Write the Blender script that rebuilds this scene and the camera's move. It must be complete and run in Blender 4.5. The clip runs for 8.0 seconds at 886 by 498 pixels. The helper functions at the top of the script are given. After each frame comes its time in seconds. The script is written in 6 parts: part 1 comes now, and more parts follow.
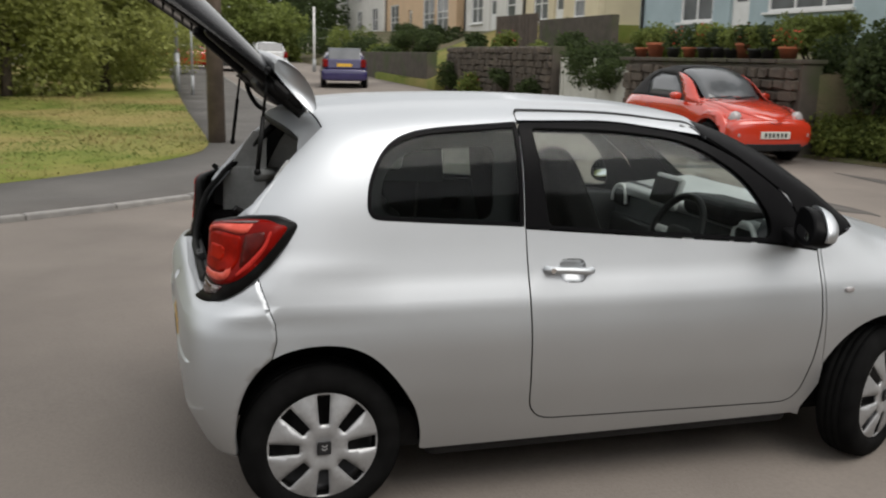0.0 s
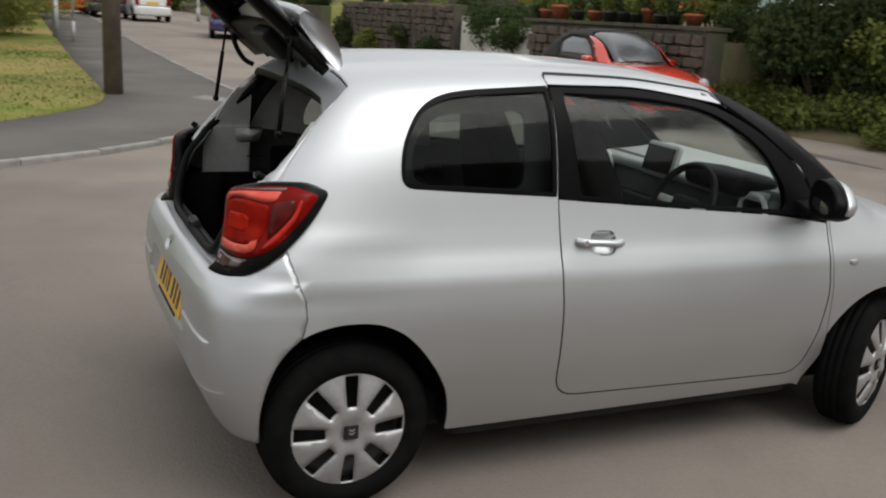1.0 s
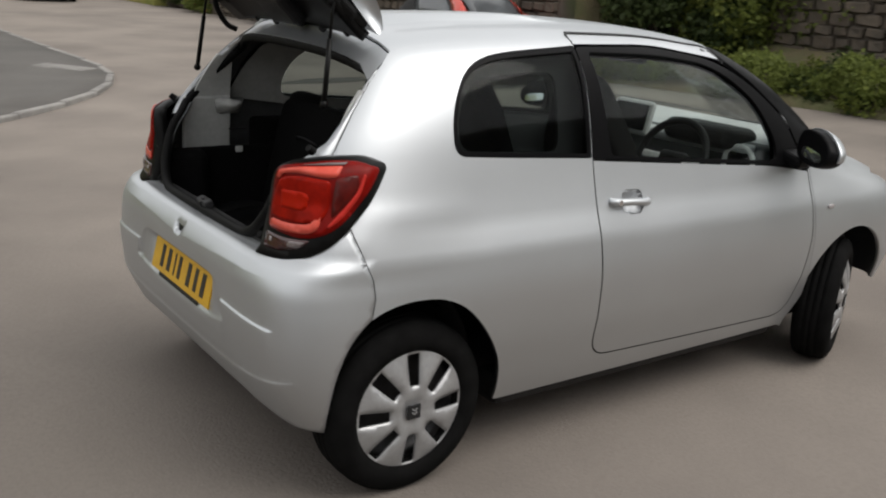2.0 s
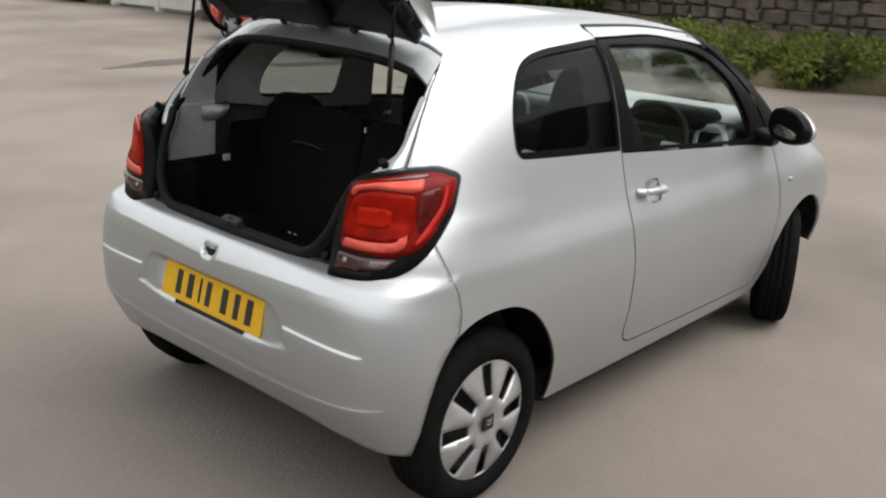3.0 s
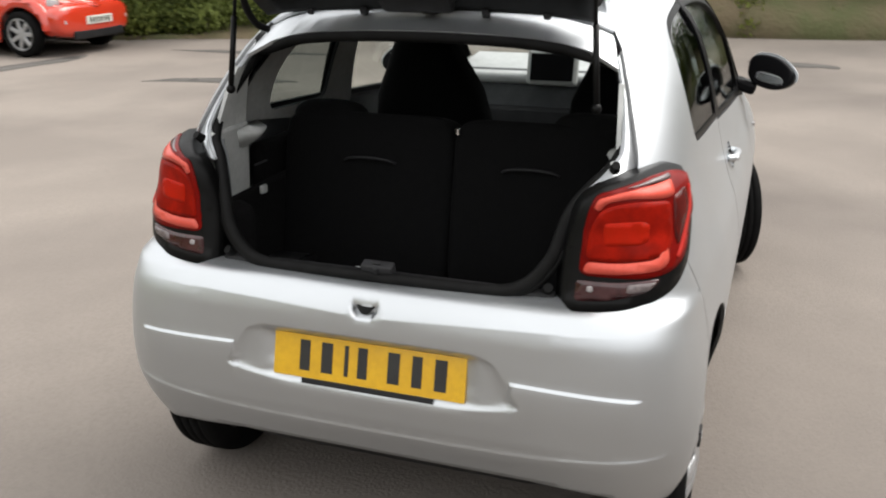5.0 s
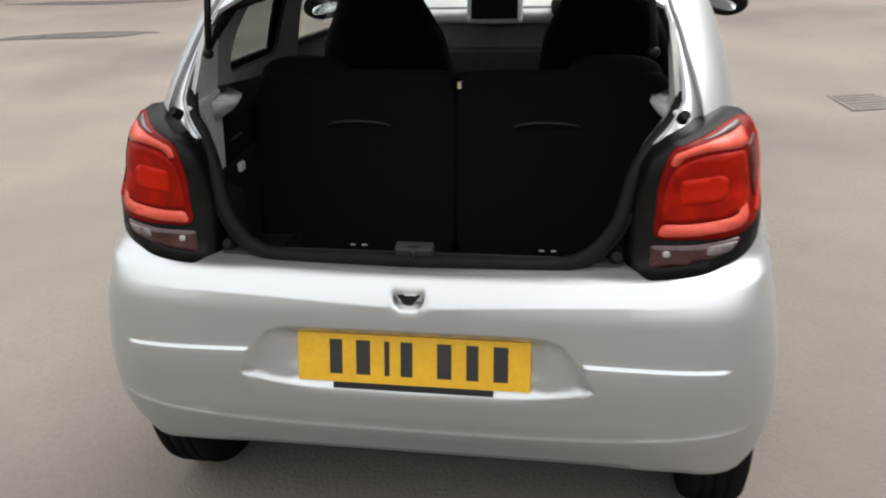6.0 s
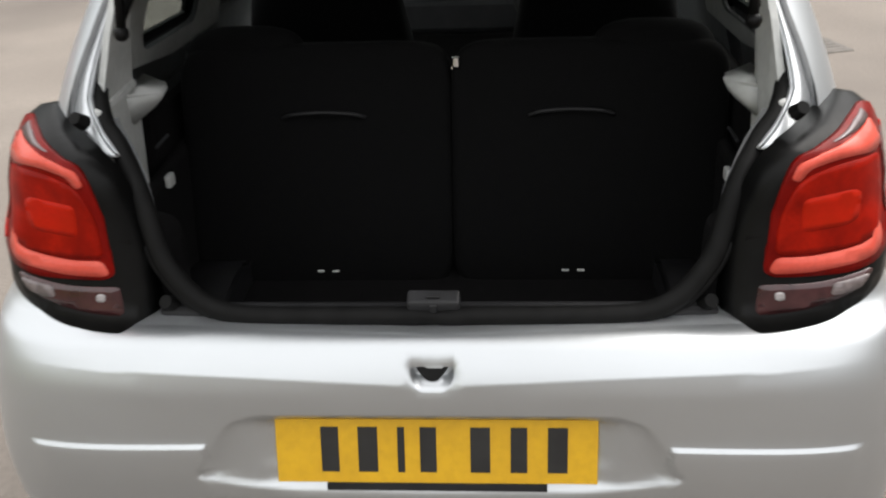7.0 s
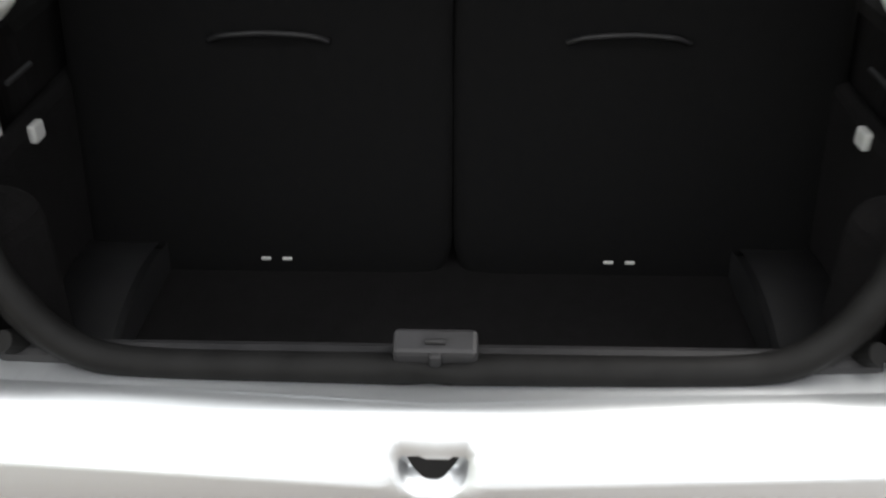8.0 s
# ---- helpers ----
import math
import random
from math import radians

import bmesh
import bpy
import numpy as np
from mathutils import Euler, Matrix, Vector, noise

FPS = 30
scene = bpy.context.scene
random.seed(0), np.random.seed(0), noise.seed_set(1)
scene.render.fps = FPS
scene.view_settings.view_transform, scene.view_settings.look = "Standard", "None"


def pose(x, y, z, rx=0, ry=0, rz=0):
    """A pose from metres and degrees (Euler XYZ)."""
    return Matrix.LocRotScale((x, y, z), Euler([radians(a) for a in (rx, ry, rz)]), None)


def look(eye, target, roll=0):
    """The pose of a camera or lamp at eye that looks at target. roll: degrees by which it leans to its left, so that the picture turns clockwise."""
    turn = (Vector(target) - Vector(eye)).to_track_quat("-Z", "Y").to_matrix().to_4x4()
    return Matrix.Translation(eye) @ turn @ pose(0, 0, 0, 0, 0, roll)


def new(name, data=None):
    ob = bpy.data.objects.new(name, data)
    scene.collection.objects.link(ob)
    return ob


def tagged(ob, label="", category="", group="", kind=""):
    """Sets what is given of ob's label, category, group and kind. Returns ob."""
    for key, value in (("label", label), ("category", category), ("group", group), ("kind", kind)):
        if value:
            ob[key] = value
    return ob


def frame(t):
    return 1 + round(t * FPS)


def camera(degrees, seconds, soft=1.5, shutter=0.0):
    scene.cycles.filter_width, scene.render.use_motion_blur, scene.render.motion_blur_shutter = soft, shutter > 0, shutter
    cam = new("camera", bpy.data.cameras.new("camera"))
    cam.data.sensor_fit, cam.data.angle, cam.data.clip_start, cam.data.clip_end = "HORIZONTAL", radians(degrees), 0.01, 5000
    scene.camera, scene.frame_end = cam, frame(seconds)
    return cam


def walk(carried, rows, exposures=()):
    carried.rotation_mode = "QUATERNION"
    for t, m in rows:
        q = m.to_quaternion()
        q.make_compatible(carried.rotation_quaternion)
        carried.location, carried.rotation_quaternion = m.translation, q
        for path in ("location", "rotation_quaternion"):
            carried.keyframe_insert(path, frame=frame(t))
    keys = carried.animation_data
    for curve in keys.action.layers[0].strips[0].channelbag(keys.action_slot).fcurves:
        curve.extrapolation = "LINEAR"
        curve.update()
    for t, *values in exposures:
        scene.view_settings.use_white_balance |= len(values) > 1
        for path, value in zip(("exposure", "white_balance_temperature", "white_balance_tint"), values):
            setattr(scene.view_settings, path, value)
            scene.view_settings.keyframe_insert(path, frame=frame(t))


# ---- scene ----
cam = camera(51.11, 8.0, soft=2.0, shutter=0.5)
PATH = [
    (0, (-0.4626, -3.7259, 1.6070), (0.1024, -1.8533, 1.2010), 1.33),
    (0.5, (-0.6317, -3.5557, 1.5792), (0.0601, -1.7297, 1.1465), 2.33),
    (1, (-0.8804, -3.3664, 1.5885), (-0.0751, -1.6008, 1.1047), 3.46),
    (1.5, (-1.2154, -3.1820, 1.5707), (-0.2358, -1.5071, 1.0858), 2.62),
    (1.7, (-1.3038, -3.0901, 1.5599), (-0.2727, -1.4607, 1.0291), 2.94),
    (2.8, (-1.8854, -2.4870, 1.5966), (-0.5179, -1.1302, 1.0592), 1.58),
    (3, (-1.9602, -2.3544, 1.6182), (-0.5462, -1.0711, 1.0233), 2.16),
    (3.5, (-2.1018, -1.9793, 1.6139), (-0.6172, -0.7846, 1.0068), 1.14),
    (4, (-2.2671, -1.6236, 1.6096), (-0.6696, -0.5777, 1.0144), 0.94),
    (4.5, (-2.3520, -1.2869, 1.6222), (-0.6449, -0.4680, 0.9778), 0.36),
    (4.7, (-2.3273, -1.1443, 1.6019), (-0.5974, -0.3671, 0.9666), -0.34),
    (5.8, (-2.2261, -0.5211, 1.6323), (-0.4304, -0.1010, 0.8584), -3.32),
    (6, (-2.1474, -0.4476, 1.6115), (-0.3504, -0.0614, 0.8231), -3.28),
    (6.5, (-1.8820, -0.2786, 1.6009), (-0.1037, 0.0504, 0.7468), -3.18),
    (7, (-1.6095, -0.1310, 1.5609), (0.1631, 0.0296, 0.6489), -3.03),
    (7.5, (-1.3244, -0.0804, 1.4555), (0.4286, 0.0246, 0.4984), -2.79),
    (8, (-1.0685, -0.0457, 1.3912), (0.6190, 0.0458, 0.3217), -1.19),
]
EXPOSURES = [(0, .28), (1.5, .20), (3, .74), (4.5, 1.05), (6.5, 1.05), (7.5, 1.2), (8, 1.85)]
walk(cam, [(t, look(eye, target, roll)) for t, eye, target, roll in PATH], EXPOSURES)

# ---- world, sun ----
SUN_UP, SUN_TURN = radians(56), radians(146)
world = bpy.data.worlds.new("sky")
scene.world = world
world.use_nodes = True
sky_tree = world.node_tree
sky = sky_tree.nodes.new("ShaderNodeTexSky")
sky.sky_type = "NISHITA"
sky.sun_disc = False
sky.sun_elevation, sky.sun_rotation = SUN_UP, SUN_TURN
sky.air_density, sky.dust_density, sky.ozone_density = 1.0, 4.0, 1.0
pale = sky_tree.nodes.new("ShaderNodeMix")
pale.data_type = "RGBA"
pale.inputs[0].default_value = 0.8
pale.inputs[7].default_value = (9.25, 9.1, 8.85, 1)
sky_tree.links.new(sky.outputs[0], pale.inputs[6])
sky_tree.links.new(pale.outputs[2], sky_tree.nodes["Background"].inputs[0])
sky_tree.nodes["Background"].inputs[1].default_value = 0.120
sun = new("sun", bpy.data.lights.new("sun", "SUN"))
sun.data.energy, sun.data.angle, sun.data.color = 1.55, radians(45), (1, .97, .93)
sun.matrix_world = look((0, 0, 0), (-math.sin(SUN_TURN) * math.cos(SUN_UP), -math.cos(SUN_TURN) * math.cos(SUN_UP), -math.sin(SUN_UP)))

# ---- materials ----
def surface(name, colour, rough=.6, metal=0.0, second=None, scale=8.0, fine=60.0, bump=0.0, bump_scale=40.0, coat=0.0, mix_low=.35, mix_high=.65, spec=.5, island=0.0, by_object=0.0, third=None, third_scale=1.2, third_low=.5, third_high=.68, rough_vary=0.0):
    """A node material: two tones mixed by noise at two sizes, some relief, and a shift of tone from piece to piece."""
    m = bpy.data.materials.new(name)
    m.use_nodes = True
    nodes, links = m.node_tree.nodes, m.node_tree.links
    b = nodes["Principled BSDF"]
    b.inputs["Roughness"].default_value, b.inputs["Metallic"].default_value = rough, metal
    b.inputs["Coat Weight"].default_value, b.inputs["Coat Roughness"].default_value = coat, .06
    b.inputs["Specular IOR Level"].default_value = spec
    place = nodes.new("ShaderNodeNewGeometry").outputs["Position"]
    tone = nodes.new("ShaderNodeRGB").outputs[0]
    tone.default_value = (*colour, 1)

    def noise_at(size, detail=4.0):
        n = nodes.new("ShaderNodeTexNoise")
        n.inputs["Scale"].default_value, n.inputs["Detail"].default_value = size, detail
        links.new(place, n.inputs["Vector"])
        return n.outputs[0]

    def blend(a, factor, other):
        x = nodes.new("ShaderNodeMix")
        x.data_type = "RGBA"
        links.new(factor, x.inputs[0])
        links.new(a, x.inputs[6])
        x.inputs[7].default_value = (*other, 1)
        return x.outputs[2]

    def ramp(value, low, high, top=1.0):
        r = nodes.new("ShaderNodeMapRange")
        r.inputs[1].default_value, r.inputs[2].default_value, r.inputs[4].default_value = low, high, top
        links.new(value, r.inputs[0])
        return r.outputs[0]

    if second:
        tone = blend(tone, ramp(noise_at(scale), mix_low, mix_high), second)
        tone = blend(tone, ramp(noise_at(fine, 2.0), .4, .8, .6), [(p + q) / 2 * .8 for p, q in zip(colour, second)])
    if third:
        tone = blend(tone, ramp(noise_at(third_scale), third_low, third_high), third)
    for amount, node, socket in ((island, "ShaderNodeNewGeometry", "Random Per Island"), (by_object, "ShaderNodeObjectInfo", "Random")):
        if amount:
            h = nodes.new("ShaderNodeHueSaturation")
            links.new(ramp(nodes.new(node).outputs[socket], 0, 1, 2 * amount), h.inputs["Value"])
            lift = nodes.new("ShaderNodeMath")
            lift.inputs[1].default_value = 1 - amount
            links.new(h.inputs["Value"].links[0].from_socket, lift.inputs[0])
            links.new(lift.outputs[0], h.inputs["Value"])
            links.new(tone, h.inputs["Color"])
            tone = h.outputs[0]
    links.new(tone, b.inputs["Base Color"])
    if rough_vary:
        r = ramp(noise_at(scale * 1.7), .3, .7)
        lift = nodes.new("ShaderNodeMapRange")
        lift.inputs[3].default_value, lift.inputs[4].default_value = rough - rough_vary, rough + rough_vary
        links.new(r, lift.inputs[0])
        links.new(lift.outputs[0], b.inputs["Roughness"])
    if bump:
        n = nodes.new("ShaderNodeBump")
        n.inputs["Strength"].default_value, n.inputs["Distance"].default_value = 1.0, bump
        links.new(noise_at(bump_scale, 5.0), n.inputs["Height"])
        links.new(n.outputs[0], b.inputs["Normal"])
    return m


def leafy(name, colour, second, **more):
    """Leaves: a surface that also lets light shine through from behind."""
    m = surface(name, colour, rough=.6, second=second, spec=.2, **more)
    nodes, links = m.node_tree.nodes, m.node_tree.links
    b, through_leaf, both = nodes["Principled BSDF"], nodes.new("ShaderNodeBsdfTranslucent"), nodes.new("ShaderNodeMixShader")
    links.new(b.inputs["Base Color"].links[0].from_socket, through_leaf.inputs[0])
    both.inputs[0].default_value = .55
    links.new(b.outputs[0], both.inputs[1])
    links.new(through_leaf.outputs[0], both.inputs[2])
    links.new(both.outputs[0], nodes["Material Output"].inputs[0])
    return m


def pane(name, tint, gloss=.9):
    """Clear or tinted glass: lets light straight through, with a mirror sheen that grows towards grazing views."""
    m = bpy.data.materials.new(name)
    m.use_nodes = True
    nodes, links = m.node_tree.nodes, m.node_tree.links
    clear, shine, both = nodes.new("ShaderNodeBsdfTransparent"), nodes.new("ShaderNodeBsdfGlossy"), nodes.new("ShaderNodeMixShader")
    clear.inputs[0].default_value = (*tint, 1)
    shine.inputs[0].default_value, shine.inputs[1].default_value = (gloss, gloss, gloss, 1), .02
    f = nodes.new("ShaderNodeLayerWeight")
    f.inputs[0].default_value = .5
    steep, lift = nodes.new("ShaderNodeMath"), nodes.new("ShaderNodeMath")
    steep.operation, lift.operation = "POWER", "MULTIPLY_ADD"
    steep.inputs[1].default_value, lift.inputs[1].default_value, lift.inputs[2].default_value = 5.0, .75, .014
    links.new(f.outputs["Facing"], steep.inputs[0])
    links.new(steep.outputs[0], lift.inputs[0])
    links.new(lift.outputs[0], both.inputs[0])
    links.new(clear.outputs[0], both.inputs[1])
    links.new(shine.outputs[0], both.inputs[2])
    links.new(both.outputs[0], nodes["Material Output"].inputs[0])
    return m


PAINT = surface("silver_paint", (.555, .578, .597), rough=.44, metal=.9, second=(.525, .546, .564), scale=2.0, fine=5000, coat=.2, rough_vary=.02)
TRIM = surface("dark_trim", (.015, .015, .016), rough=.55, second=(.022, .022, .024), scale=20, bump=.0004, bump_scale=600, spec=.3)
BLACK = surface("black_gloss", (.004, .004, .0045), rough=.35, second=(.006, .006, .0065), scale=5, spec=.05)
PLASTIC = surface("black_plastic", (.010, .010, .011), rough=.55, second=(.016, .016, .017), scale=15, bump=.0005, bump_scale=500, spec=.25)
SEAL = surface("rubber_seal", (.005, .005, .005), rough=.6, second=(.008, .008, .008), scale=30, spec=.1)
LAMPBLACK = surface("lamp_black", (.004, .004, .004), rough=.4, second=(.006, .006, .006), scale=20, spec=.12)
RUBBER = surface("tyre_rubber", (.005, .005, .005), rough=.85, second=(.009, .009, .009), scale=12, bump=.0008, bump_scale=120, spec=.04)
COVER = surface("wheel_cover_silver", (0.391, 0.3952, 0.4037), rough=.38, metal=.5, second=(0.34, 0.3443, 0.3485), scale=14, coat=.3)
DASH = surface("grey_dash", (.075, .078, .082), rough=.65, second=(.055, .058, .062), scale=10, bump=.0006, bump_scale=500, spec=.3)
DASHTOP = surface("pale_dash_top", (.46, .47, .47), rough=.6, second=(.40, .41, .41), scale=10, bump=.0006, bump_scale=500, spec=.3)
GREY = surface("pale_grey_trim", (.47, .48, .47), rough=.6, second=(.41, .42, .41), scale=14, bump=.0004, bump_scale=500)
MIDGREY = surface("mid_grey_trim", (.14, .145, .15), rough=.65, second=(.11, .115, .12), scale=14, bump=.0004, bump_scale=500)
LINING = surface("headlining", (.42, .42, .41), rough=.9, second=(.37, .37, .36), scale=30, bump=.0006, bump_scale=700)
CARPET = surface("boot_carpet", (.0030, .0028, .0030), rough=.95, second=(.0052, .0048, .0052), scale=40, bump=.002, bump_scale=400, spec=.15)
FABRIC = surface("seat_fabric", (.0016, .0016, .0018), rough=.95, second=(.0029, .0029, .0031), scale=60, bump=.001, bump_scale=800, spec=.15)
CHROME = surface("chrome", (.75, .75, .76), rough=.12, metal=1.0, second=(.7, .7, .7), scale=10)
DARKMETAL = surface("dark_steel", (.06, .06, .065), rough=.4, metal=.8, second=(.04, .04, .04), scale=20)
REDLENS = surface("red_lens", (.19, .004, .002), rough=.3, second=(.12, .002, .001), scale=18, spec=.1, fine=140)
REDCORE = surface("main_red_lens", (.30, .009, .003), rough=.4, second=(.17, .005, .002), scale=22, spec=.04, fine=160, coat=.05)
REDHEART = surface("inner_red_lens", (.40, .012, .004), rough=.4, second=(.33, .012, .003), scale=22, spec=.04, fine=160, coat=.05)
REDEDGE = surface("edge_red_lens", (.46, .030, .022), rough=.3, second=(.36, .02, .015), scale=22, spec=.1, fine=160)
GREYSHEEN = surface("greyish_sheen", (.15, .11, .11), rough=.3, second=(.11, .08, .08), scale=30, coat=.2)
REDDARK = surface("dark_red_lens", (.05, .004, .003), rough=.25, second=(.09, .005, .003), scale=40, spec=.2)
# Bright red of the light guide; also painted sky sheen on the lamp's top.
REDBRIGHT = surface("bright_red_lens", (.62, .105, .075), rough=.25, second=(.56, .075, .05), scale=18, coat=.1, spec=.15, fine=140)
SMOKE = surface("smoked_lens", (.030, .009, .010), rough=.2, second=(.055, .018, .019), scale=25, coat=.2)
HAZYLENS = surface("hazy_lens", (.17, .14, .14), rough=.2, second=(.10, .08, .08), scale=60, coat=.3)
CLEARLENS = surface("clear_lens", (.42, .40, .40), rough=.15, second=(.26, .24, .24), scale=40, coat=.5)
YELLOW = surface("plate_yellow", (0.656, 0.3772, 0.00984), rough=.35, second=(0.6068, 0.3444, 0.00984), scale=12, coat=.3)
INK = surface("plate_black", (.012, .012, .012), rough=.4, second=(.02, .02, .02), scale=20)
GLASS = pane("side_glass", (.88, .91, .90), .7)
TINT = pane("rear_glass", (.58, .62, .61), .55)
SMOKEGLASS = pane("tailgate_smoked_glass", (.085, .088, .092), .8)
MIRROR = surface("mirror_glass", (.85, .86, .87), rough=.02, metal=1.0)
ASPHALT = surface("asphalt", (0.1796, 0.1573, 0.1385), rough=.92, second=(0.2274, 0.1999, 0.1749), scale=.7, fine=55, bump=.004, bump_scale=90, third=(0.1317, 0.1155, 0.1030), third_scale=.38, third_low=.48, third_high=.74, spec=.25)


def darken_behind_car(m, dark, middle, width):
    """Puts a darker tone into the asphalt's colour behind the car, with a ragged edge."""
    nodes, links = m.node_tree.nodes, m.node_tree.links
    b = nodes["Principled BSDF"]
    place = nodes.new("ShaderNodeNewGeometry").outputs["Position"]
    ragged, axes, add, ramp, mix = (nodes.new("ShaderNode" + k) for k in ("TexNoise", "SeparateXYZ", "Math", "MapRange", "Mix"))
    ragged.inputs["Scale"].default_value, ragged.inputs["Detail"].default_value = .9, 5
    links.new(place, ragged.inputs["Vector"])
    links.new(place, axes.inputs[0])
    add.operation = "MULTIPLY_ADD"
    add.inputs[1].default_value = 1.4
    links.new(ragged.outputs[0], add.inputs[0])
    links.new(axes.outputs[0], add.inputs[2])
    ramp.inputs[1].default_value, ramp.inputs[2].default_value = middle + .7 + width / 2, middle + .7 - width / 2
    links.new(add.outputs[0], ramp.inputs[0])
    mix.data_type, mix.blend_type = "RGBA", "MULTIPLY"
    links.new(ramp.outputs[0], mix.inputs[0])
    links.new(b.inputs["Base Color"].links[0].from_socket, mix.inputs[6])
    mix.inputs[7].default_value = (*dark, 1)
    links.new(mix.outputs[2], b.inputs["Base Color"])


darken_behind_car(ASPHALT, (.75, .755, .76), -.3, 1.6)
DARKPATCH = surface("road_repair", (0.095, 0.08892, 0.08208), rough=.9, second=(0.114, 0.1064, 0.0988), scale=2.5, fine=60, bump=.004, bump_scale=90, spec=.25)
PAVING = surface("pavement_asphalt", (0.0975, 0.09204, 0.08658), rough=.92, second=(0.117, 0.1108, 0.1037), scale=1.1, fine=60, bump=.004, bump_scale=90, third=(0.0819, 0.078, 0.07332), third_scale=.4, spec=.25)
KERB = surface("kerb_stone", (0.24, 0.232, 0.216), rough=.85, second=(0.176, 0.168, 0.16), scale=6, bump=.003, bump_scale=70, by_object=.12)
GRASS = surface("grass", (0.102, 0.1318, 0.0255), rough=.9, second=(0.1573, 0.17, 0.0425), scale=2.0, fine=50, bump=.006, bump_scale=40, third=(0.289, 0.2125, 0.0935), third_scale=.22, third_low=.42, third_high=.68, spec=.1)
LAWN = surface("grass_blades", (0.07225, 0.1105, 0.02125), rough=.8, second=(0.1275, 0.153, 0.0425), scale=2.0, fine=50, island=.3, third=(0.306, 0.2295, 0.102), third_scale=.3, third_low=.45, third_high=.62, spec=.15)
LEAF = leafy("leaves", (.150, .185, .05), (.195, .235, .062), scale=.8, island=.35)
LEAF_DARK = leafy("dark_leaves", (.048, .068, .026), (.070, .098, .034), scale=.9, island=.4)
LEAF_YELLOW = leafy("yellow_green_leaves", (.19, .21, .05), (.15, .19, .045), scale=1.3, island=.35)
LEAF_PALE = leafy("pale_hedgerow_leaves", (0.29, 0.32, 0.10), (0.35, 0.37, 0.12), scale=.5, island=.3)
BARK = surface("bark", (.11, .085, .065), rough=.95, second=(.06, .048, .038), scale=9, bump=.02, bump_scale=30)
POLEWOOD = surface("pole_wood", (.15, .115, .09), rough=.9, second=(.09, .07, .055), scale=4, fine=70, bump=.004, bump_scale=60)
STONE = surface("rubble_stone", (.115, .092, .07), rough=.92, second=(.065, .055, .044), scale=5, bump=.012, bump_scale=25, by_object=.16)
MORTAR = surface("old_mortar", (.10, .085, .068), rough=.95, second=(.065, .055, .045), scale=3, bump=.01, bump_scale=30, third=(.06, .075, .03), third_scale=.8)
BRICK = surface("brick", (.24, .10, .065), rough=.9, second=(.17, .075, .055), scale=7, bump=.004, bump_scale=60, by_object=.25)
SOIL = surface("bank_soil", (.13, .10, .06), rough=.95, second=(.08, .09, .035), scale=1.6, bump=.03, bump_scale=14)
CREAM = surface("cream_render", (.70, .62, .44), rough=.9, second=(.62, .54, .38), scale=1.2, bump=.003, bump_scale=80)
PEACH = surface("peach_render", (.66, .47, .30), rough=.9, second=(.58, .42, .27), scale=1.2, bump=.003, bump_scale=80)
WHITEWASH = surface("white_render", (.72, .71, .67), rough=.9, second=(.62, .61, .57), scale=1.2, bump=.003, bump_scale=80)
BLUEWASH = surface("pale_blue_render", (.42, .52, .55), rough=.9, second=(.36, .45, .48), scale=1.2, bump=.003, bump_scale=80)
UNSEEN_WALL = surface("grey_render", (.30, .29, .27), rough=.9, second=(.24, .23, .215), scale=1.5, bump=.004, bump_scale=60)
IRON = surface("worn_iron", (.13, .115, .10), rough=.6, second=(.09, .08, .07), scale=12, bump=.002, bump_scale=80)
SLATE = surface("roof_slate", (.12, .125, .14), rough=.7, second=(.08, .085, .095), scale=3, bump=.01, bump_scale=12)
UPVC = surface("white_window_frame", (.80, .80, .79), rough=.4, second=(.74, .74, .72), scale=6)
ROOM = surface("dark_room", (.05, .055, .06), rough=.3, second=(.10, .11, .12), scale=1.5, coat=.6)
CLAY = surface("terracotta", (.46, .15, .07), rough=.85, second=(.36, .11, .055), scale=9, bump=.002, bump_scale=80)
DARKPOT = surface("dark_pot", (.03, .03, .032), rough=.6, second=(.05, .05, .05), scale=9)
TIMBER = surface("dark_fence_timber", (.10, .075, .06), rough=.85, second=(.065, .05, .04), scale=4, bump=.003, bump_scale=60, by_object=.25)
GATEWHITE = surface("white_gate_paint", (.66, .66, .60), rough=.6, second=(.56, .56, .50), scale=3, by_object=.06)
REDPAINT = surface("red_car_paint", (0.527, 0.03825, 0.0153), rough=.22, second=(0.493, 0.034, 0.0136), scale=2, coat=1.0)
PURPLE = surface("purple_car_paint", (.028, .022, .10), rough=.25, second=(.024, .018, .085), scale=2, coat=1.0)
WHITECAR = surface("white_car_paint", (0.612, 0.6205, 0.629), rough=.3, second=(0.578, 0.5865, 0.595), scale=2, coat=.8)
GALV = surface("galvanised_steel", (.36, .37, .38), rough=.5, metal=.4, second=(.28, .29, .30), scale=8)
SOFTTOP = surface("soft_top_cloth", (.015, .015, .016), rough=.9, second=(.022, .022, .022), scale=20)
FLOWER = surface("red_flowers", (.55, .05, .03), rough=.7, second=(.62, .12, .05), scale=20, island=.3)


# ---- ground ----
def rise(x, y):
    """The height of the ground: level round the car, climbing gently up the street."""
    r = .4 * np.asarray(x, float) + .9 * np.asarray(y, float) - 5
    r = np.maximum(r, 0)
    # the crossfall of the stretch on which the car stands
    fade = np.clip((5.5 - np.hypot(np.asarray(x, float) - 1.17, y)) / 3.0, 0, 1)
    fall = 0.0079 + -0.01094 * np.asarray(x, float) + 0.01374 * np.asarray(y, float)
    return .02 * r * r / (r + 2.0) + fall * fade * fade * (3 - 2 * fade)

# ---- tools ----
from mathutils.geometry import delaunay_2d_cdt


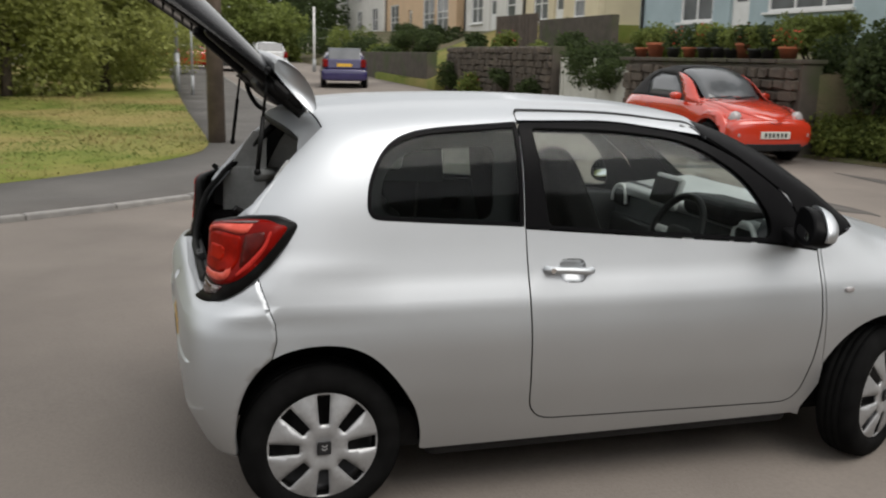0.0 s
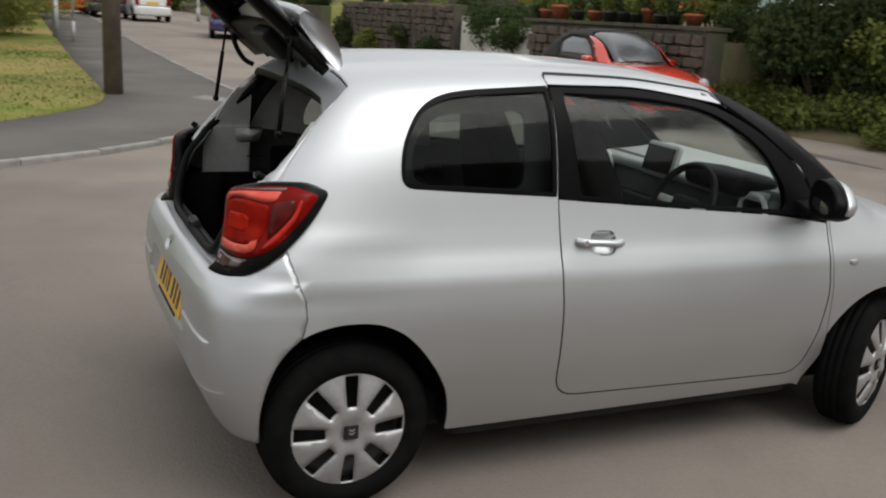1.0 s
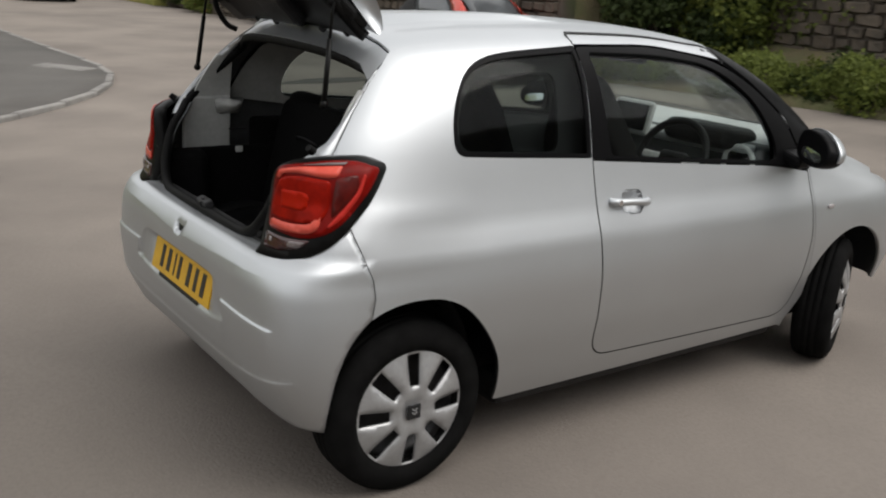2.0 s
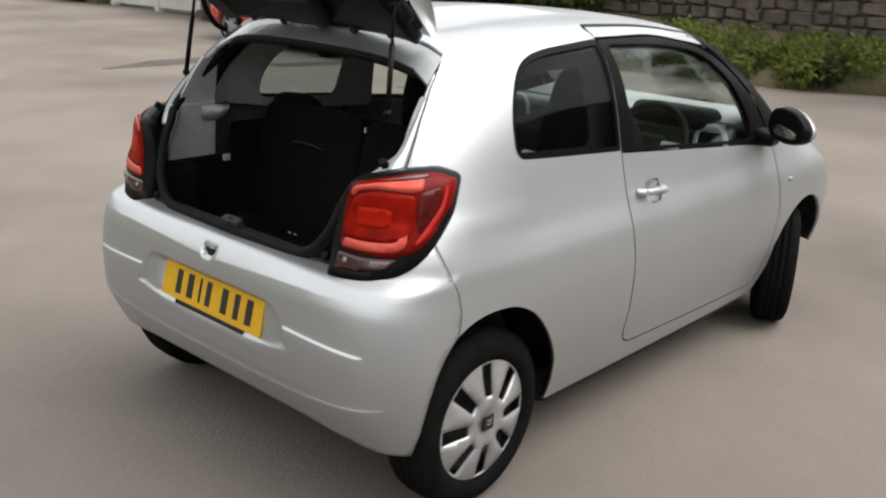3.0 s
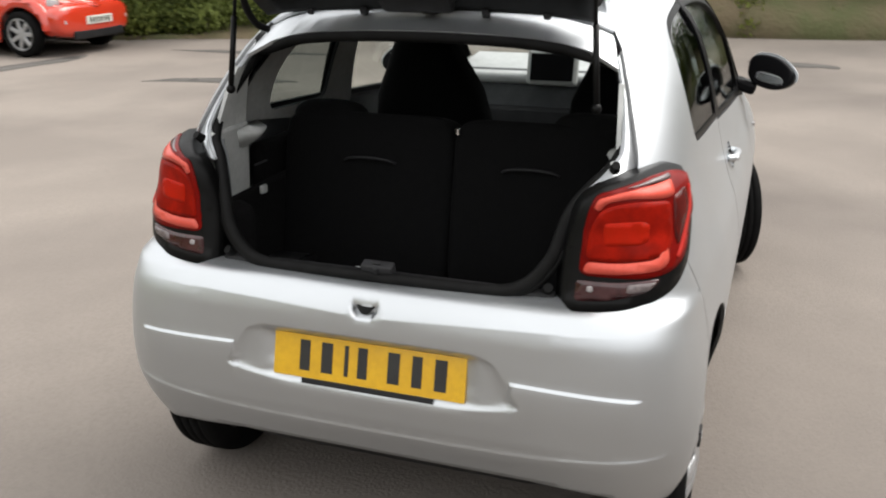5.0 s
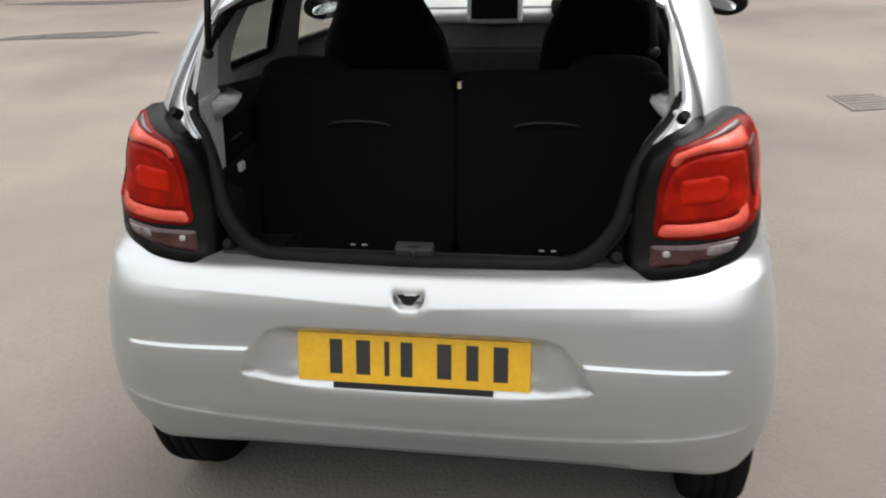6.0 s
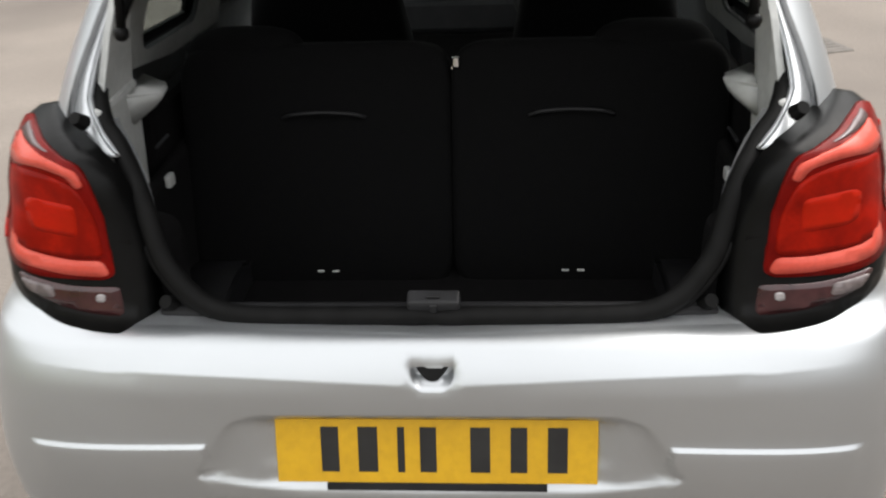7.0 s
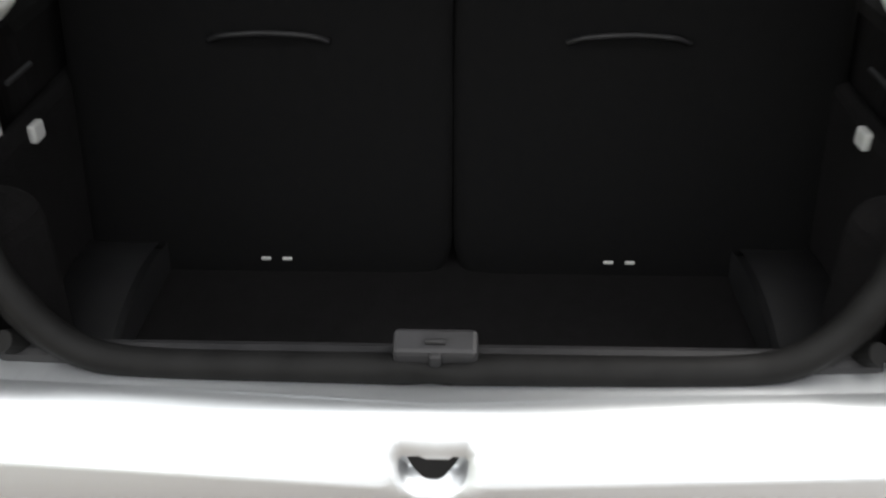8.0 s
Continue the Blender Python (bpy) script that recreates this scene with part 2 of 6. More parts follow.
def thing(name, label, category, group="", kind="", at=(0, 0, 0), turn=0.0):
    ob = tagged(new(name), label, category, group, kind)
    ob.matrix_basis = pose(*at, 0, 0, turn)
    return ob


def solid(name, verts, faces, mats, parent=None, label="", smooth=True, slots=None, normals=None, kind=""):
    """One mesh object from plain lists. slots: a material's number for each face."""
    me = bpy.data.meshes.new(name)
    me.from_pydata([tuple(v) for v in verts], [], [tuple(f) for f in faces])
    for m in mats if isinstance(mats, (list, tuple)) else [mats]:
        me.materials.append(m)
    me.polygons.foreach_set("use_smooth", [smooth] * len(me.polygons))
    if slots is not None:
        me.polygons.foreach_set("material_index", list(slots))
    me.update()
    if normals is not None:
        me.normals_split_custom_set_from_vertices([tuple(n) for n in normals])
    ob = new(name, me)
    if parent:
        ob.parent = parent
    return tagged(ob, label, kind=kind)


def part(name, bm, mats, parent=None, label="", smooth=False, crisp=None):
    me = bpy.data.meshes.new(name)
    bm.normal_update()
    if crisp is not None:
        for e in bm.edges:
            e.smooth = len(e.link_faces) == 2 and e.calc_face_angle(9) < crisp
    for f in bm.faces:
        f.smooth = smooth or crisp is not None
    bm.to_mesh(me)
    bm.free()
    for m in mats if isinstance(mats, (list, tuple)) else [mats]:
        me.materials.append(m)
    ob = new(name, me)
    if parent:
        ob.parent = parent
    return tagged(ob, label)


def block(bm, size, at=(0, 0, 0), turn=(0, 0, 0), bevel=0.0, segments=2, slot=0):
    """Adds a box, bevelled, centred on at."""
    m = pose(*at, *turn) @ Matrix.Diagonal((*size, 1))
    made = bmesh.ops.create_cube(bm, size=1, matrix=m)["verts"]
    faces = {f for v in made for f in v.link_faces}
    if bevel:
        edges = {e for v in made for e in v.link_edges}
        out = bmesh.ops.bevel(bm, geom=list(edges), offset=bevel, segments=segments, affect="EDGES", profile=.5)
        faces = {f for f in faces if f.is_valid} | set(out["faces"])
    for f in faces:
        f.material_index = slot
    return bm


def rod(bm, a, b, r1, r2=None, sides=12, slot=0, caps=True):
    a, b = Vector(a), Vector(b)
    turn = (b - a).to_track_quat("Z", "Y").to_matrix().to_4x4()
    made = bmesh.ops.create_cone(bm, cap_ends=caps, segments=sides, radius1=r1, radius2=r1 if r2 is None else r2, depth=(b - a).length,
                                 matrix=Matrix.Translation((a + b) / 2) @ turn)["verts"]
    for f in {f for v in made for f in v.link_faces}:
        f.material_index = slot
    return bm


def tube(points, radius, sides=8, closed=False):
    """Vertices and faces of a pipe along points."""
    pts = [Vector(p) for p in points]
    n, verts, faces, up = len(pts), [], [], None
    for i, p in enumerate(pts):
        ahead = (pts[(i + 1) % n] if closed or i < n - 1 else p) - (pts[i - 1] if closed or i else p)
        ahead.normalize()
        if up is None:
            up = ahead.orthogonal().normalized()
        up = (up - ahead * up.dot(ahead)).normalized()
        side = ahead.cross(up)
        for k in range(sides):
            a = 2 * math.pi * k / sides
            verts.append(p + radius * (math.cos(a) * up + math.sin(a) * side))
    for i in range(n if closed else n - 1):
        for k in range(sides):
            j, l = (i + 1) % n, (k + 1) % sides
            faces.append((i * sides + k, i * sides + l, j * sides + l, j * sides + k))
    if not closed:
        faces += [tuple(range(sides))[::-1], tuple((n - 1) * sides + k for k in range(sides))]
    return verts, faces


def lathe(profile, sides=48):
    """Vertices and faces of a body turned round the y axis: profile of (radius, y)."""
    verts, faces, n = [], [], len(profile)
    for k in range(sides):
        a = 2 * math.pi * k / sides
        verts += [(r * math.cos(a), y, r * math.sin(a)) for r, y in profile]
    for k in range(sides):
        j = (k + 1) % sides
        faces += [(k * n + i, k * n + i + 1, j * n + i + 1, j * n + i) for i in range(n - 1)]
    return verts, faces


def rounded(corners, steps=6):
    """A closed outline with rounded corners: corners of (u, v, radius)."""
    out, n = [], len(corners)
    for i in range(n):
        p, a, b = (np.array(corners[j % n][:2], float) for j in (i, i - 1, i + 1))
        r = corners[i][2]
        if r <= 0:
            out.append(p)
            continue
        la, lb = np.linalg.norm(a - p), np.linalg.norm(b - p)
        s, e = p + (a - p) / la * min(r, la * .499), p + (b - p) / lb * min(r, lb * .499)
        for k in range(steps + 1):
            t = k / steps
            out.append((1 - t) ** 2 * s + 2 * t * (1 - t) * p + t * t * e)
    return np.array(out)


def spaced(line, step, closed=True):
    """The same line with points no further apart than step."""
    line, out = [np.asarray(p, float) for p in line], []
    for i in range(len(line) if closed else len(line) - 1):
        a, b = line[i], line[(i + 1) % len(line)]
        n = max(1, math.ceil(np.linalg.norm(b - a) / step))
        out += [a + (b - a) * k / n for k in range(n)]
    if not closed:
        out.append(line[-1])
    return np.array(out)


def inside(points, line):
    """Which points lie inside a closed outline."""
    x, y = points[:, 0], points[:, 1]
    hit = np.zeros(len(points), bool)
    for (x1, y1), (x2, y2) in zip(line, np.roll(line, -1, 0)):
        if y1 != y2:
            hit ^= ((y1 > y) != (y2 > y)) & (x < (x2 - x1) * (y - y1) / (y2 - y1) + x1)
    return hit


def clearance(points, lines):
    """The distance of points from the nearest vertex of some lines."""
    every = np.concatenate(lines)
    return np.concatenate([np.sqrt(((c[:, None] - every[None]) ** 2).sum(-1).min(1)) for c in np.array_split(points, max(1, len(points) // 500))]) if len(points) else np.zeros(0)


def sheet(outline, holes=(), step=.05, edge=None, extra=()):
    """Triangles that fill an outline in the plane, with holes and an even inner grid. extra: inner lines to keep."""
    edge = edge or step * .6
    lines = [spaced(outline, edge)] + [spaced(h, edge) for h in holes]
    keep = [spaced(e, edge, False) for e in extra]
    low, high = lines[0].min(0), lines[0].max(0)
    grid = np.stack(np.meshgrid(np.arange(low[0], high[0], step), np.arange(low[1], high[1], step)), -1).reshape(-1, 2)
    grid[:, 0] += (np.round((grid[:, 1] - low[1]) / step) % 2) * step / 2
    ok = inside(grid, lines[0])
    for h in lines[1:]:
        ok &= ~inside(grid, h)
    grid = grid[ok]
    grid = grid[clearance(grid, lines + keep) > step * .45]
    verts, edges = [], []
    for closed, some in ((True, lines), (False, keep)):
        for line in some:
            base = len(verts)
            verts += [tuple(p) for p in line]
            edges += [(base + i, base + i + 1) for i in range(len(line) - 1)] + ([(base + len(line) - 1, base)] if closed else [])
    verts += [tuple(p) for p in grid]
    v, _, f, *_ = delaunay_2d_cdt([Vector(p) for p in verts], edges, [], 0, 1e-6)
    v = np.array([tuple(p) for p in v])
    f = np.array([tuple(t) for t in f if len(t) == 3])
    mid = v[f].mean(1)
    ok = inside(mid, lines[0])
    for h in lines[1:]:
        ok &= ~inside(mid, h)
    f = f[ok]
    used = np.unique(f)
    back = np.zeros(len(v), int)
    back[used] = np.arange(len(used))
    v, f = v[used], back[f]
    area = np.cross(v[f[:, 1]] - v[f[:, 0]], v[f[:, 2]] - v[f[:, 0]])
    f[area < 0] = f[area < 0][:, ::-1]
    return v, f


def rim_edges(faces):
    seen = {}
    for a, b, c in faces:
        for e in ((a, b), (b, c), (c, a)):
            seen[e] = 1
    return [e for e in seen if (e[1], e[0]) not in seen]


def slab(name, verts, faces, inner, mats, parent, label="", normals=None, slots=(0, 0, 1)):
    """A curved panel with thickness: outer verts, inner verts, and a rim between them. slots: outer, rim, inner."""
    n, k = len(verts), len(faces)
    rim = rim_edges(faces)
    every = [tuple(f) for f in faces] + [(b, a, a + n, b + n) for a, b in rim] + [tuple(int(i) + n for i in f[::-1]) for f in faces]
    marks = [slots[0]] * k + [slots[1]] * len(rim) + [slots[2]] * k
    if normals is not None:
        normals = np.concatenate([normals, -normals])
    return solid(name, np.concatenate([verts, inner]), every, mats, parent, label, slots=marks, normals=normals)


def bend(points, per=8):
    """A smooth open line through some points."""
    p = [np.array(q, float) for q in points]
    p = [2 * p[0] - p[1]] + p + [2 * p[-1] - p[-2]]
    out = []
    for i in range(1, len(p) - 2):
        for k in range(per):
            t = k / per
            out.append(.5 * (2 * p[i] + (p[i + 1] - p[i - 1]) * t + (2 * p[i - 1] - 5 * p[i] + 4 * p[i + 1] - p[i + 2]) * t * t + (3 * p[i] - p[i - 1] - 3 * p[i + 1] + p[i + 2]) * t ** 3))
    return out + [p[-2]]


# ---- ground, road, pavement ----
def steps_out(near, far, fine, n):
    return list(np.arange(-near, near + .01, fine)) + [s * near * (far / near) ** (k / n) for s in (-1, 1) for k in range(1, n + 1)]


gx = sorted(steps_out(40, 600, 1.0, 10))
gy = sorted(steps_out(60, 600, 1.0, 10))
verts = [(x, y, float(rise(x, y))) for y in gy for x in gx]
n = len(gx)
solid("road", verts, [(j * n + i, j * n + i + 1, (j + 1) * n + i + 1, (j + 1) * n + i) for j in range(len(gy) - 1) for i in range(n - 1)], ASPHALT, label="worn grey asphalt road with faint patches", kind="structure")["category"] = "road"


def apron(name, outline, height, mat, label, category, step=1.0, kind="structure", depth=.25, holes=()):
    """A raised flat piece of ground with sides, following the rise of the land."""
    uv, faces = sheet(np.array(outline), holes, step, edge=.4)
    z = rise(uv[:, 0], uv[:, 1]) + (height(uv[:, 0], uv[:, 1]) if callable(height) else height)
    top = np.stack([uv[:, 0], uv[:, 1], z], -1)
    under = top - np.array([0, 0, depth])
    ob = slab(name, top, faces, under, [mat], None, label, slots=(0, 0, 0))
    return tagged(ob, label, category, kind=kind)


KERB_LINE = bend([(-14, -1.2), (-8, 2.1), (-4, 4.4), (-2.0, 5.56), (-.35, 6.66), (.55, 7.52), (1.45, 8.6), (2.1, 9.9), (2.4, 11.3), (2.36, 13.5), (2.25, 16), (2.1, 22), (2.0, 30), (1.9, 48)])
GRASS_LINE = bend([(-16, 2.2), (-8, 5.0), (-4, 7.0), (-2.3, 7.95), (-1.15, 9.0), (-.2, 10.3), (.15, 11.4), (.2, 13.0), (.05, 18), (-.1, 28), (-.3, 48)])
apron("pavement", [tuple(p) for p in KERB_LINE] + [tuple(p) for p in GRASS_LINE[::-1]], .045, PAVING, "grey asphalt pavement round the corner of the street", "pavement")
apron("verge", [tuple(p) for p in GRASS_LINE] + [(-30, 48), (-30, 5)], lambda x, y: .07 + .05 * np.sin(x * 1.3) * np.sin(y * .9), GRASS, "green and straw-yellow mown grass verge", "grass", depth=.3)

# ---- the silver hatchback: its skin ----
# x runs from the rear axle forwards, y to the car's left, z up
def lerp_curve(x, xs, ys):
    """Smooth curve through knots (monotone cubic)."""
    x = np.asarray(x, float); xs = np.asarray(xs, float); ys = np.asarray(ys, float)
    h = np.diff(xs); d = np.diff(ys) / h
    m = np.zeros(len(xs)); m[0], m[-1] = d[0], d[-1]
    for i in range(1, len(xs) - 1):
        if d[i - 1] * d[i] > 0:
            w1, w2 = 2 * h[i] + h[i - 1], h[i] + 2 * h[i - 1]
            m[i] = (w1 + w2) / (w1 / d[i - 1] + w2 / d[i])
    i = np.clip(np.searchsorted(xs, x) - 1, 0, len(xs) - 2)
    t = np.clip((x - xs[i]) / h[i], 0, 1)
    return (ys[i] * (1 + 2 * t) * (1 - t) ** 2 + m[i] * h[i] * t * (1 - t) ** 2
            + ys[i + 1] * t * t * (3 - 2 * t) + m[i + 1] * h[i] * t * t * (t - 1))
WIDTH_Z = (.15, .25, .35, .5, .62, .75, .87, .97, 1.2, 1.5); WIDTH_Y = (.70, .745, .775, .805, .811, .793, .752, .724, .672, .60)
TAIL_Z = (.15, .25, .30, .45, .55, .64, .70, .72, .74, .757, .766, .773, .779, .79, .85, 1.08, 1.22, 1.36, 1.5); TAIL_X = (-.30, -.37, -.40, -.455, -.461, -.461, -.457, -.451, -.441, -.431, -.424, -.410, -.391, -.374, -.362, -.296, -.196, -.072, .05)
NOSE_Z = (.15, .3, .5, .7, .85, 1.0, 1.5); NOSE_X = (2.90, 2.97, 3.01, 2.99, 2.90, 2.8, 2.5)
ROOF_X = (-.5, 0.0, .4, .85, 1.2, 1.5, 1.75, 2.0, 2.35, 2.7, 3.0); ROOF_Z = (1.36, 1.415, 1.45, 1.462, 1.455, 1.428, 1.347, 1.217, 1.000, .908, .78)


def half_width(x, z, y=0.0):
    """Half the car's width at a place along it and a height; y crowns the roof."""
    w = lerp_curve(z, WIDTH_Z, WIDTH_Y)
    w = w - .035 * np.clip((x - 1.0) / 2.0, 0, 1) ** 2 * np.interp(z, (.85, 1.05), (1.0, 1.5))
    w = w + np.interp(z, (.2, .35, .45, .55, .65, .72, .80, .90), (.028, .028, .012, .0, -.016, -.020, -.014, .0)) * np.clip((.25 - x) / .45, 0, 1)
    tail, nose = lerp_curve(z, TAIL_Z, TAIL_X), lerp_curve(z, NOSE_Z, NOSE_X)
    n = lerp_curve(z, (.2, .8, .95, 1.4), (14, 14, 9, 6))
    q = lerp_curve(z, (.2, .8, .95, 1.4), (8.3, 8.3, 6, 5))
    front = np.interp(z, (.85, 1.05), (6, 4))
    a = np.clip((.9 - x) / (.9 - tail), 0, 1); b = np.clip((x - 1.6) / (nose - 1.6), 0, 1)
    roof = lerp_curve(x, ROOF_X, ROOF_Z)
    c = np.clip((z + .03 * (np.abs(y) / .55) ** 2 - .3) / (roof - .3), 0, 1)
    return w * (1 - a ** n) ** (1 / q) * (1 - b ** front) ** (1 / front) * (1 - c ** 11) ** (1 / 9)
XA, XB, FAN = .35, 2.2, .8


def skin(s, z):
    """A place on the car's right-hand skin: s runs from behind round the corner and along the side, z is the height."""
    s, z = np.asarray(s, float), np.asarray(z, float)
    ang = np.where(s < 0, s / FAN, np.where(s > XB - XA, (s - XB + XA) / FAN, 0))
    ox = XA + np.clip(s, 0, XB - XA)
    dx, dy = np.sin(ang), -np.cos(ang)
    lo, hi = np.zeros_like(s + z), np.full_like(s + z, 1.6)
    for _ in range(36):
        r = (lo + hi) / 2
        out = np.abs(r * dy) > half_width(ox + r * dx, z, r * dy)
        hi, lo = np.where(out, r, hi), np.where(out, lo, r)
    return np.stack([ox + lo * dx, lo * dy, z + 0 * s], -1)


def unskin(p):
    """The inverse of skin: s and z of a place."""
    x, y = p[0], abs(p[1])
    if x < XA:
        return -FAN * math.atan2(XA - x, y), p[2]
    if x > XB:
        return XB - XA + FAN * math.atan2(x - XB, y), p[2]
    return x - XA, p[2]


def lid(x, y):
    """A place on the car's upper skin (roof, windscreen, bonnet) over a point of the plan."""
    x, y = np.asarray(x, float), np.asarray(y, float)
    lo, hi = np.full_like(x + y, .62), np.full_like(x + y, 1.7)
    for _ in range(36):
        z = (lo + hi) / 2
        out = np.abs(y) >= half_width(x, z, y)
        hi, lo = np.where(out, z, hi), np.where(out, lo, z)
    return np.stack([x + 0 * y, y + 0 * x, lo], -1)


def facing(p):
    """The outward normals of the skin at some places."""
    def f(q):
        return np.abs(q[:, 1]) - half_width(q[:, 0], q[:, 2], q[:, 1])
    g = np.stack([f(p + d) - f(p - d) for d in np.eye(3) * .004], -1)
    return g / np.maximum(np.linalg.norm(g, axis=1), 1e-9)[:, None]


# ---- the silver hatchback: panels ----
hatchback = thing("hatchback_car", "silver three-door hatchback car with its tailgate raised, standing on the road", "car")
hatchback.matrix_basis = pose(0.0068, 0.0192, 0.0081, 0.796, 0.615, 0.846)
BACK = -FAN * math.pi / 2


def skin_part(name, outline, mats, parent, flip, holes=(), step=.05, off=0.0, thick=.018, label="", bulge=None, extra=(), true_normals=True, slots=(0, 0, 1), middle=None):
    """A panel of the side skin, from an outline in s and z. flip: on the left-hand side. bulge: how far its points stand proud.
    middle: the s of the car's centre line, for a panel whose outline runs from there outwards and back and that spans both sides."""
    if middle is None:
        uv, faces = sheet(np.array(outline), [np.array(h) for h in holes], step, extra=extra)
        p = skin(uv[:, 0], uv[:, 1])
    else:
        half = np.array([(abs(u - middle), v) for u, v in outline])
        uv, faces = sheet(np.concatenate([half, half[-2:0:-1] * (-1, 1)]), (), step, extra=[[(k * abs(u - middle), v) for u, v in e] for e in extra for k in (1, -1)])
        sign = np.where(uv[:, 0] < 0, -1.0, 1.0)
        uv = np.stack([middle + np.abs(uv[:, 0]) * (1 if middle < 0 else -1), uv[:, 1]], -1)
        p = skin(uv[:, 0], uv[:, 1])
    n = facing(p)
    if middle is not None:
        p[:, 1] *= sign
        n[:, 1] *= sign
    out = off + (bulge(uv) if bulge else 0)
    outer, inner = p + n * np.reshape(out, (-1, 1)), p + n * (np.reshape(out, (-1, 1)) - thick)
    if flip:
        for a in (outer, inner, n):
            a[:, 1] *= -1
    tri = outer[faces]
    if np.sum(np.cross(tri[:, 1] - tri[:, 0], tri[:, 2] - tri[:, 0]) * n[faces[:, 0]]) < 0:
        faces = faces[:, ::-1]
    return slab(name, outer, faces, inner, mats, parent, label, normals=n if true_normals else None, slots=slots)


def lid_part(name, outline, mats, parent, holes=(), step=.06, off=0.0, thick=.018, label="", slots=(0, 0, 1)):
    """A panel of the upper skin, from an outline in x and y."""
    uv, faces = sheet(np.array(outline), holes, step)
    p = lid(uv[:, 0], uv[:, 1])
    n = facing(p)
    n[np.abs(p[:, 1]) < .02, 1] = 0
    n /= np.linalg.norm(n, axis=1)[:, None]
    return slab(name, p + n * off, faces, p + n * (off - thick), mats, parent, label, normals=n, slots=slots)


def arch(cx, cz, r, start, end, steps=28):
    """A wheel arch as seen on the skin: part of a circle about a wheel's centre."""
    out = []
    for k in range(steps + 1):
        a = radians(start + (end - start) * k / steps)
        x, z = cx + r * math.cos(a), max(cz + r * math.sin(a), .2)
        out.append(unskin((x, float(half_width(x, z)), z)))
    return out


def shrink(line, d):
    """An outline moved inwards by d."""
    line = np.asarray(line, float)
    a, b = np.roll(line, 1, 0), np.roll(line, -1, 0)
    t = b - a
    t /= np.maximum(np.linalg.norm(t, axis=1), 1e-9)[:, None]
    turn = np.sum(line[:, 0] * np.roll(line[:, 1], -1) - np.roll(line[:, 0], -1) * line[:, 1])
    n = np.stack([-t[:, 1], t[:, 0]], -1) * (1 if turn > 0 else -1)
    return line + n * d


def lens_dome(line, height):
    every = spaced(line, .01)

    def f(uv):
        return height * np.clip(clearance(uv, [every]) / .03, 0, 1) ** .5
    return f


BOWL = rounded([(.505, .915, .03), (.505, .832, .035), (.61, .828, .035), (.61, .912, .03)])
# lines shared by neighbouring panels, in s and z
def rail(x):
    """The y at which side and roof meet."""
    return float(lerp_curve(x, (-.2, 0.0, .4, 1.45, 1.8, 2.2, 2.6), (.46, .485, .53, .525, .575, .655, .66)))


def rail_point(x):
    q = lid(np.array([x]), np.array([rail(x)]))[0]
    return unskin(q)


RAIL = [rail_point(x) for x in np.linspace(.035, 1.50, 22)]
PILLAR = [rail_point(x) for x in np.linspace(1.50, 2.18, 14)]
GAP = [(-.606, 1.055), (-.584, 1.12), (-.560, 1.19), (-.522, 1.27), RAIL[0]]
FLANGE = [(-.725, 1.030), (-.690, 1.055), (-.630, 1.104), (-.598, 1.160), (-.567, 1.212), (-.541, 1.264), (-.515, 1.305)]
REAR_ARCH = [unskin((x, float(half_width(x, z)), z)) for x, z in bend([(-.290, .264), (-.299, .33), (-.297, .40), (-.284, .47), (-.256, .54), (-.212, .595), (-.155, .632), (-.08, .653), (0, .658), (.08, .648), (.155, .613), (.215, .558), (.265, .495), (.300, .44), (.325, .39), (.342, .33), (.350, .28), (.353, .232)], 3)]
CUT = int(np.argmin([abs(s + .465) for s, z in REAR_ARCH]))
FRONT_ARCH = arch(2.345, .285, .362, 192, 8)
SEAM = [(-.530, .876), (-.495, .800), (-.468, .735), (-.460, .680), tuple(REAR_ARCH[CUT])]
QUARTER = rounded([(-.220, 1.195, .06), (-.218, 1.064, .05), (.375, 1.030, .008), (.382, 1.388, .008), (.02, 1.362, .12), (-.150, 1.318, .09)])
DOOR_LOW = [(.382, 1.022, 0), (.385, .67, .3), (.405, .318, .10), (1.590, .285, .09), (1.638, .56, .12), (1.633, .908, 0)]
DOOR = rounded(DOOR_LOW + [(1.40, .945, .1), (.86, .986, .2)])
FRAME = rounded([(.384, 1.026, 0), (.86, .990, .2), (1.40, .949, .1), (1.628, .914, .01), (1.512, 1.120, .1), (1.30, 1.262, .1), (1.10, 1.350, .1), (.77, 1.392, .1), (.388, 1.388, .02)])
DOOR_GLASS = rounded([(.475, 1.032, .02), (1.425, .962, .03), (1.425, 1.040, .05), (1.315, 1.195, .1), (1.08, 1.332, .12), (.77, 1.366, .1), (.435, 1.372, .02), (.455, 1.2, .1)])
STRIP = rounded([(.388, 1.392, 0), (.77, 1.396, .1), (1.10, 1.354, .1), (1.155, 1.345, .01), (1.115, 1.384, .05), (.78, 1.415, .1), (.45, 1.420, .05), (.392, 1.408, .02)])
body_mats = [PAINT, PLASTIC]
pillar_mats = [PAINT, MIDGREY]


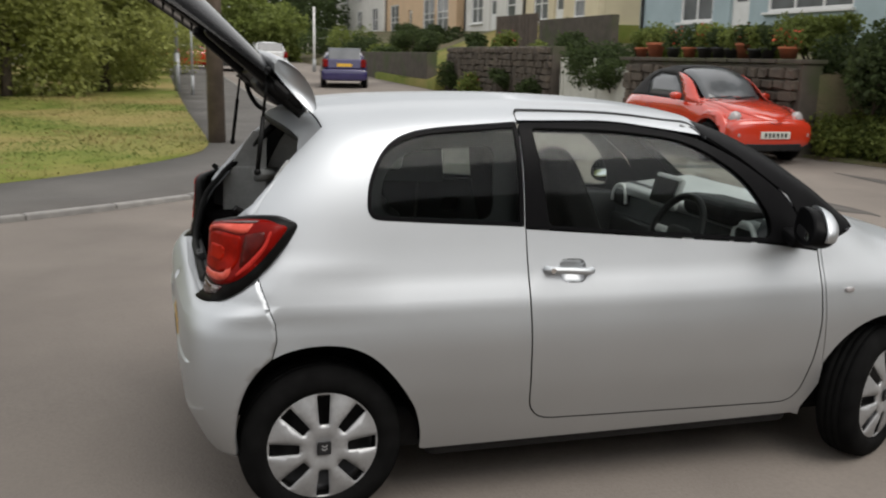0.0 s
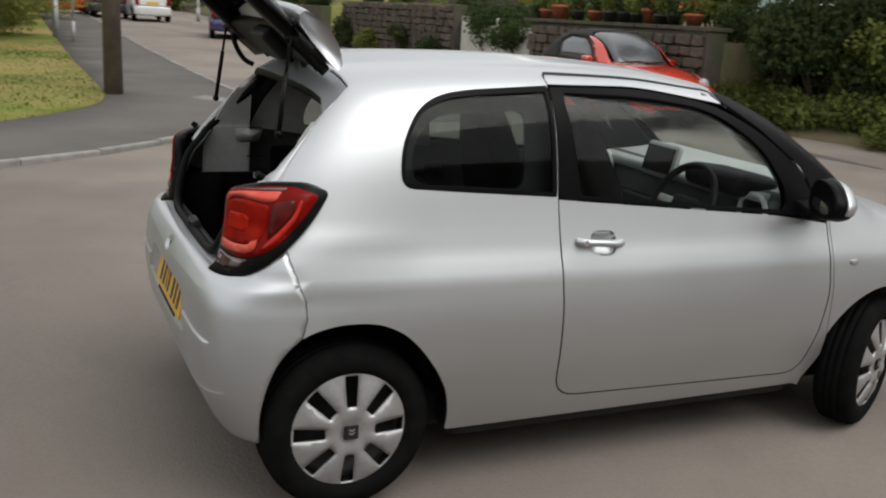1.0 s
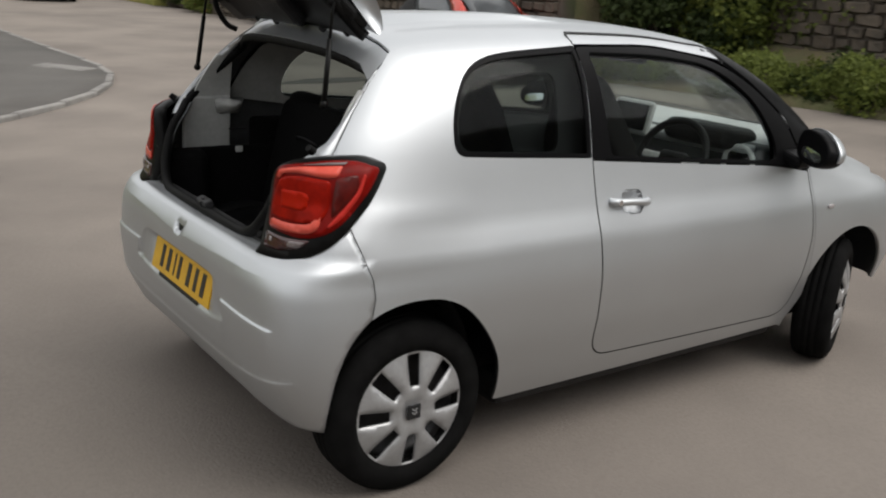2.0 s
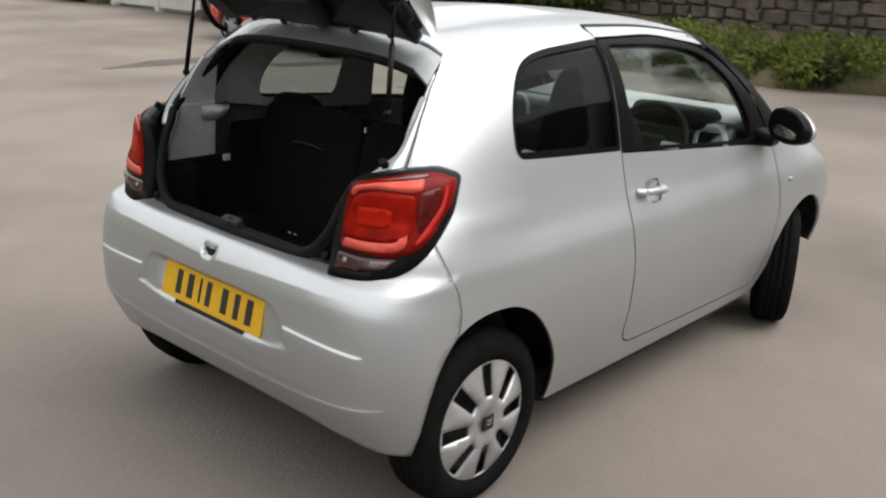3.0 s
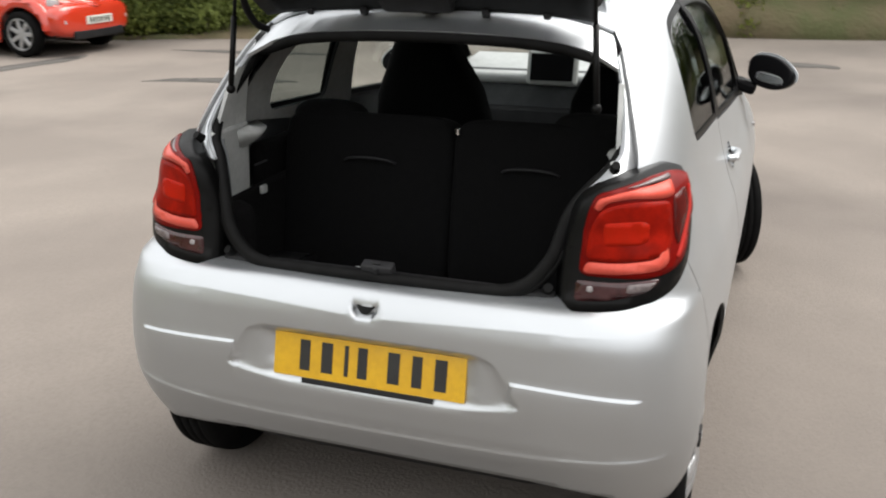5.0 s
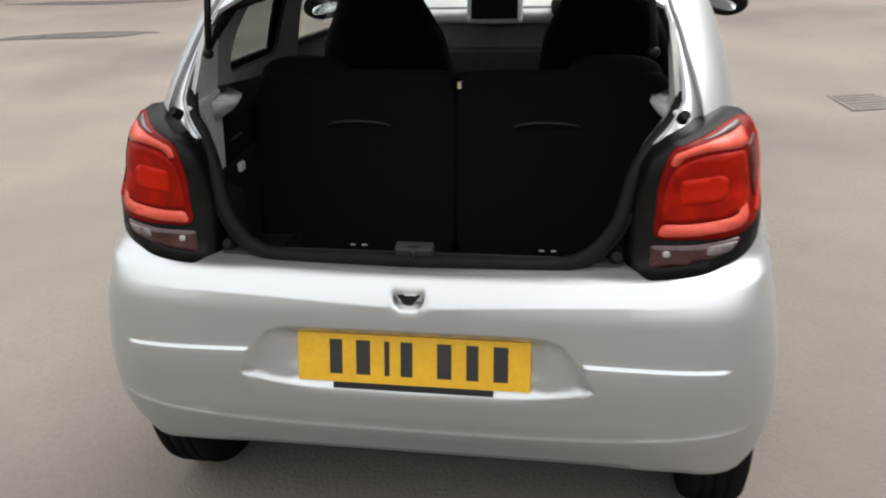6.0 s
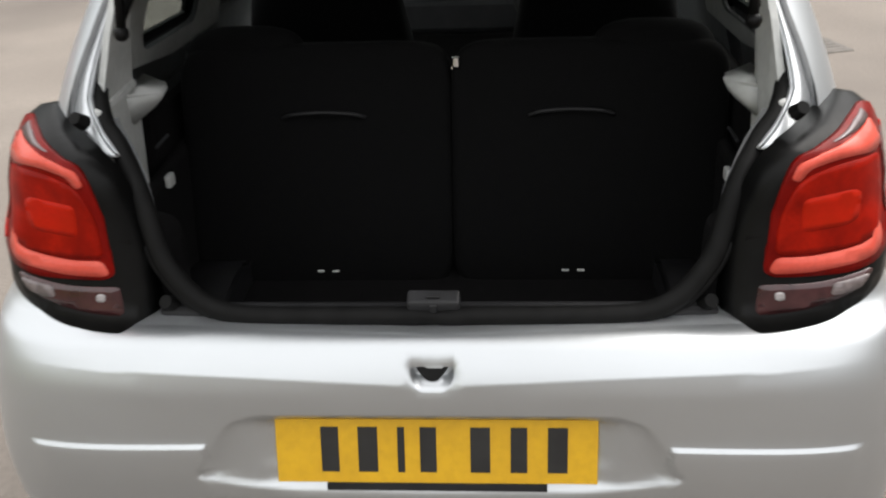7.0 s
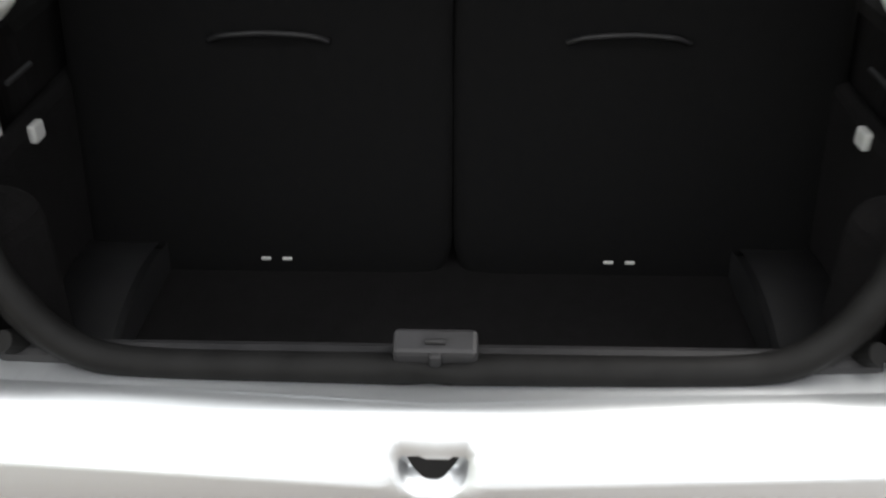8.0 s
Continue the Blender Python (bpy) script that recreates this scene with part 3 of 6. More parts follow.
for flip in (False, True):
    # quarter panel with the sill and the roof's side
    outline = (SEAM + [tuple(p) for p in REAR_ARCH[CUT + 1:]] + [(.02, .228), (1.60, .225)]
               + [tuple(p) for p in FRONT_ARCH[:2]] + [(1.680, .35), (1.656, .60), (1.646, .90), (1.644, .925)])
    # upper edge: along the door frame's front, over the door and back along the rail
    upper = [(1.522, 1.127), (1.31, 1.270), (1.165, 1.350)] + RAIL[::-1] + GAP[-2::-1]
    outline = outline + upper + [(-.66, 1.0), (-.60, .905)]
    door_hole = shrink(rounded(DOOR_LOW + [(1.633, .912, 0)] + [(1.512, 1.123, .1), (1.31, 1.265, .1), (1.158, 1.347, .01), (1.118, 1.388, .05), (.78, 1.419, .1), (.447, 1.424, .05), (.387, 1.411, .02)]), -.003)
    # the roof's side above the door keeps a narrow band
    skin_part("quarter_panel", outline, pillar_mats, hatchback, flip, holes=[shrink(QUARTER, -.002), door_hole], step=.045, slots=(0, 1, 1))
    skin_part("front_wing", [tuple(p) for p in FRONT_ARCH[2:]] + [(2.48, .30), (2.50, .62), (2.42, .80), rail_point(2.55), rail_point(2.35), rail_point(2.2), (1.674, .935), (1.650, .925), (1.652, .90), (1.662, .60), (1.685, .36)],
              body_mats, hatchback, flip, step=.05)
    door = skin_part("door", shrink(DOOR, .003), [PAINT, MIDGREY], hatchback, flip, holes=[BOWL], step=.05, thick=.045, slots=(0, 1, 1))
    skin_part("handle_bowl", BOWL, [PAINT, PLASTIC], door, flip, step=.012, thick=.004, bulge=lens_dome(BOWL, -.022), true_normals=False, label="scooped bowl behind the handle")
    skin_part("door_frame", shrink(FRAME, .001), [BLACK, PLASTIC], door, flip, holes=[DOOR_GLASS], step=.04, off=-.002, thick=.03)
    pane_part = skin_part("door_window", shrink(DOOR_GLASS, -.006), [GLASS, GLASS], door, flip, step=.08, off=-.010, thick=.004)
    pane_part.visible_shadow = False
    skin_part("door_top_strip", shrink(STRIP, .002), body_mats, door, flip, step=.04, thick=.02, slots=(0, 1, 1))
    over = bend([(.388, 1.396), (.391, 1.410), (.404, 1.421), (.45, 1.425), (.78, 1.420), (1.02, 1.398), (1.120, 1.387), (1.160, 1.350)], 5)
    skin_part("door_gap", [tuple(p) for p in over] + [(u + (.003 if u > 1.0 else -.001), v + .0045) for u, v in over[::-1]], [LAMPBLACK, LAMPBLACK], hatchback, flip, step=.02, off=.0015, thick=.003, label="dark gap over the door")
    inner_q = shrink(QUARTER, .014)
    skin_part("quarter_window_surround", shrink(QUARTER, .001), [BLACK, PLASTIC], hatchback, flip, holes=[inner_q], step=.04, off=-.002, thick=.02)
    pane_part = skin_part("quarter_window", shrink(inner_q, -.006), [TINT, TINT], hatchback, flip, step=.08, off=-.006, thick=.004)
    pane_part.visible_shadow = False
    hole = rounded([(-.160, 1.195, .06), (-.155, 1.080, .06), (.275, 1.058, .05), (.300, 1.335, .05), (.02, 1.322, .12), (-.095, 1.285, .08)])
    skin_part("window_lining", rounded([(-.40, 1.34, .02), (-.42, 1.09, .02), (.10, 1.02, .02), (.50, 1.005, .02), (.465, 1.2, .05), (.445, 1.385, .02), (.0, 1.385, .05)]), [TRIM, GREY], hatchback, flip, holes=[hole], step=.06, off=-.055, thick=.012, label="lining round the quarter window, pale grey inside")
    skin_part("windscreen_pillar", [(1.651, .925), (1.671, .935)] + PILLAR[::-1] + [(1.160, 1.350), (1.31, 1.264), (1.512, 1.122), (1.634, .914)], [BLACK, PLASTIC], hatchback, flip, step=.03, off=.003, thick=.03)

roof_line = [(x, -rail(x)) for x in np.linspace(.035, 1.50, 22)]
roof_rear = [(.035 - .03 * (1 - (k / 8) ** 2), rail(.035) * k / 8) for k in range(-7, 8)]
roof_front = [(1.50 + .06 * (1 - (k / 8) ** 2), rail(1.5) * k / 8) for k in range(-7, 8)]
lid_part("roof", roof_line + roof_front + [(x, -y) for x, y in roof_line[::-1]] + roof_rear[::-1], [PAINT, LINING], hatchback, step=.07)
ws_line = [(x, -rail(x) + .004) for x in np.linspace(1.50, 2.2, 12)]
ws_low = [(2.2 + .14 * (1 - (k / 8) ** 2), rail(2.2) * k / 8) for k in range(-7, 8)]
screen = lid_part("windscreen", ws_line + ws_low + [(x, -y) for x, y in ws_line[::-1]] + [(x + .003, y) for x, y in roof_front[::-1]], [GLASS, LAMPBLACK], hatchback, step=.09, off=-.006, thick=.005, slots=(0, 1, 0))
screen.visible_shadow = False
for side in (-1, 1):
    band = [(x, side * (rail(x) - .002)) for x in np.linspace(1.50, 2.2, 14)] + [(x, side * (rail(x) - .042)) for x in np.linspace(2.2, 1.50, 14)]
    lid_part("windscreen_border", band, [BLACK, LAMPBLACK], hatchback, step=.05, off=.0005, thick=.005)
hood_side = [(x, -rail(x)) for x in np.linspace(2.2, 2.6, 6)]
hood_front = [(2.6 + .32 * (1 - (k / 8) ** 4), .655 * k / 8) for k in range(-7, 8)]
lid_part("bonnet", hood_side + hood_front + [(x, -y) for x, y in hood_side[::-1]] + [(x + .012, y) for x, y in ws_low[::-1]], [PAINT, PLASTIC], hatchback, step=.07)
FRONT = XB - XA + FAN * math.pi / 2
skin_part("front_bumper", [(FRONT, .25), (2.48, .30), (2.50, .62), (2.5, .80), (2.75, .80), (FRONT, .80)], body_mats, hatchback, False, step=.07, middle=FRONT)

# ---- rear bumper, with the sunken bed of the number plate and two ledges ----
def smooth_step(v, a, b):
    t = np.clip((v - a) / (b - a), 0, 1)
    return t * t * (3 - 2 * t)


CATCH_CUP = rounded([(-.0355, .739, .006), (.0355, .739, .006), (.0355, .722, .010), (.024, .696, .016), (-.024, .696, .016), (-.0355, .722, .010)], 5)
CUP_TOP = .739


def inside_cup(s, z):
    """Whether places lie within the recess of the tailgate catch."""
    wide = np.interp(z, (.696, .702, .722, .739), (.020, .0265, .0355, .0355))
    return (np.abs(s) < wide) & (z > .696) & (z < CUP_TOP)


BED = rounded([(-.30, .656, .04), (.30, .656, .04), (.336, .60, .09), (.374, .528, .022), (.27, .508, .08), (0, .503, .2), (-.27, .508, .08), (-.374, .528, .022), (-.336, .60, .09)], 8)
BED_EDGE = spaced(BED, .002)


def bumper_relief(uv):
    s, z = uv[:, 0] - BACK, uv[:, 1]
    floor_line = .503 + .030 * np.clip(s / .35, 0, 1.2) ** 4
    at = np.stack([s, z], -1)
    within = clearance(at, [BED_EDGE]) * inside(at, BED)
    steep = np.interp(z, (.50, .53, .56, .60, .63), (.005, .012, .028, .022, .014))
    bed = np.clip(within / steep, 0, 1)
    ends = smooth_step(np.abs(s), .22, .285)
    bed = bed * bed * (3 - 2 * bed) * (np.interp(z, (.503, .515, .575, .63, .66), (.3, .9, 1.7, 2.6, 2.6)) * (1 - ends) + .36 * ends)
    edge_line = .5965 - .033 * (s - .345)
    ledge = smooth_step(s, .343, .347) * (1 - smooth_step(s, .556, .572)) * (1 - smooth_step(z, edge_line - .004, edge_line + .001)) * smooth_step(z, .44, .587)
    lip = (1 - smooth_step(s, .335, .372)) * (1 - smooth_step(z, floor_line - .003, floor_line + .002)) * smooth_step(z, .44, .495)
    crease_line = .392 + .05 * np.clip(s / .62, 0, 1.2) ** 4
    fold = (1 - smooth_step(s, .56, .66)) * (1 - smooth_step(z, crease_line, crease_line + .006)) * (1 - smooth_step(crease_line - z, .004, .06))
    # shoulder line: proud to a crisp edge, falling away below it
    edge = .705 + .05 * np.abs(s)
    crease = (np.clip((.768 - z) / (.768 - edge), 0, 1) * (z >= edge) + (z < edge) * (1 - .25 * smooth_step(edge - z, 0, .007)) * (1 - smooth_step(edge - z, .004, .075))) * (1 - smooth_step(np.abs(s), .38, .60))
    hollow = clearance(at, [spaced(CATCH_CUP, .0015)]) * inside_cup(s, z)
    cup = np.clip(hollow / .009, 0, 1) ** .7 * np.clip((z - .694) / .046, .05, 1.0) ** 1.2
    return -.016 * bed + .007 * ledge + .004 * lip + .0035 * fold + .0065 * crease - .030 * cup


low_edge = [(BACK, .306), (-1.0, .306), (-.86, .306), (-.717, .292), (-.65, .272)] + [tuple(p) for p in REAR_ARCH[:CUT]]
line = low_edge + [(SEAM[4][0] - .0025, SEAM[4][1] + .001), (-.4625, .680), (-.4705, .736), (-.4975, .801), (-.5325, .875), (-.580, .864), (-.640, .824), (-.70, .797), (-.80, .780), (BACK, .774)]
rows_kept = [[(BACK + d, .392 + .05 * (d / .62) ** 4 + up) for d in (.005, .2, .35, .45, .55, .62)] for up in (-.004, .0, .003, .006)] + [[(BACK + .33, .5970 + up), (BACK + .58, .5888 + up)] for up in (-.006, -.003, .0, .003)] + [[(BACK + .005, z), (-.92, z)] for z in (.645, .651, .658)]
rows_kept += [[(BACK + d, .705 + .05 * d + up) for d in (.05, .2, .35, .5, .6)] for up in (.003, 0, -.003, -.008)]
for inset in (-.003, 0, .003, .006, .012):
    rim_line = [q for q in shrink(spaced(BED, .008), inset) if q[0] >= 0]
    rows_kept.append([(BACK + q[0], q[1]) for q in sorted(rim_line, key=lambda q: -math.atan2(q[1] - .59, q[0]))])
rows_kept += [[(BACK + d, z) for d in (.002, .2, .4, .5)] for z in (.757, .764, .770)]
for inset in (0, .003, .008, .014):
    rim_line = [q for q in shrink(CATCH_CUP, inset) if q[0] >= 0]
    rows_kept.append([(BACK + q[0], q[1]) for q in sorted(rim_line, key=lambda q: -math.atan2(q[1] - .722, q[0]))])
skin_part("rear_bumper", line, body_mats, hatchback, False, step=.014, bulge=bumper_relief, extra=rows_kept, true_normals=False, middle=BACK, label="silver rear bumper with a sunken plate bed")
skin_part("lower_valance", [(BACK, .185), (-.85, .19), (-.72, .22), (-.70, .284), (-.80, .292), (-1.0, .298), (BACK, .300)], [PLASTIC, PLASTIC], hatchback, False, step=.05, off=-.05, middle=BACK)

# ---- boot sill, flange and seal of the rear opening ----
def ring(line, depth):
    """The places of an s, z line on the skin, sunk by depth."""
    q = skin(np.array(line)[:, 0], np.array(line)[:, 1])
    return q - facing(q) * depth


def resample(line, n):
    line = np.array(line, float)
    d = np.r_[0, np.cumsum(np.linalg.norm(np.diff(line, axis=0), axis=1))]
    t = np.linspace(0, d[-1], n)
    return np.stack([np.interp(t, d, line[:, k]) for k in range(line.shape[1])], -1)


# the seal's right half: from the middle of the sill round the corner and up inside the pillar
SEAL_LINE = np.array(bend([(-.366, 0, .781), (-.366, -.17, .781), (-.365, -.285, .782), (-.362, -.345, .790), (-.355, -.388, .813), (-.346, -.419, .848), (-.335, -.440, .885), (-.302, -.468, .975)]
                          + [tuple(q) for q in ring([(-.705, 1.045), (-.650, 1.082), (-.578, 1.142), (-.525, 1.225), (-.478, 1.305)], .036)], 6))


seal_half = SEAL_LINE[1:]
roof_edge = np.array([lid(np.array([x]), np.array([y]))[0] for x, y in roof_rear])
tail_edge = np.array([(p[0] - .100 + .03 * (abs(k - 7) / 7) ** 2, p[1] * 1.04, p[2] - .058 - .010 * (abs(k - 7) / 7) ** 2) for k, p in enumerate(roof_edge)])
top_bar = np.array([(x + .012, -abs(y), z - .014) for x, y, z in tail_edge[1:8]])
half_ring = np.concatenate([seal_half, top_bar])
full_ring = [tuple(p) for p in half_ring] + [(x, -y, z) for x, y, z in half_ring[-2::-1]]
v, f = tube(full_ring, .017, 10, closed=True)
solid("boot_seal", v, f, SEAL, hatchback, "black rubber seal round the boot opening")
low_lip = sorted((p for p in full_ring if p[2] < .90), key=lambda p: p[1])
lip_line = [tuple(Vector(p) + Vector((-.010, p[1], p[2] - 1.02)).normalized() * .017) for p in low_lip]
v, f = tube(resample(lip_line, 80), .007, 8)
solid("seal_lip", v, f, SEAL, hatchback, "outer lip of the boot seal")


def strip_between(name, a, b, mats, parent, label="", thick=.01, smooth=True):
    """A band between two lines of the same number of points, with thickness."""
    a, b = np.array(a, float), np.array(b, float)
    n = len(a)
    across = b - a
    along = np.gradient(a, axis=0)
    nor = np.cross(along, across)
    nor /= np.maximum(np.linalg.norm(nor, axis=1), 1e-9)[:, None]
    verts = np.concatenate([a, b, a - nor * thick, b - nor * thick])
    faces = []
    for i in range(n - 1):
        faces += [(i, i + 1, n + i + 1, n + i), (3 * n + i, 3 * n + i + 1, 2 * n + i + 1, 2 * n + i), (2 * n + i, 2 * n + i + 1, i + 1, i), (n + i, n + i + 1, 3 * n + i + 1, 3 * n + i)]
    faces += [(0, n, 3 * n, 2 * n), (n - 1, 3 * n - 1, 4 * n - 1, 2 * n - 1)]
    return solid(name, verts, faces, mats, parent, label, smooth=smooth)


for side in (1, -1):
    low = skin(*resample([(BACK, .7735), (-.80, .7795), (-.70, .793)], 24).T)
    high = low + np.stack([np.linspace(.050, .056, 24), np.zeros(24), np.interp(np.linspace(0, 1, 24), (0, .6, 1), (-.004, -.002, .012))], -1)
    deep = np.array([1, side, 1])
    strip_between("boot_ledge", (low if side > 0 else low[::-1]) * deep, (high if side > 0 else high[::-1]) * deep, PAINT, hatchback, smooth=False)
    edge = resample([(-.62, 1.02), (-.598, 1.055)] + GAP[1:4] + [(-.488, 1.315)], 30)
    outer, groove = ring(edge + np.array([.003, 0]), .003), ring(edge - np.array([.006, 0]), .012)
    rim = ring(resample(FLANGE, 30), .012)
    inner = resample(SEAL_LINE[int(np.argmax(SEAL_LINE[:, 2] > 1.02)):], 30) + np.array([.004, -.004, 0])
    for name, a, b, mat in (("opening_channel", groove, outer, MIDGREY), ("opening_flange", rim, groove, PAINT), ("flange_return", inner, rim, PAINT)):
        strip_between(name, (a if side > 0 else a[::-1]) * deep, (b if side > 0 else b[::-1]) * deep, mat, hatchback, thick=.004)
    # pale lining edge beside the seal
    near = resample(SEAL_LINE[(SEAL_LINE[:, 2] > .835) & (SEAL_LINE[:, 2] < 1.07)], 16) + np.array([.000, -.004, 0])
    far = near + np.linspace(.5, 1, 16)[:, None] * np.array([.012, .026, 0])
    strip_between("opening_trim_edge", (near if side > 0 else near[::-1]) * deep, (far if side > 0 else far[::-1]) * deep, MIDGREY, hatchback, "grey edge of the boot lining", thick=.006)
    # rubber stops
    for x, y, z, r in ((-.272, .562, 1.088, .013), (-.363, .434, .807, .014)):
        bm = bmesh.new()
        c, n = Vector((x, side * -y, z)), Vector((-.75, side * -.25, .6)).normalized()
        rod(bm, c - n * .024, c, r, r * .8, 14)
        part("rubber_stop", bm, SEAL, hatchback, smooth=False)
end = lid(np.array([.035]), np.array([rail(.035)]))[0] - np.array([0, 0, .012])
corner = skin(np.array([-.530]), np.array([1.276]))[0] * np.array([1, -1, 1]) + np.array([.006, -.012, 0])
mirror_y = np.array([1, -1, 1])
strip_between("roof_rear_channel", np.concatenate([[end * mirror_y], roof_edge - np.array([0, 0, .012]), [end]]), np.concatenate([[corner * mirror_y], tail_edge, [corner]]), PAINT, hatchback, smooth=False)

# ---- tail lights ----
def lamp_push(sv, z):
    """How far the lamp stands out from the leaning skin: its back is upright and its top a shelf."""
    rear = np.interp(z, (.78, .82, .86, .95, 1.02, 1.042, 1.068, 1.085), (.000, .000, .002, .028, .056, .060, .029, .003))
    side = np.interp(z, (.78, .84, .90, .98, 1.03, 1.055, 1.075, 1.085), (.004, .006, .020, .040, .046, .042, .018, .004))
    w = smooth_step(sv, -.70, -.53)
    tip = (1 - smooth_step(sv, -.50, -.44)) * (1 - smooth_step(-sv, .768, .796))
    corner = .008 * smooth_step(sv, -.70, -.62) * (1 - smooth_step(sv, -.58, -.50)) * np.interp(z, (.80, .88, 1.03, 1.07), (0, 1, 1, 0))
    return (rear * (1 - w) + side * w + corner) * tip


def lamp_part(name, outline, mats, parent, flip, step=.012, off=0.0, thick=.006, dome=0.0, label=""):
    """A piece of the tail light, from an outline in s and z."""
    uv, faces = sheet(np.array(outline), (), step)
    p = skin(uv[:, 0], uv[:, 1])
    ang = uv[:, 0] / FAN
    d = np.stack([np.sin(ang), -np.cos(ang), 0 * ang], -1)
    out = lamp_push(uv[:, 0], uv[:, 1]) + off + (lens_dome(outline, dome)(uv) if dome else 0)
    outer, inner = p + d * out[:, None], p + d * (out - thick)[:, None]
    if flip:
        for q in (outer, inner, d):
            q[:, 1] *= -1
    tri = outer[faces]
    if np.sum(np.cross(tri[:, 1] - tri[:, 0], tri[:, 2] - tri[:, 0]) * d[faces[:, 0]]) < 0:
        faces = faces[:, ::-1]
    return slab(name, outer, faces, inner, mats, parent, label, slots=(0, 0, 1))


LAMP = rounded([(-.445, 1.050, .02), (-.512, 1.077, .03), (-.60, 1.071, .04), (-.665, 1.058, .03), (-.728, 1.043, .02), (-.757, 1.015, .04), (-.772, .95, .05), (-.787, .88, .04), (-.797, .774, .012), (-.70, .778, .03), (-.625, .796, .04), (-.558, .844, .05), (-.482, .955, .06)])
LENS = rounded([(-.466, 1.046, .015), (-.522, 1.067, .03), (-.60, 1.064, .03), (-.665, 1.052, .04), (-.735, 1.036, .02), (-.752, .99, .05), (-.766, .850, .02), (-.66, .846, .03), (-.60, .858, .03), (-.553, .892, .03), (-.490, .985, .05)])
GLOW = rounded([(-.752, .882, .010), (-.70, .879, .03), (-.628, .890, .015), (-.612, .920, .008), (-.601, .922, .008), (-.603, .884, .015), (-.625, .866, .02), (-.70, .855, .03), (-.760, .856, .010)])
EDGE_BAR = rounded([(-.506, 1.036, .004), (-.500, 1.031, .006), (-.510, .978, .03), (-.552, .912, .03), (-.580, .886, .008), (-.584, .892, .004), (-.560, .925, .03), (-.520, .984, .02)])
CROWN = rounded([(-.740, 1.005, .006), (-.733, 1.027, .012), (-.67, 1.044, .03), (-.56, 1.055, .006), (-.568, 1.026, .010), (-.595, 1.021, .012), (-.665, 1.029, .03), (-.718, 1.019, .012), (-.730, 1.000, .006)])
STRIP = rounded([(-.672, 1.048, .003), (-.60, 1.060, .010), (-.550, 1.064, .005), (-.557, 1.057, .004), (-.61, 1.053, .01)])
CORE = rounded([(-.728, 1.004, .02), (-.665, 1.022, .04), (-.584, 1.014, .014), (-.584, .932, .02), (-.604, .898, .014), (-.68, .885, .03), (-.754, .886, .014), (-.748, .95, .05)])
HEART = rounded([(-.722, .972, .010), (-.650, .976, .012), (-.636, .968, .010), (-.640, .930, .012), (-.66, .922, .012), (-.722, .920, .010)])
DARK = rounded([(-.572, 1.022, .010), (-.520, 1.034, .010), (-.516, .998, .012), (-.548, .945, .02), (-.576, .912, .010), (-.578, .950, .012)])
FOOT = rounded([(-.770, .838, .008), (-.70, .836, .02), (-.622, .848, .012), (-.646, .820, .02), (-.715, .796, .03), (-.776, .790, .008)])
WHITE = rounded([(-.684, .834, .006), (-.634, .841, .006), (-.650, .822, .008), (-.688, .815, .006)])
PIN = rounded([(-.754, .826, .004), (-.744, .827, .004), (-.744, .814, .004), (-.754, .813, .004)], 3)


for flip in (False, True):
    lamp = lamp_part("tail_light", LAMP, [LAMPBLACK, LAMPBLACK], hatchback, flip, step=.02, off=.004, thick=.045, dome=.006, label="glossy black tail light with a red lens")
    lamp_part("red_lens", LENS, [REDLENS, BLACK], lamp, flip, step=.014, off=.0120, dome=.001)
    lamp_part("main_chamber", CORE, [REDCORE, BLACK], lamp, flip, step=.010, off=.0158, dome=.001, label="deep red main lamp chamber")
    lamp_part("inner_chamber", HEART, [REDHEART, BLACK], lamp, flip, step=.010, off=.0174, thick=.004, dome=.0003, label="brighter red square in the lamp's middle")
    lamp_part("side_window", DARK, [REDDARK, BLACK], lamp, flip, step=.012, off=.0155, dome=.001, label="dark red side window")
    lamp_part("edge_bar", EDGE_BAR, [REDEDGE, BLACK], lamp, flip, step=.012, off=.0156, dome=.001, label="bright red bar along the outer edge")
    lamp_part("light_guide", GLOW, [REDBRIGHT, BLACK], lamp, flip, step=.012, off=.0160, dome=.0010, label="bright red bar along the lens")
    # The lamp's pink top shelf: the sky's reflection put into the lens colour.
    lamp_part("upper_reflector", CROWN, [REDBRIGHT, BLACK], lamp, flip, step=.012, off=.0158, dome=.001)
    # Greyish strip: sky reflected in the clear cover, painted as its own piece.
    lamp_part("upper_strip", STRIP, [GREYSHEEN, BLACK], lamp, flip, step=.008, off=.0152, thick=.005, label="greyish strip painting the sky's sheen over the red lens")
    lamp_part("reversing_lens", FOOT, [SMOKE, BLACK], lamp, flip, step=.012, off=.0125, thick=.010, dome=.002, label="dark smoked lower lens")
    lamp_part("clear_lens", WHITE, [HAZYLENS, BLACK], lamp, flip, step=.008, off=.0165, thick=.006)
    lamp_part("lens_screw", PIN, [CLEARLENS, BLACK], lamp, flip, step=.005, off=.0165, thick=.005)

# ---- number plate ----
plate = solid("number_plate", [(x, y, z) for x in (0, -.006) for y, z in ((.26, -.0555), (-.26, -.0555), (-.26, .0555), (.26, .0555))],
              [(0, 1, 2, 3), (7, 6, 5, 4), (4, 5, 1, 0), (5, 6, 2, 1), (6, 7, 3, 2), (7, 4, 0, 3)], YELLOW, hatchback, "yellow number plate with black bars", smooth=False)
plate.matrix_basis = pose(-.4415, 0, .5745, 0, 13, 0)
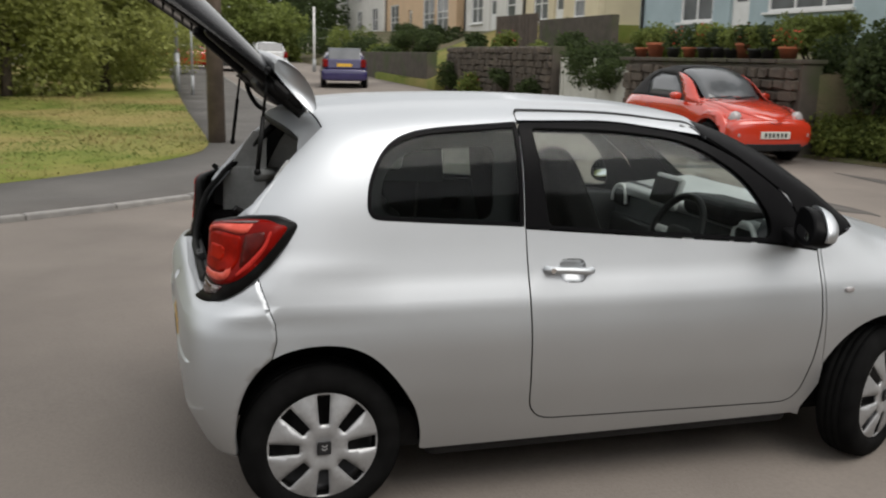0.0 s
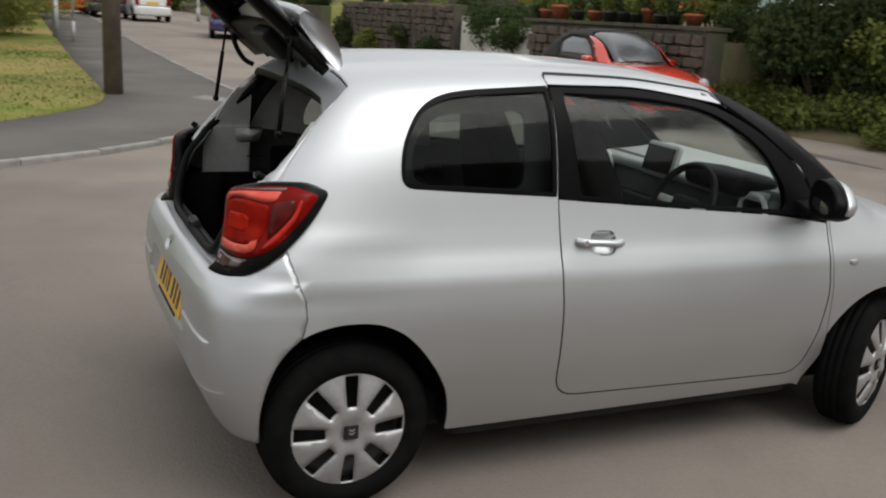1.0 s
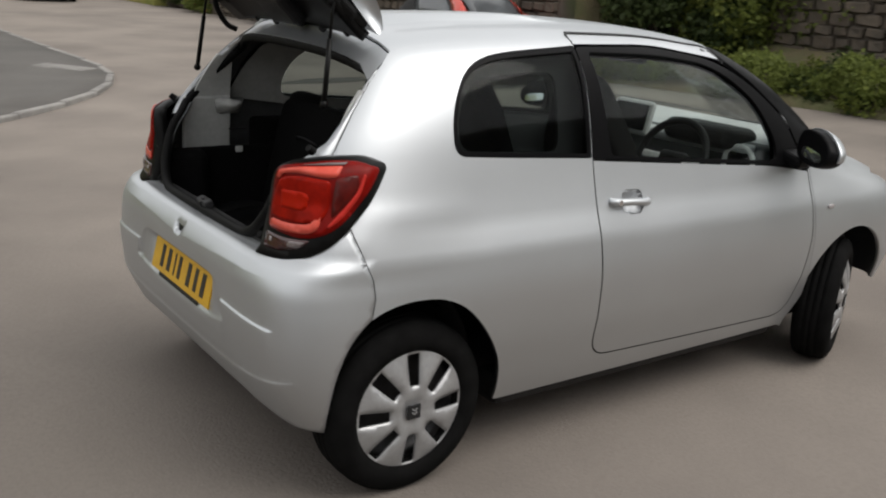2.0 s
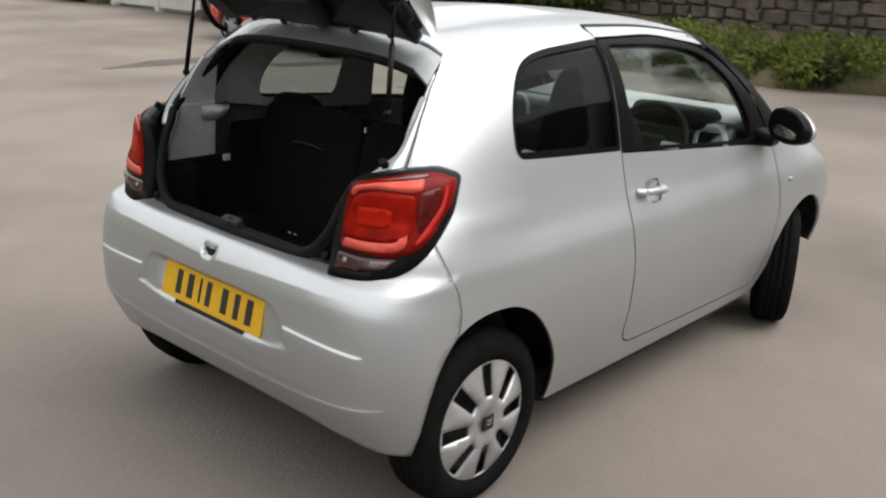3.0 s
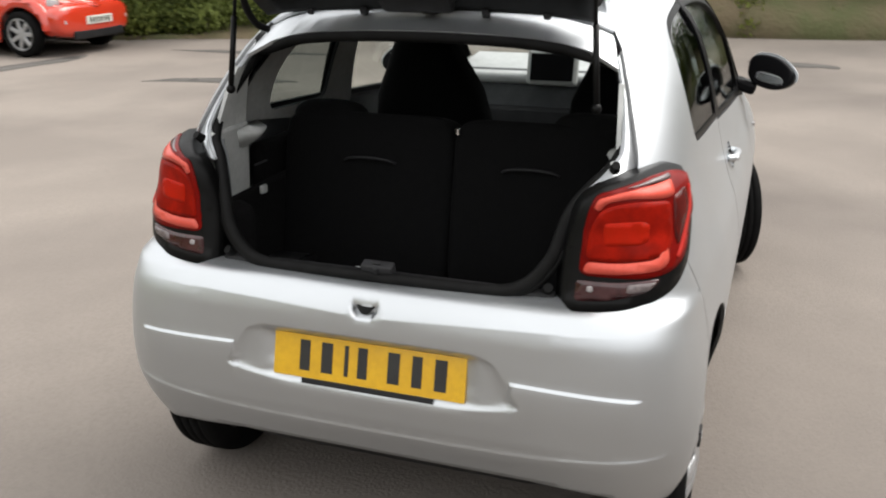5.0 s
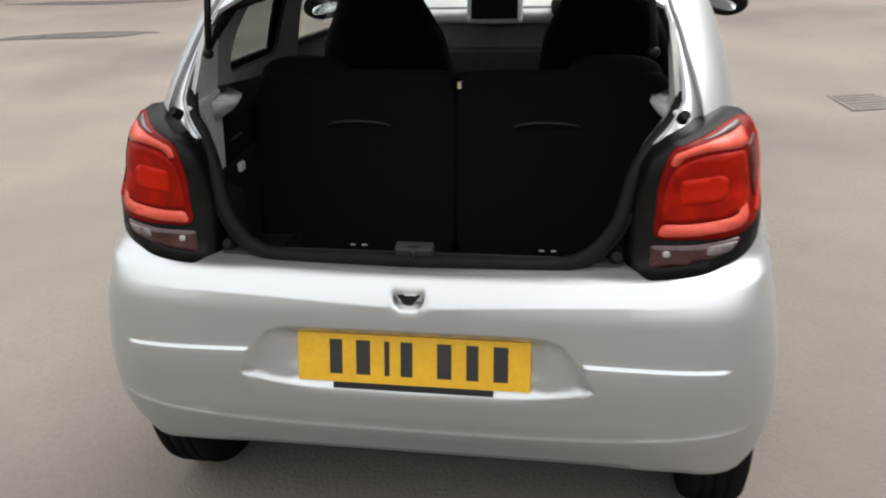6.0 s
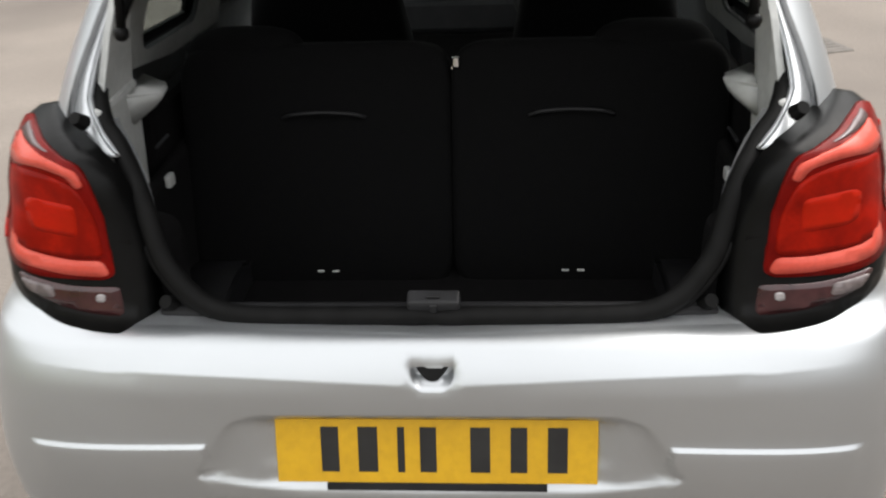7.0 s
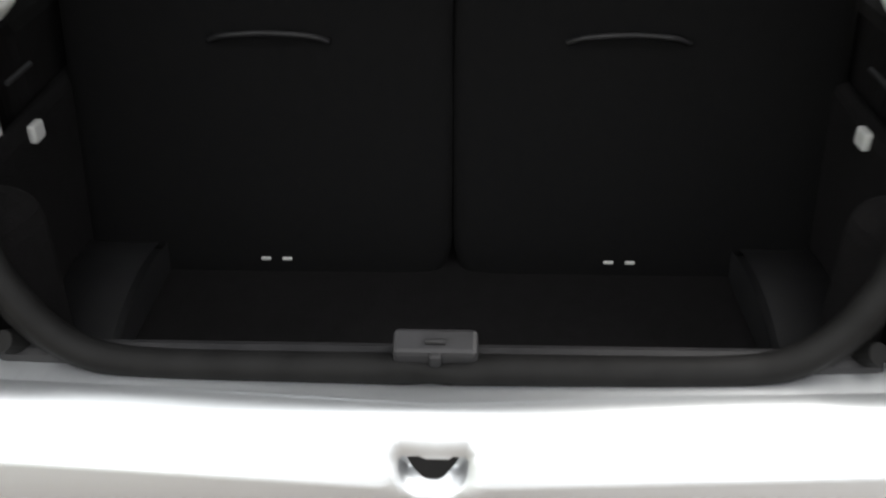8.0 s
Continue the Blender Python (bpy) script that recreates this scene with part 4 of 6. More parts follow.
for y, w in ((.172, .05), (.11, .055), (.056, .02), (.012, .046), (-.072, .055), (-.134, .046), (-.196, .055)):
    bm = bmesh.new()
    block(bm, (.001, w * .58, .079), (-.0066, y, .003), bevel=.0003, segments=1)
    part("character_bar", bm, INK, plate)
bm = bmesh.new()
block(bm, (.003, .36, .014), (-.004, 0, -.064), bevel=.001, segments=1)
part("plate_surround", bm, PLASTIC, plate)


# ---- the raised tailgate: dark glass with a silver spoiler ----
tailgate = new("tailgate")
tailgate.parent = hatchback
tagged(tailgate, "raised tailgate of dark glass with a silver spoiler")
tailgate.matrix_basis = pose(.0, 0, 1.425, 0, 44, 0)
# its own axes: -x runs from the hinge to the free edge, z is its outer face


def gate_width(d):
    return float(lerp_curve(d, (0, .10, .35, .60, .70), (.475, .49, .515, .50, .45)))


def gate_sheet(name, d0, d1, low, high, mat, label="", inset=0.0, crown=.03, rows=12, cols=16, hump=0.0):
    """A curved plate across the gate from d0 to d1 behind the hinge, between two heights over its plane."""
    top, bottom = [], []
    for i in range(rows + 1):
        d = d0 + (d1 - d0) * i / rows
        w = gate_width(d) - inset
        for k in range(cols + 1):
            u = 2 * k / cols - 1
            arc = -(crown + .10 * max(d, 0)) * u * u * (1 + .5 * u ** 6) + .05 * (d / .7) * (1 - d / .7)
            top.append((-d, u * w, high + arc + hump * math.sin(math.pi * min(1, max(0, (d - d0) / (d1 - d0)))) ** .6))
            bottom.append((-d, u * w, low + arc))
    n = cols + 1
    faces = []
    for i in range(rows):
        for k in range(cols):
            a = i * n + k
            faces += [(a, a + n, a + 1), (a + 1, a + n, a + n + 1)]
    return slab(name, np.array(top), np.array(faces), np.array(bottom), [mat], tailgate, label, slots=(0, 0, 0))


gate_sheet("tailgate_glass", .15, .70, .010, .018, SMOKEGLASS, "dark glass of the tailgate", crown=.02)
gate_sheet("inner_panel", .0, .17, -.030, .004, LAMPBLACK, "dark inner lining of the tailgate", inset=.02, crown=.02)
# the spoiler: one section across the gate, in the car's x and z, raised towards the middle
SECTION = bend([(-.128, 1.578), (-.108, 1.592), (-.05, 1.560), (-.010, 1.513), (.010, 1.470), (.018, 1.428)], 4)
SECTION = [tuple(q) for q in SECTION] + [(.004, 1.412), (-.03, 1.440), (-.09, 1.505), (-.128, 1.552)]
verts, faces = [], []
for k in range(17):
    u = k / 8 - 1
    for x, z in SECTION:
        verts.append((x - .02 * (1 - u * u), u * (.486 - .012 * (u ** 8)), z + .016 * (1 - u * u) - .010 * u ** 8))
m = len(SECTION)
for k in range(16):
    faces += [(k * m + i, k * m + (i + 1) % m, (k + 1) * m + (i + 1) % m, (k + 1) * m + i) for i in range(m)]
faces += [tuple(range(m)), tuple(16 * m + i for i in reversed(range(m)))]
back_turn = tailgate.matrix_basis.inverted()
solid("spoiler", [tuple(back_turn @ Vector(v)) for v in verts], faces, PAINT, tailgate, "silver spoiler along the hinge edge")
for u in (-1, 1):
    bm = bmesh.new()
    block(bm, (.36, .075, .045), (-.25, u * .435, -.046), (0, -4, u * 2), bevel=.018)
    block(bm, (.12, .06, .035), (-.085, u * .440, -.030), (0, -10, 0), bevel=.012)
    part("inner_rib", bm, LAMPBLACK, tailgate)
bm = bmesh.new()
block(bm, (.09, .80, .045), (-.61, 0, -.03), bevel=.014)
part("lower_rib", bm, PLASTIC, tailgate)
bm = bmesh.new()
block(bm, (.13, .20, .05), (-.09, .0, -.045), bevel=.018)
block(bm, (.05, .05, .03), (-.02, -.02, -.03), bevel=.008)
part("wiper_motor", bm, PLASTIC, tailgate, "black wiper motor cover")
bm = bmesh.new()
block(bm, (.03, .84, .012), (.0, 0, -.022), bevel=.004)
part("hinge_rail", bm, CHROME, tailgate, "bright strip along the hinge edge")
for y in (.33, .17, -.17, -.33):
    bm = bmesh.new()
    block(bm, (.022, .02, .028), (.002, y, -.032), bevel=.005)
    part("hinge_stop", bm, PLASTIC, tailgate)

for u in (-1, 1):
    strut = new("gas_strut")
    strut.parent = hatchback
    tagged(strut, "black gas strut holding the tailgate")
    a, b = Vector((-.190, u * .495, 1.200)), Vector((-.15, u * .47, 1.545))
    m = a.lerp(b, .55)
    bm = bmesh.new()
    rod(bm, a, m, .008, sides=12)
    part("cylinder", bm, LAMPBLACK, strut, smooth=True)
    bm = bmesh.new()
    rod(bm, m, b, .005, sides=10)
    part("piston_rod", bm, LAMPBLACK, strut, smooth=True)
    for q in (a, b):
        bm = bmesh.new()
        bmesh.ops.create_uvsphere(bm, u_segments=10, v_segments=6, radius=.013, matrix=Matrix.Translation(q))
        part("ball_joint", bm, LAMPBLACK, strut, smooth=True)
cable = bend([(-.050, .450, 1.345), (-.085, .468, 1.365), (-.118, .478, 1.42), (-.135, .470, 1.49), (-.150, .450, 1.56)], 6)
v, f = tube(cable, .010, 8)
solid("wiring_sleeve", v, f, SEAL, hatchback, "black rubber wiring sleeve")

# ---- mirrors, handles, side lamps ----
def rounded_lump(size, power=2.6, cols=24, rows=14):
    """A pillow-like closed form."""
    verts, faces = [], []

    def c(a, f):
        return math.copysign(abs(f(a)) ** (2 / power), f(a))
    for i in range(rows + 1):
        t = -math.pi / 2 + math.pi * i / rows
        for k in range(cols):
            a = 2 * math.pi * k / cols
            verts.append((size[0] / 2 * c(t, math.cos) * c(a, math.cos), size[1] / 2 * c(t, math.cos) * c(a, math.sin), size[2] / 2 * c(t, math.sin)))
    for i in range(rows):
        for k in range(cols):
            faces.append((i * cols + k, i * cols + (k + 1) % cols, (i + 1) * cols + (k + 1) % cols, (i + 1) * cols + k))
    return np.array(verts), faces


def lump(name, size, at, mat, parent, turn=(0, 0, 0), power=2.6, label="", shape=None):
    v, f = rounded_lump(size, power)
    if shape is not None:
        v = shape(v)
    ob = solid(name, v, f, mat, parent, label)
    ob.matrix_basis = pose(*at, *turn)
    return ob


def mirror_shape(side):
    def f(v):
        v = v.copy()
        out = v[:, 1] * side / .11
        v[:, 2] *= 1 - .52 * np.clip(out, 0, 1) ** 1.6
        v[:, 2] -= .020 * out
        v[:, 0] = np.where(v[:, 0] < 0, np.maximum(v[:, 0], -.034), v[:, 0])
        return v
    return f


for side in (-1, 1):
    house = lump("door_mirror", (.15, .195, .140), (1.850, side * .846, 1.024), BLACK, hatchback, (0, 8, side * 15), 2.8, "black door mirror with a silver front shell", mirror_shape(side))
    lump("cap", (.164, .207, .146), (.0, side * .002, .006), PAINT, house, (0, 0, 0), 2.6, "silver shell on the front of the mirror", lambda v, fit=mirror_shape(side): fit(np.stack([np.maximum(v[:, 0], .012), v[:, 1], np.maximum(v[:, 2], -.040)], -1)))
    lump("mirror_glass", (.006, .136, .050), (-.0315, 0, -.024), MIRROR, house, (0, 0, 0), 4, "mirror glass", mirror_shape(side))
    bm = bmesh.new()
    block(bm, (.10, .10, .050), (1.87, side * .738, .966), (side * -18, 0, 0), bevel=.015)
    part("mirror_foot", bm, BLACK, hatchback)
    grip = bend([(.800, side * .748, .880), (.820, side * .770, .880), (.885, side * .777, .878), (.955, side * .774, .872), (.985, side * .752, .870)], 5)
    v, f = tube(grip, .0125, 10)
    handle = solid("door_handle", v, f, PAINT, hatchback, "silver pull handle")
    bm = bmesh.new()
    rod(bm, (.818, side * .772, .881), (.818, side * .784, .881), .010, sides=14)
    part("key_lock", bm, CHROME, handle)
    lump("side_repeater", (.045, .014, .022), (2.118, side * (float(half_width(2.118, .756)) + .003), .756), CLEARLENS, hatchback, (0, 0, side * -2), 2.5, "small clear side indicator")

# shade in the deep top of the tailgate catch recess, built as a black plug
shape = rounded([(-.027, .7370, .004), (.027, .7370, .004), (.021, .726, .006), (.008, .714, .006), (-.008, .714, .006), (-.021, .728, .006)], 4)
bm = bmesh.new()
ends = [[bm.verts.new((x + .45 * (z - .74), y, z)) for y, z in shape] for x in (-.405, -.4375)]
bm.faces.new(ends[1])
for a in range(len(shape)):
    b = (a + 1) % len(shape)
    bm.faces.new((ends[0][a], ends[0][b], ends[1][b], ends[1][a]))
part("catch_button", bm, LAMPBLACK, hatchback, "black plug standing for the shaded hole of the tailgate catch")
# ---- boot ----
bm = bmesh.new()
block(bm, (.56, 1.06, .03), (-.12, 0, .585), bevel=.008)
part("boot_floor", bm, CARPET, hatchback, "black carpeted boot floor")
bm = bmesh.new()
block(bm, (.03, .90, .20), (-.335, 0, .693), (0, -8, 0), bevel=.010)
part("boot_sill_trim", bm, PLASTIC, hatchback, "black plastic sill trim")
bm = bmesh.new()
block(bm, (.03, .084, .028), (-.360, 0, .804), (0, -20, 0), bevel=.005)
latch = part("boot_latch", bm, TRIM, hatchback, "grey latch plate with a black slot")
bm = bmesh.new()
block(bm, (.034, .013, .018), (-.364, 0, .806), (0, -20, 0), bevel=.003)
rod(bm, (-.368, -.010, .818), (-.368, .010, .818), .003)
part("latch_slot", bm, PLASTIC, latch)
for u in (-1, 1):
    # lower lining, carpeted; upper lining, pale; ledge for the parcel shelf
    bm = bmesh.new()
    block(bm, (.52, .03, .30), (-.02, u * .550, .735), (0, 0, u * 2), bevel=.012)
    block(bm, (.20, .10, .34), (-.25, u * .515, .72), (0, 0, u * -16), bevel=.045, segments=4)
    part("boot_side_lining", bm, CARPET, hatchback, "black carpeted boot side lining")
    strap = bend([(.152, u * .25 - .085, .940), (.139, u * .25 - .06, .952), (.136, u * .25, .957), (.139, u * .25 + .06, .952), (.152, u * .25 + .085, .940)], 5)
    v, f = tube(strap, .004, 8)
    solid("pull_strap", v, f, PLASTIC, hatchback, "dark grey pull strap on the seat back")
    bm = bmesh.new()
    block(bm, (.20, .024, .26), (-.130, u * .560, .955), (u * 3, 0, u * 3), bevel=.01)
    side_trim = part("upper_side_trim", bm, GREY, hatchback, "pale grey plastic boot side trim")
    line_x, line_z = (-.185, -.135, -.095, -.035, -.035, -.050, -.150, -.215), (1.10, 1.19, 1.245, 1.245, 1.10, .95, .84, .81)
    bm = bmesh.new()
    faces = [[bm.verts.new((x, u * (.560 + d - .16 * max(z - 1.05, 0) - .10 * max(-.12 - x, 0)), z)) for x, z in zip(line_x, line_z)] for d in (0, .012)]
    bm.faces.new(faces[0][::-u])
    bm.faces.new(faces[1][::u])
    for a in range(8):
        b = (a + 1) % 8
        bm.faces.new([faces[0][a], faces[0][b], faces[1][b], faces[1][a]][::u])
    bmesh.ops.recalc_face_normals(bm, faces=bm.faces[:])
    part("pillar_lining", bm, GREY, side_trim, "pale grey lining of the rear pillar")
    bm = bmesh.new()
    wedge = [bm.verts.new((x, u * y, z)) for x, y, z in ((-.125, .560, 1.074), (.03, .560, 1.078), (-.005, .497, 1.066), (-.045, .495, 1.062), (-.105, .560, 1.000), (.01, .560, 1.012), (-.018, .512, 1.040), (-.045, .510, 1.036))]
    for q in ((0, 1, 2, 3), (7, 6, 5, 4), (0, 3, 7, 4), (3, 2, 6, 7), (2, 1, 5, 6), (1, 0, 4, 5)):
        bm.faces.new([wedge[i] for i in (q if u > 0 else q[::-1])])
    bmesh.ops.bevel(bm, geom=bm.edges[:], offset=.006, segments=2, affect="EDGES")
    part("parcel_shelf_ledge", bm, GREY, side_trim, "pale grey wedge-shaped ledge for the parcel shelf", smooth=True)
    bm = bmesh.new()
    block(bm, (.03, .012, .025), (-.005, u * .530, .872), bevel=.004)
    part("lamp_button", bm, GREY, hatchback, "small pale side button")
    bm = bmesh.new()
    rod(bm, (-.05, u * .528, .955), (.02, u * .528, .955), .003)
    part("shelf_cord_rail", bm, TRIM, hatchback)
    bm = bmesh.new()
    block(bm, (.46, .05, .26), (.30, u * .60, .86), bevel=.02)
    part("rear_side_lining", bm, CARPET, hatchback, "dark lining beside the rear seat")
    # rear seat halves
    seat = new("rear_seat")
    seat.parent = hatchback
    tagged(seat, "black cloth rear seat half")
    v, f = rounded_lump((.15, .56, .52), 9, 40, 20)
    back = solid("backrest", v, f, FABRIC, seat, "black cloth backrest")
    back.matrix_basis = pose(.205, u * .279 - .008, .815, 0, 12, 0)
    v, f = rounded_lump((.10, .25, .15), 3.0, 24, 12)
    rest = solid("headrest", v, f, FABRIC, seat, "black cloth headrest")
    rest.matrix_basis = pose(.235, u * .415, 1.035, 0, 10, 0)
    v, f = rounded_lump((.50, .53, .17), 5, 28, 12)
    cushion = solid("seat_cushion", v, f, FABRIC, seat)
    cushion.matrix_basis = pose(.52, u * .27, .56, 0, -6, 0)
    hook = new("child_seat_anchor")
    hook.parent = seat
    for dy in (-.016, .016):
        bm = bmesh.new()
        block(bm, (.014, .015, .005), (.092, u * .258 + dy, .622), bevel=.002)
        part("anchor_end", bm, GREY, hook, "pale anchor end")
    # front seat with its built-in headrest
    front = new("front_seat")
    front.parent = hatchback
    tagged(front, "black cloth front seat with built-in headrest")
    v, f = rounded_lump((.15, .48, .86), 4.2, 32, 24)
    v[:, 1] *= np.interp(v[:, 2], (-.43, .10, .28, .43), (1, 1, .66, .50))
    back = solid("backrest", v, f, FABRIC, front)
    back.matrix_basis = pose(1.07, u * .385, .86, 0, -16, 0)
    v, f = rounded_lump((.52, .50, .18), 5, 28, 12)
    solid("seat_cushion", v, f, FABRIC, front).matrix_basis = pose(1.35, u * .385, .47, 0, -6, 0)
bm = bmesh.new()
rod(bm, (.185, -.020, 1.035), (.185, -.020, 1.052), .010, .009)
part("seat_release_knob", bm, CHROME, hatchback, "chrome seat release knob")

# ---- dashboard and controls ----
bm = bmesh.new()
block(bm, (.34, 1.26, .30), (1.95, 0, .835), (0, 8, 0), bevel=.06, segments=4)
dash = part("dashboard", bm, DASH, hatchback, "grey dashboard with a pale top and a black instrument hood", crisp=.7)
bm = bmesh.new()
block(bm, (.44, 1.16, .05), (1.99, 0, .985), (0, -6, 0), bevel=.02, segments=3)
part("dash_top", bm, DASHTOP, dash, "pale grey dashboard top", crisp=.7)
bm = bmesh.new()
block(bm, (.24, .36, .10), (1.82, -.33, 1.005), (0, 6, 0), bevel=.045, segments=4)
part("instrument_hood", bm, PLASTIC, dash, "black instrument hood")
bm = bmesh.new()
block(bm, (.05, 1.20, .12), (1.775, 0, .78), (0, 8, 0), bevel=.02)
part("lower_panel", bm, TRIM, dash, "dark lower part of the dashboard")
bm = bmesh.new()
block(bm, (.03, .235, .16), (1.775, .085, 1.020), (0, 14, 0), bevel=.016)
screen_frame = part("display_surround", bm, GREY, dash, "silver surround of the display")
bm = bmesh.new()
block(bm, (.012, .195, .120), (1.757, .085, 1.024), (0, 14, 0), bevel=.004)
part("display", bm, BLACK, screen_frame, "dark glass display")
for u in (-1, 1):
    path = bend([(1.772, u * .462, .895), (1.772, u * .468, .945), (1.778, u * .50, .980), (1.780, u * .56, .980), (1.776, u * .600, .945), (1.772, u * .606, .895)], 5)
    v, f = tube(path, .011, 10)
    vent = solid("air_vent", v, f, UPVC, dash, "arched vent with a bright surround")
    bm = bmesh.new()
    block(bm, (.04, .125, .09), (1.785, u * .534, .922), bevel=.02, segments=3)
    part("vent_core", bm, PLASTIC, vent)
wheel_hub = new("steering_wheel")
wheel_hub.parent = hatchback
tagged(wheel_hub, "black steering wheel with silver spokes")
wheel_hub.matrix_basis = pose(1.57, -.34, .91, 0, 0, 0) @ pose(0, 0, 0, 0, 24, 0)
v, f = tube([(0, .172 * math.cos(a), .172 * math.sin(a)) for a in np.linspace(0, 2 * math.pi, 40, endpoint=False)], .016, 10, closed=True)
solid("steering_rim", v, f, PLASTIC, wheel_hub)
bm = bmesh.new()
block(bm, (.05, .15, .10), (.02, 0, -.01), bevel=.025, segments=3)
part("airbag_cover", bm, PLASTIC, wheel_hub)
for a in (0, 180, 270):
    bm = bmesh.new()
    block(bm, (.02, .12, .035), (.01, .11 * math.cos(radians(a)), .11 * math.sin(radians(a))), (a, 0, 0), bevel=.008)
    part("spoke", bm, UPVC, wheel_hub, "silver spoke")
bm = bmesh.new()
block(bm, (.03, .22, .065), (1.60, 0, 1.31), (0, 8, 0), bevel=.014)
rod(bm, (1.61, 0, 1.32), (1.65, 0, 1.375), .012)
part("interior_mirror", bm, PLASTIC, hatchback, "black interior mirror")
for y in (-.36, .36):
    bm = bmesh.new()
    block(bm, (.16, .36, .014), (1.50, y, 1.352), (0, 20, 0), bevel=.005)
    part("sun_visor", bm, MIDGREY, hatchback)
bm = bmesh.new()
block(bm, (1.5, 1.30, .04), (1.1, 0, .33), bevel=.01)
block(bm, (.9, .22, .16), (1.45, 0, .42), bevel=.04)
part("cabin_floor", bm, CARPET, hatchback, "black carpet floor")
# wipers
bm = bmesh.new()
rod(bm, (2.28, .50, .985), (2.22, -.28, 1.03), .007)
rod(bm, (2.31, .10, .985), (2.24, -.30, 1.025), .009)
part("wiper", bm, PLASTIC, hatchback, "black windscreen wiper")


# ---- wheels ----
def wheel_cover():
    """A silver wheel cover with eight slots, dished towards the rim."""
    circle = [(.219 * math.cos(a), .219 * math.sin(a)) for a in np.linspace(0, 2 * math.pi, 96, endpoint=False)]
    holes = []
    for k in range(8):
        a = radians(90 + 45 * k)
        u, w = np.array([math.cos(a), math.sin(a)]), np.array([-math.sin(a), math.cos(a)])
        holes.append(np.array([p[0] * u + p[1] * w for p in rounded([(.083, -.017, .006), (.186, -.024, .008), (.186, .024, .008), (.083, .017, .006)], 3)]))
    uv, faces = sheet(np.array(circle), holes, .016, edge=.008)
    r, ang = np.linalg.norm(uv, axis=1), np.arctan2(uv[:, 1], uv[:, 0])
    fade = np.clip((r - .05) / .05, 0, 1) * np.clip((.185 - r) / .04, 0, 1)
    y = -.022 + .026 * (r / .205) ** 2.2 - .007 * np.cos(8 * ang) * -fade + .012 * np.clip((r - .204) / .015, 0, 1) ** 2 + .010 * np.clip((.055 - r) / .02, 0, 1)
    outer = np.stack([uv[:, 0], y, uv[:, 1]], -1)
    return outer, faces, outer + np.array([0, .008, 0])


COVER_MESH = wheel_cover()


def road_wheel(name, parent, at, turn, left):
    w = new(name)
    w.parent = parent
    w.matrix_basis = pose(*at, 0, 0, turn + (180 if left else 0))
    tyre = [(.178, .07), (.185, .082), (.212, .088), (.24, .084), (.268, .074), (.280, .062), (.2845, .045), (.2845, .034), (.279, .032), (.279, .027), (.2845, .025), (.286, .004), (.279, .003), (.279, -.003), (.286, -.004),
            (.2845, -.025), (.279, -.027), (.279, -.032), (.2845, -.034), (.2845, -.045), (.280, -.062), (.268, -.074), (.24, -.084), (.214, -.086), (.205, -.080), (.183, -.07), (.178, .0), (.178, .07)]
    v, f = lathe(tyre, 56)
    t = solid("tyre", v, f, RUBBER, w, "black rubber tyre with worn tread")
    t.data.polygons.foreach_set("use_smooth", [True] * len(t.data.polygons))
    v, f = lathe([(.001, .02), (.06, .02), (.12, -.01), (.17, -.02), (.178, -.05), (.178, .06), (.001, .06)], 40)
    solid("rim", v, f, DARKMETAL, w, "dark steel wheel rim")
    outer, faces, inner = COVER_MESH
    c = slab("wheel_cover", outer - np.array([0, .075, 0]), faces[:, ::-1] if np.cross(outer[faces[0][1]] - outer[faces[0][0]], outer[faces[0][2]] - outer[faces[0][0]])[1] > 0 else faces, inner - np.array([0, .075, 0]), [COVER], w, "silver plastic wheel cover with eight slots", slots=(0, 0, 0))
    bm = bmesh.new()
    block(bm, (.048, .008, .048), (0, -.096, 0), bevel=.003, segments=2)
    badge = part("centre_cap", bm, PLASTIC, c, "dark square centre cap")
    bm = bmesh.new()
    for dz in (-.006, .006):
        block(bm, (.012, .002, .004), (-.005, -.1005, dz + .003), (0, 40, 0))
        block(bm, (.012, .002, .004), (.005, -.1005, dz + .003), (0, -40, 0))
    part("emblem", bm, COVER, badge)
    return w


for x, turn in ((0.0, 0), (2.345, 24)):
    for side in (-1, 1):
        road_wheel("wheel", hatchback, (x, side * .687, .285), turn, side > 0)
        prof = [(.372, .24), (.372, .10), (.362, .10), (.362, .245), (.10, .245), (.10, .252), (.372, .252)]
        v, f = lathe(prof, 48)
        keep = [i for i, p in enumerate(v) if p[2] > -.02]
        ok = set(keep)
        liner = solid("wheel_arch_liner", v, [q for q in f if all(i in ok for i in q)], PLASTIC, hatchback, "black plastic wheel arch liner")
        liner.matrix_basis = pose(x, side * .675, .285, 0, 0, 180 if side > 0 else 0)
bm = bmesh.new()
block(bm, (2.85, 1.16, .17), (1.275, 0, .245), bevel=.03)
block(bm, (1.56, 1.42, .12), (1.17, 0, .235), bevel=.03)
rod(bm, (0, -.6, .27), (0, .6, .27), .04)
part("underbody", bm, PLASTIC, hatchback, "black underbody with the rear axle beam")


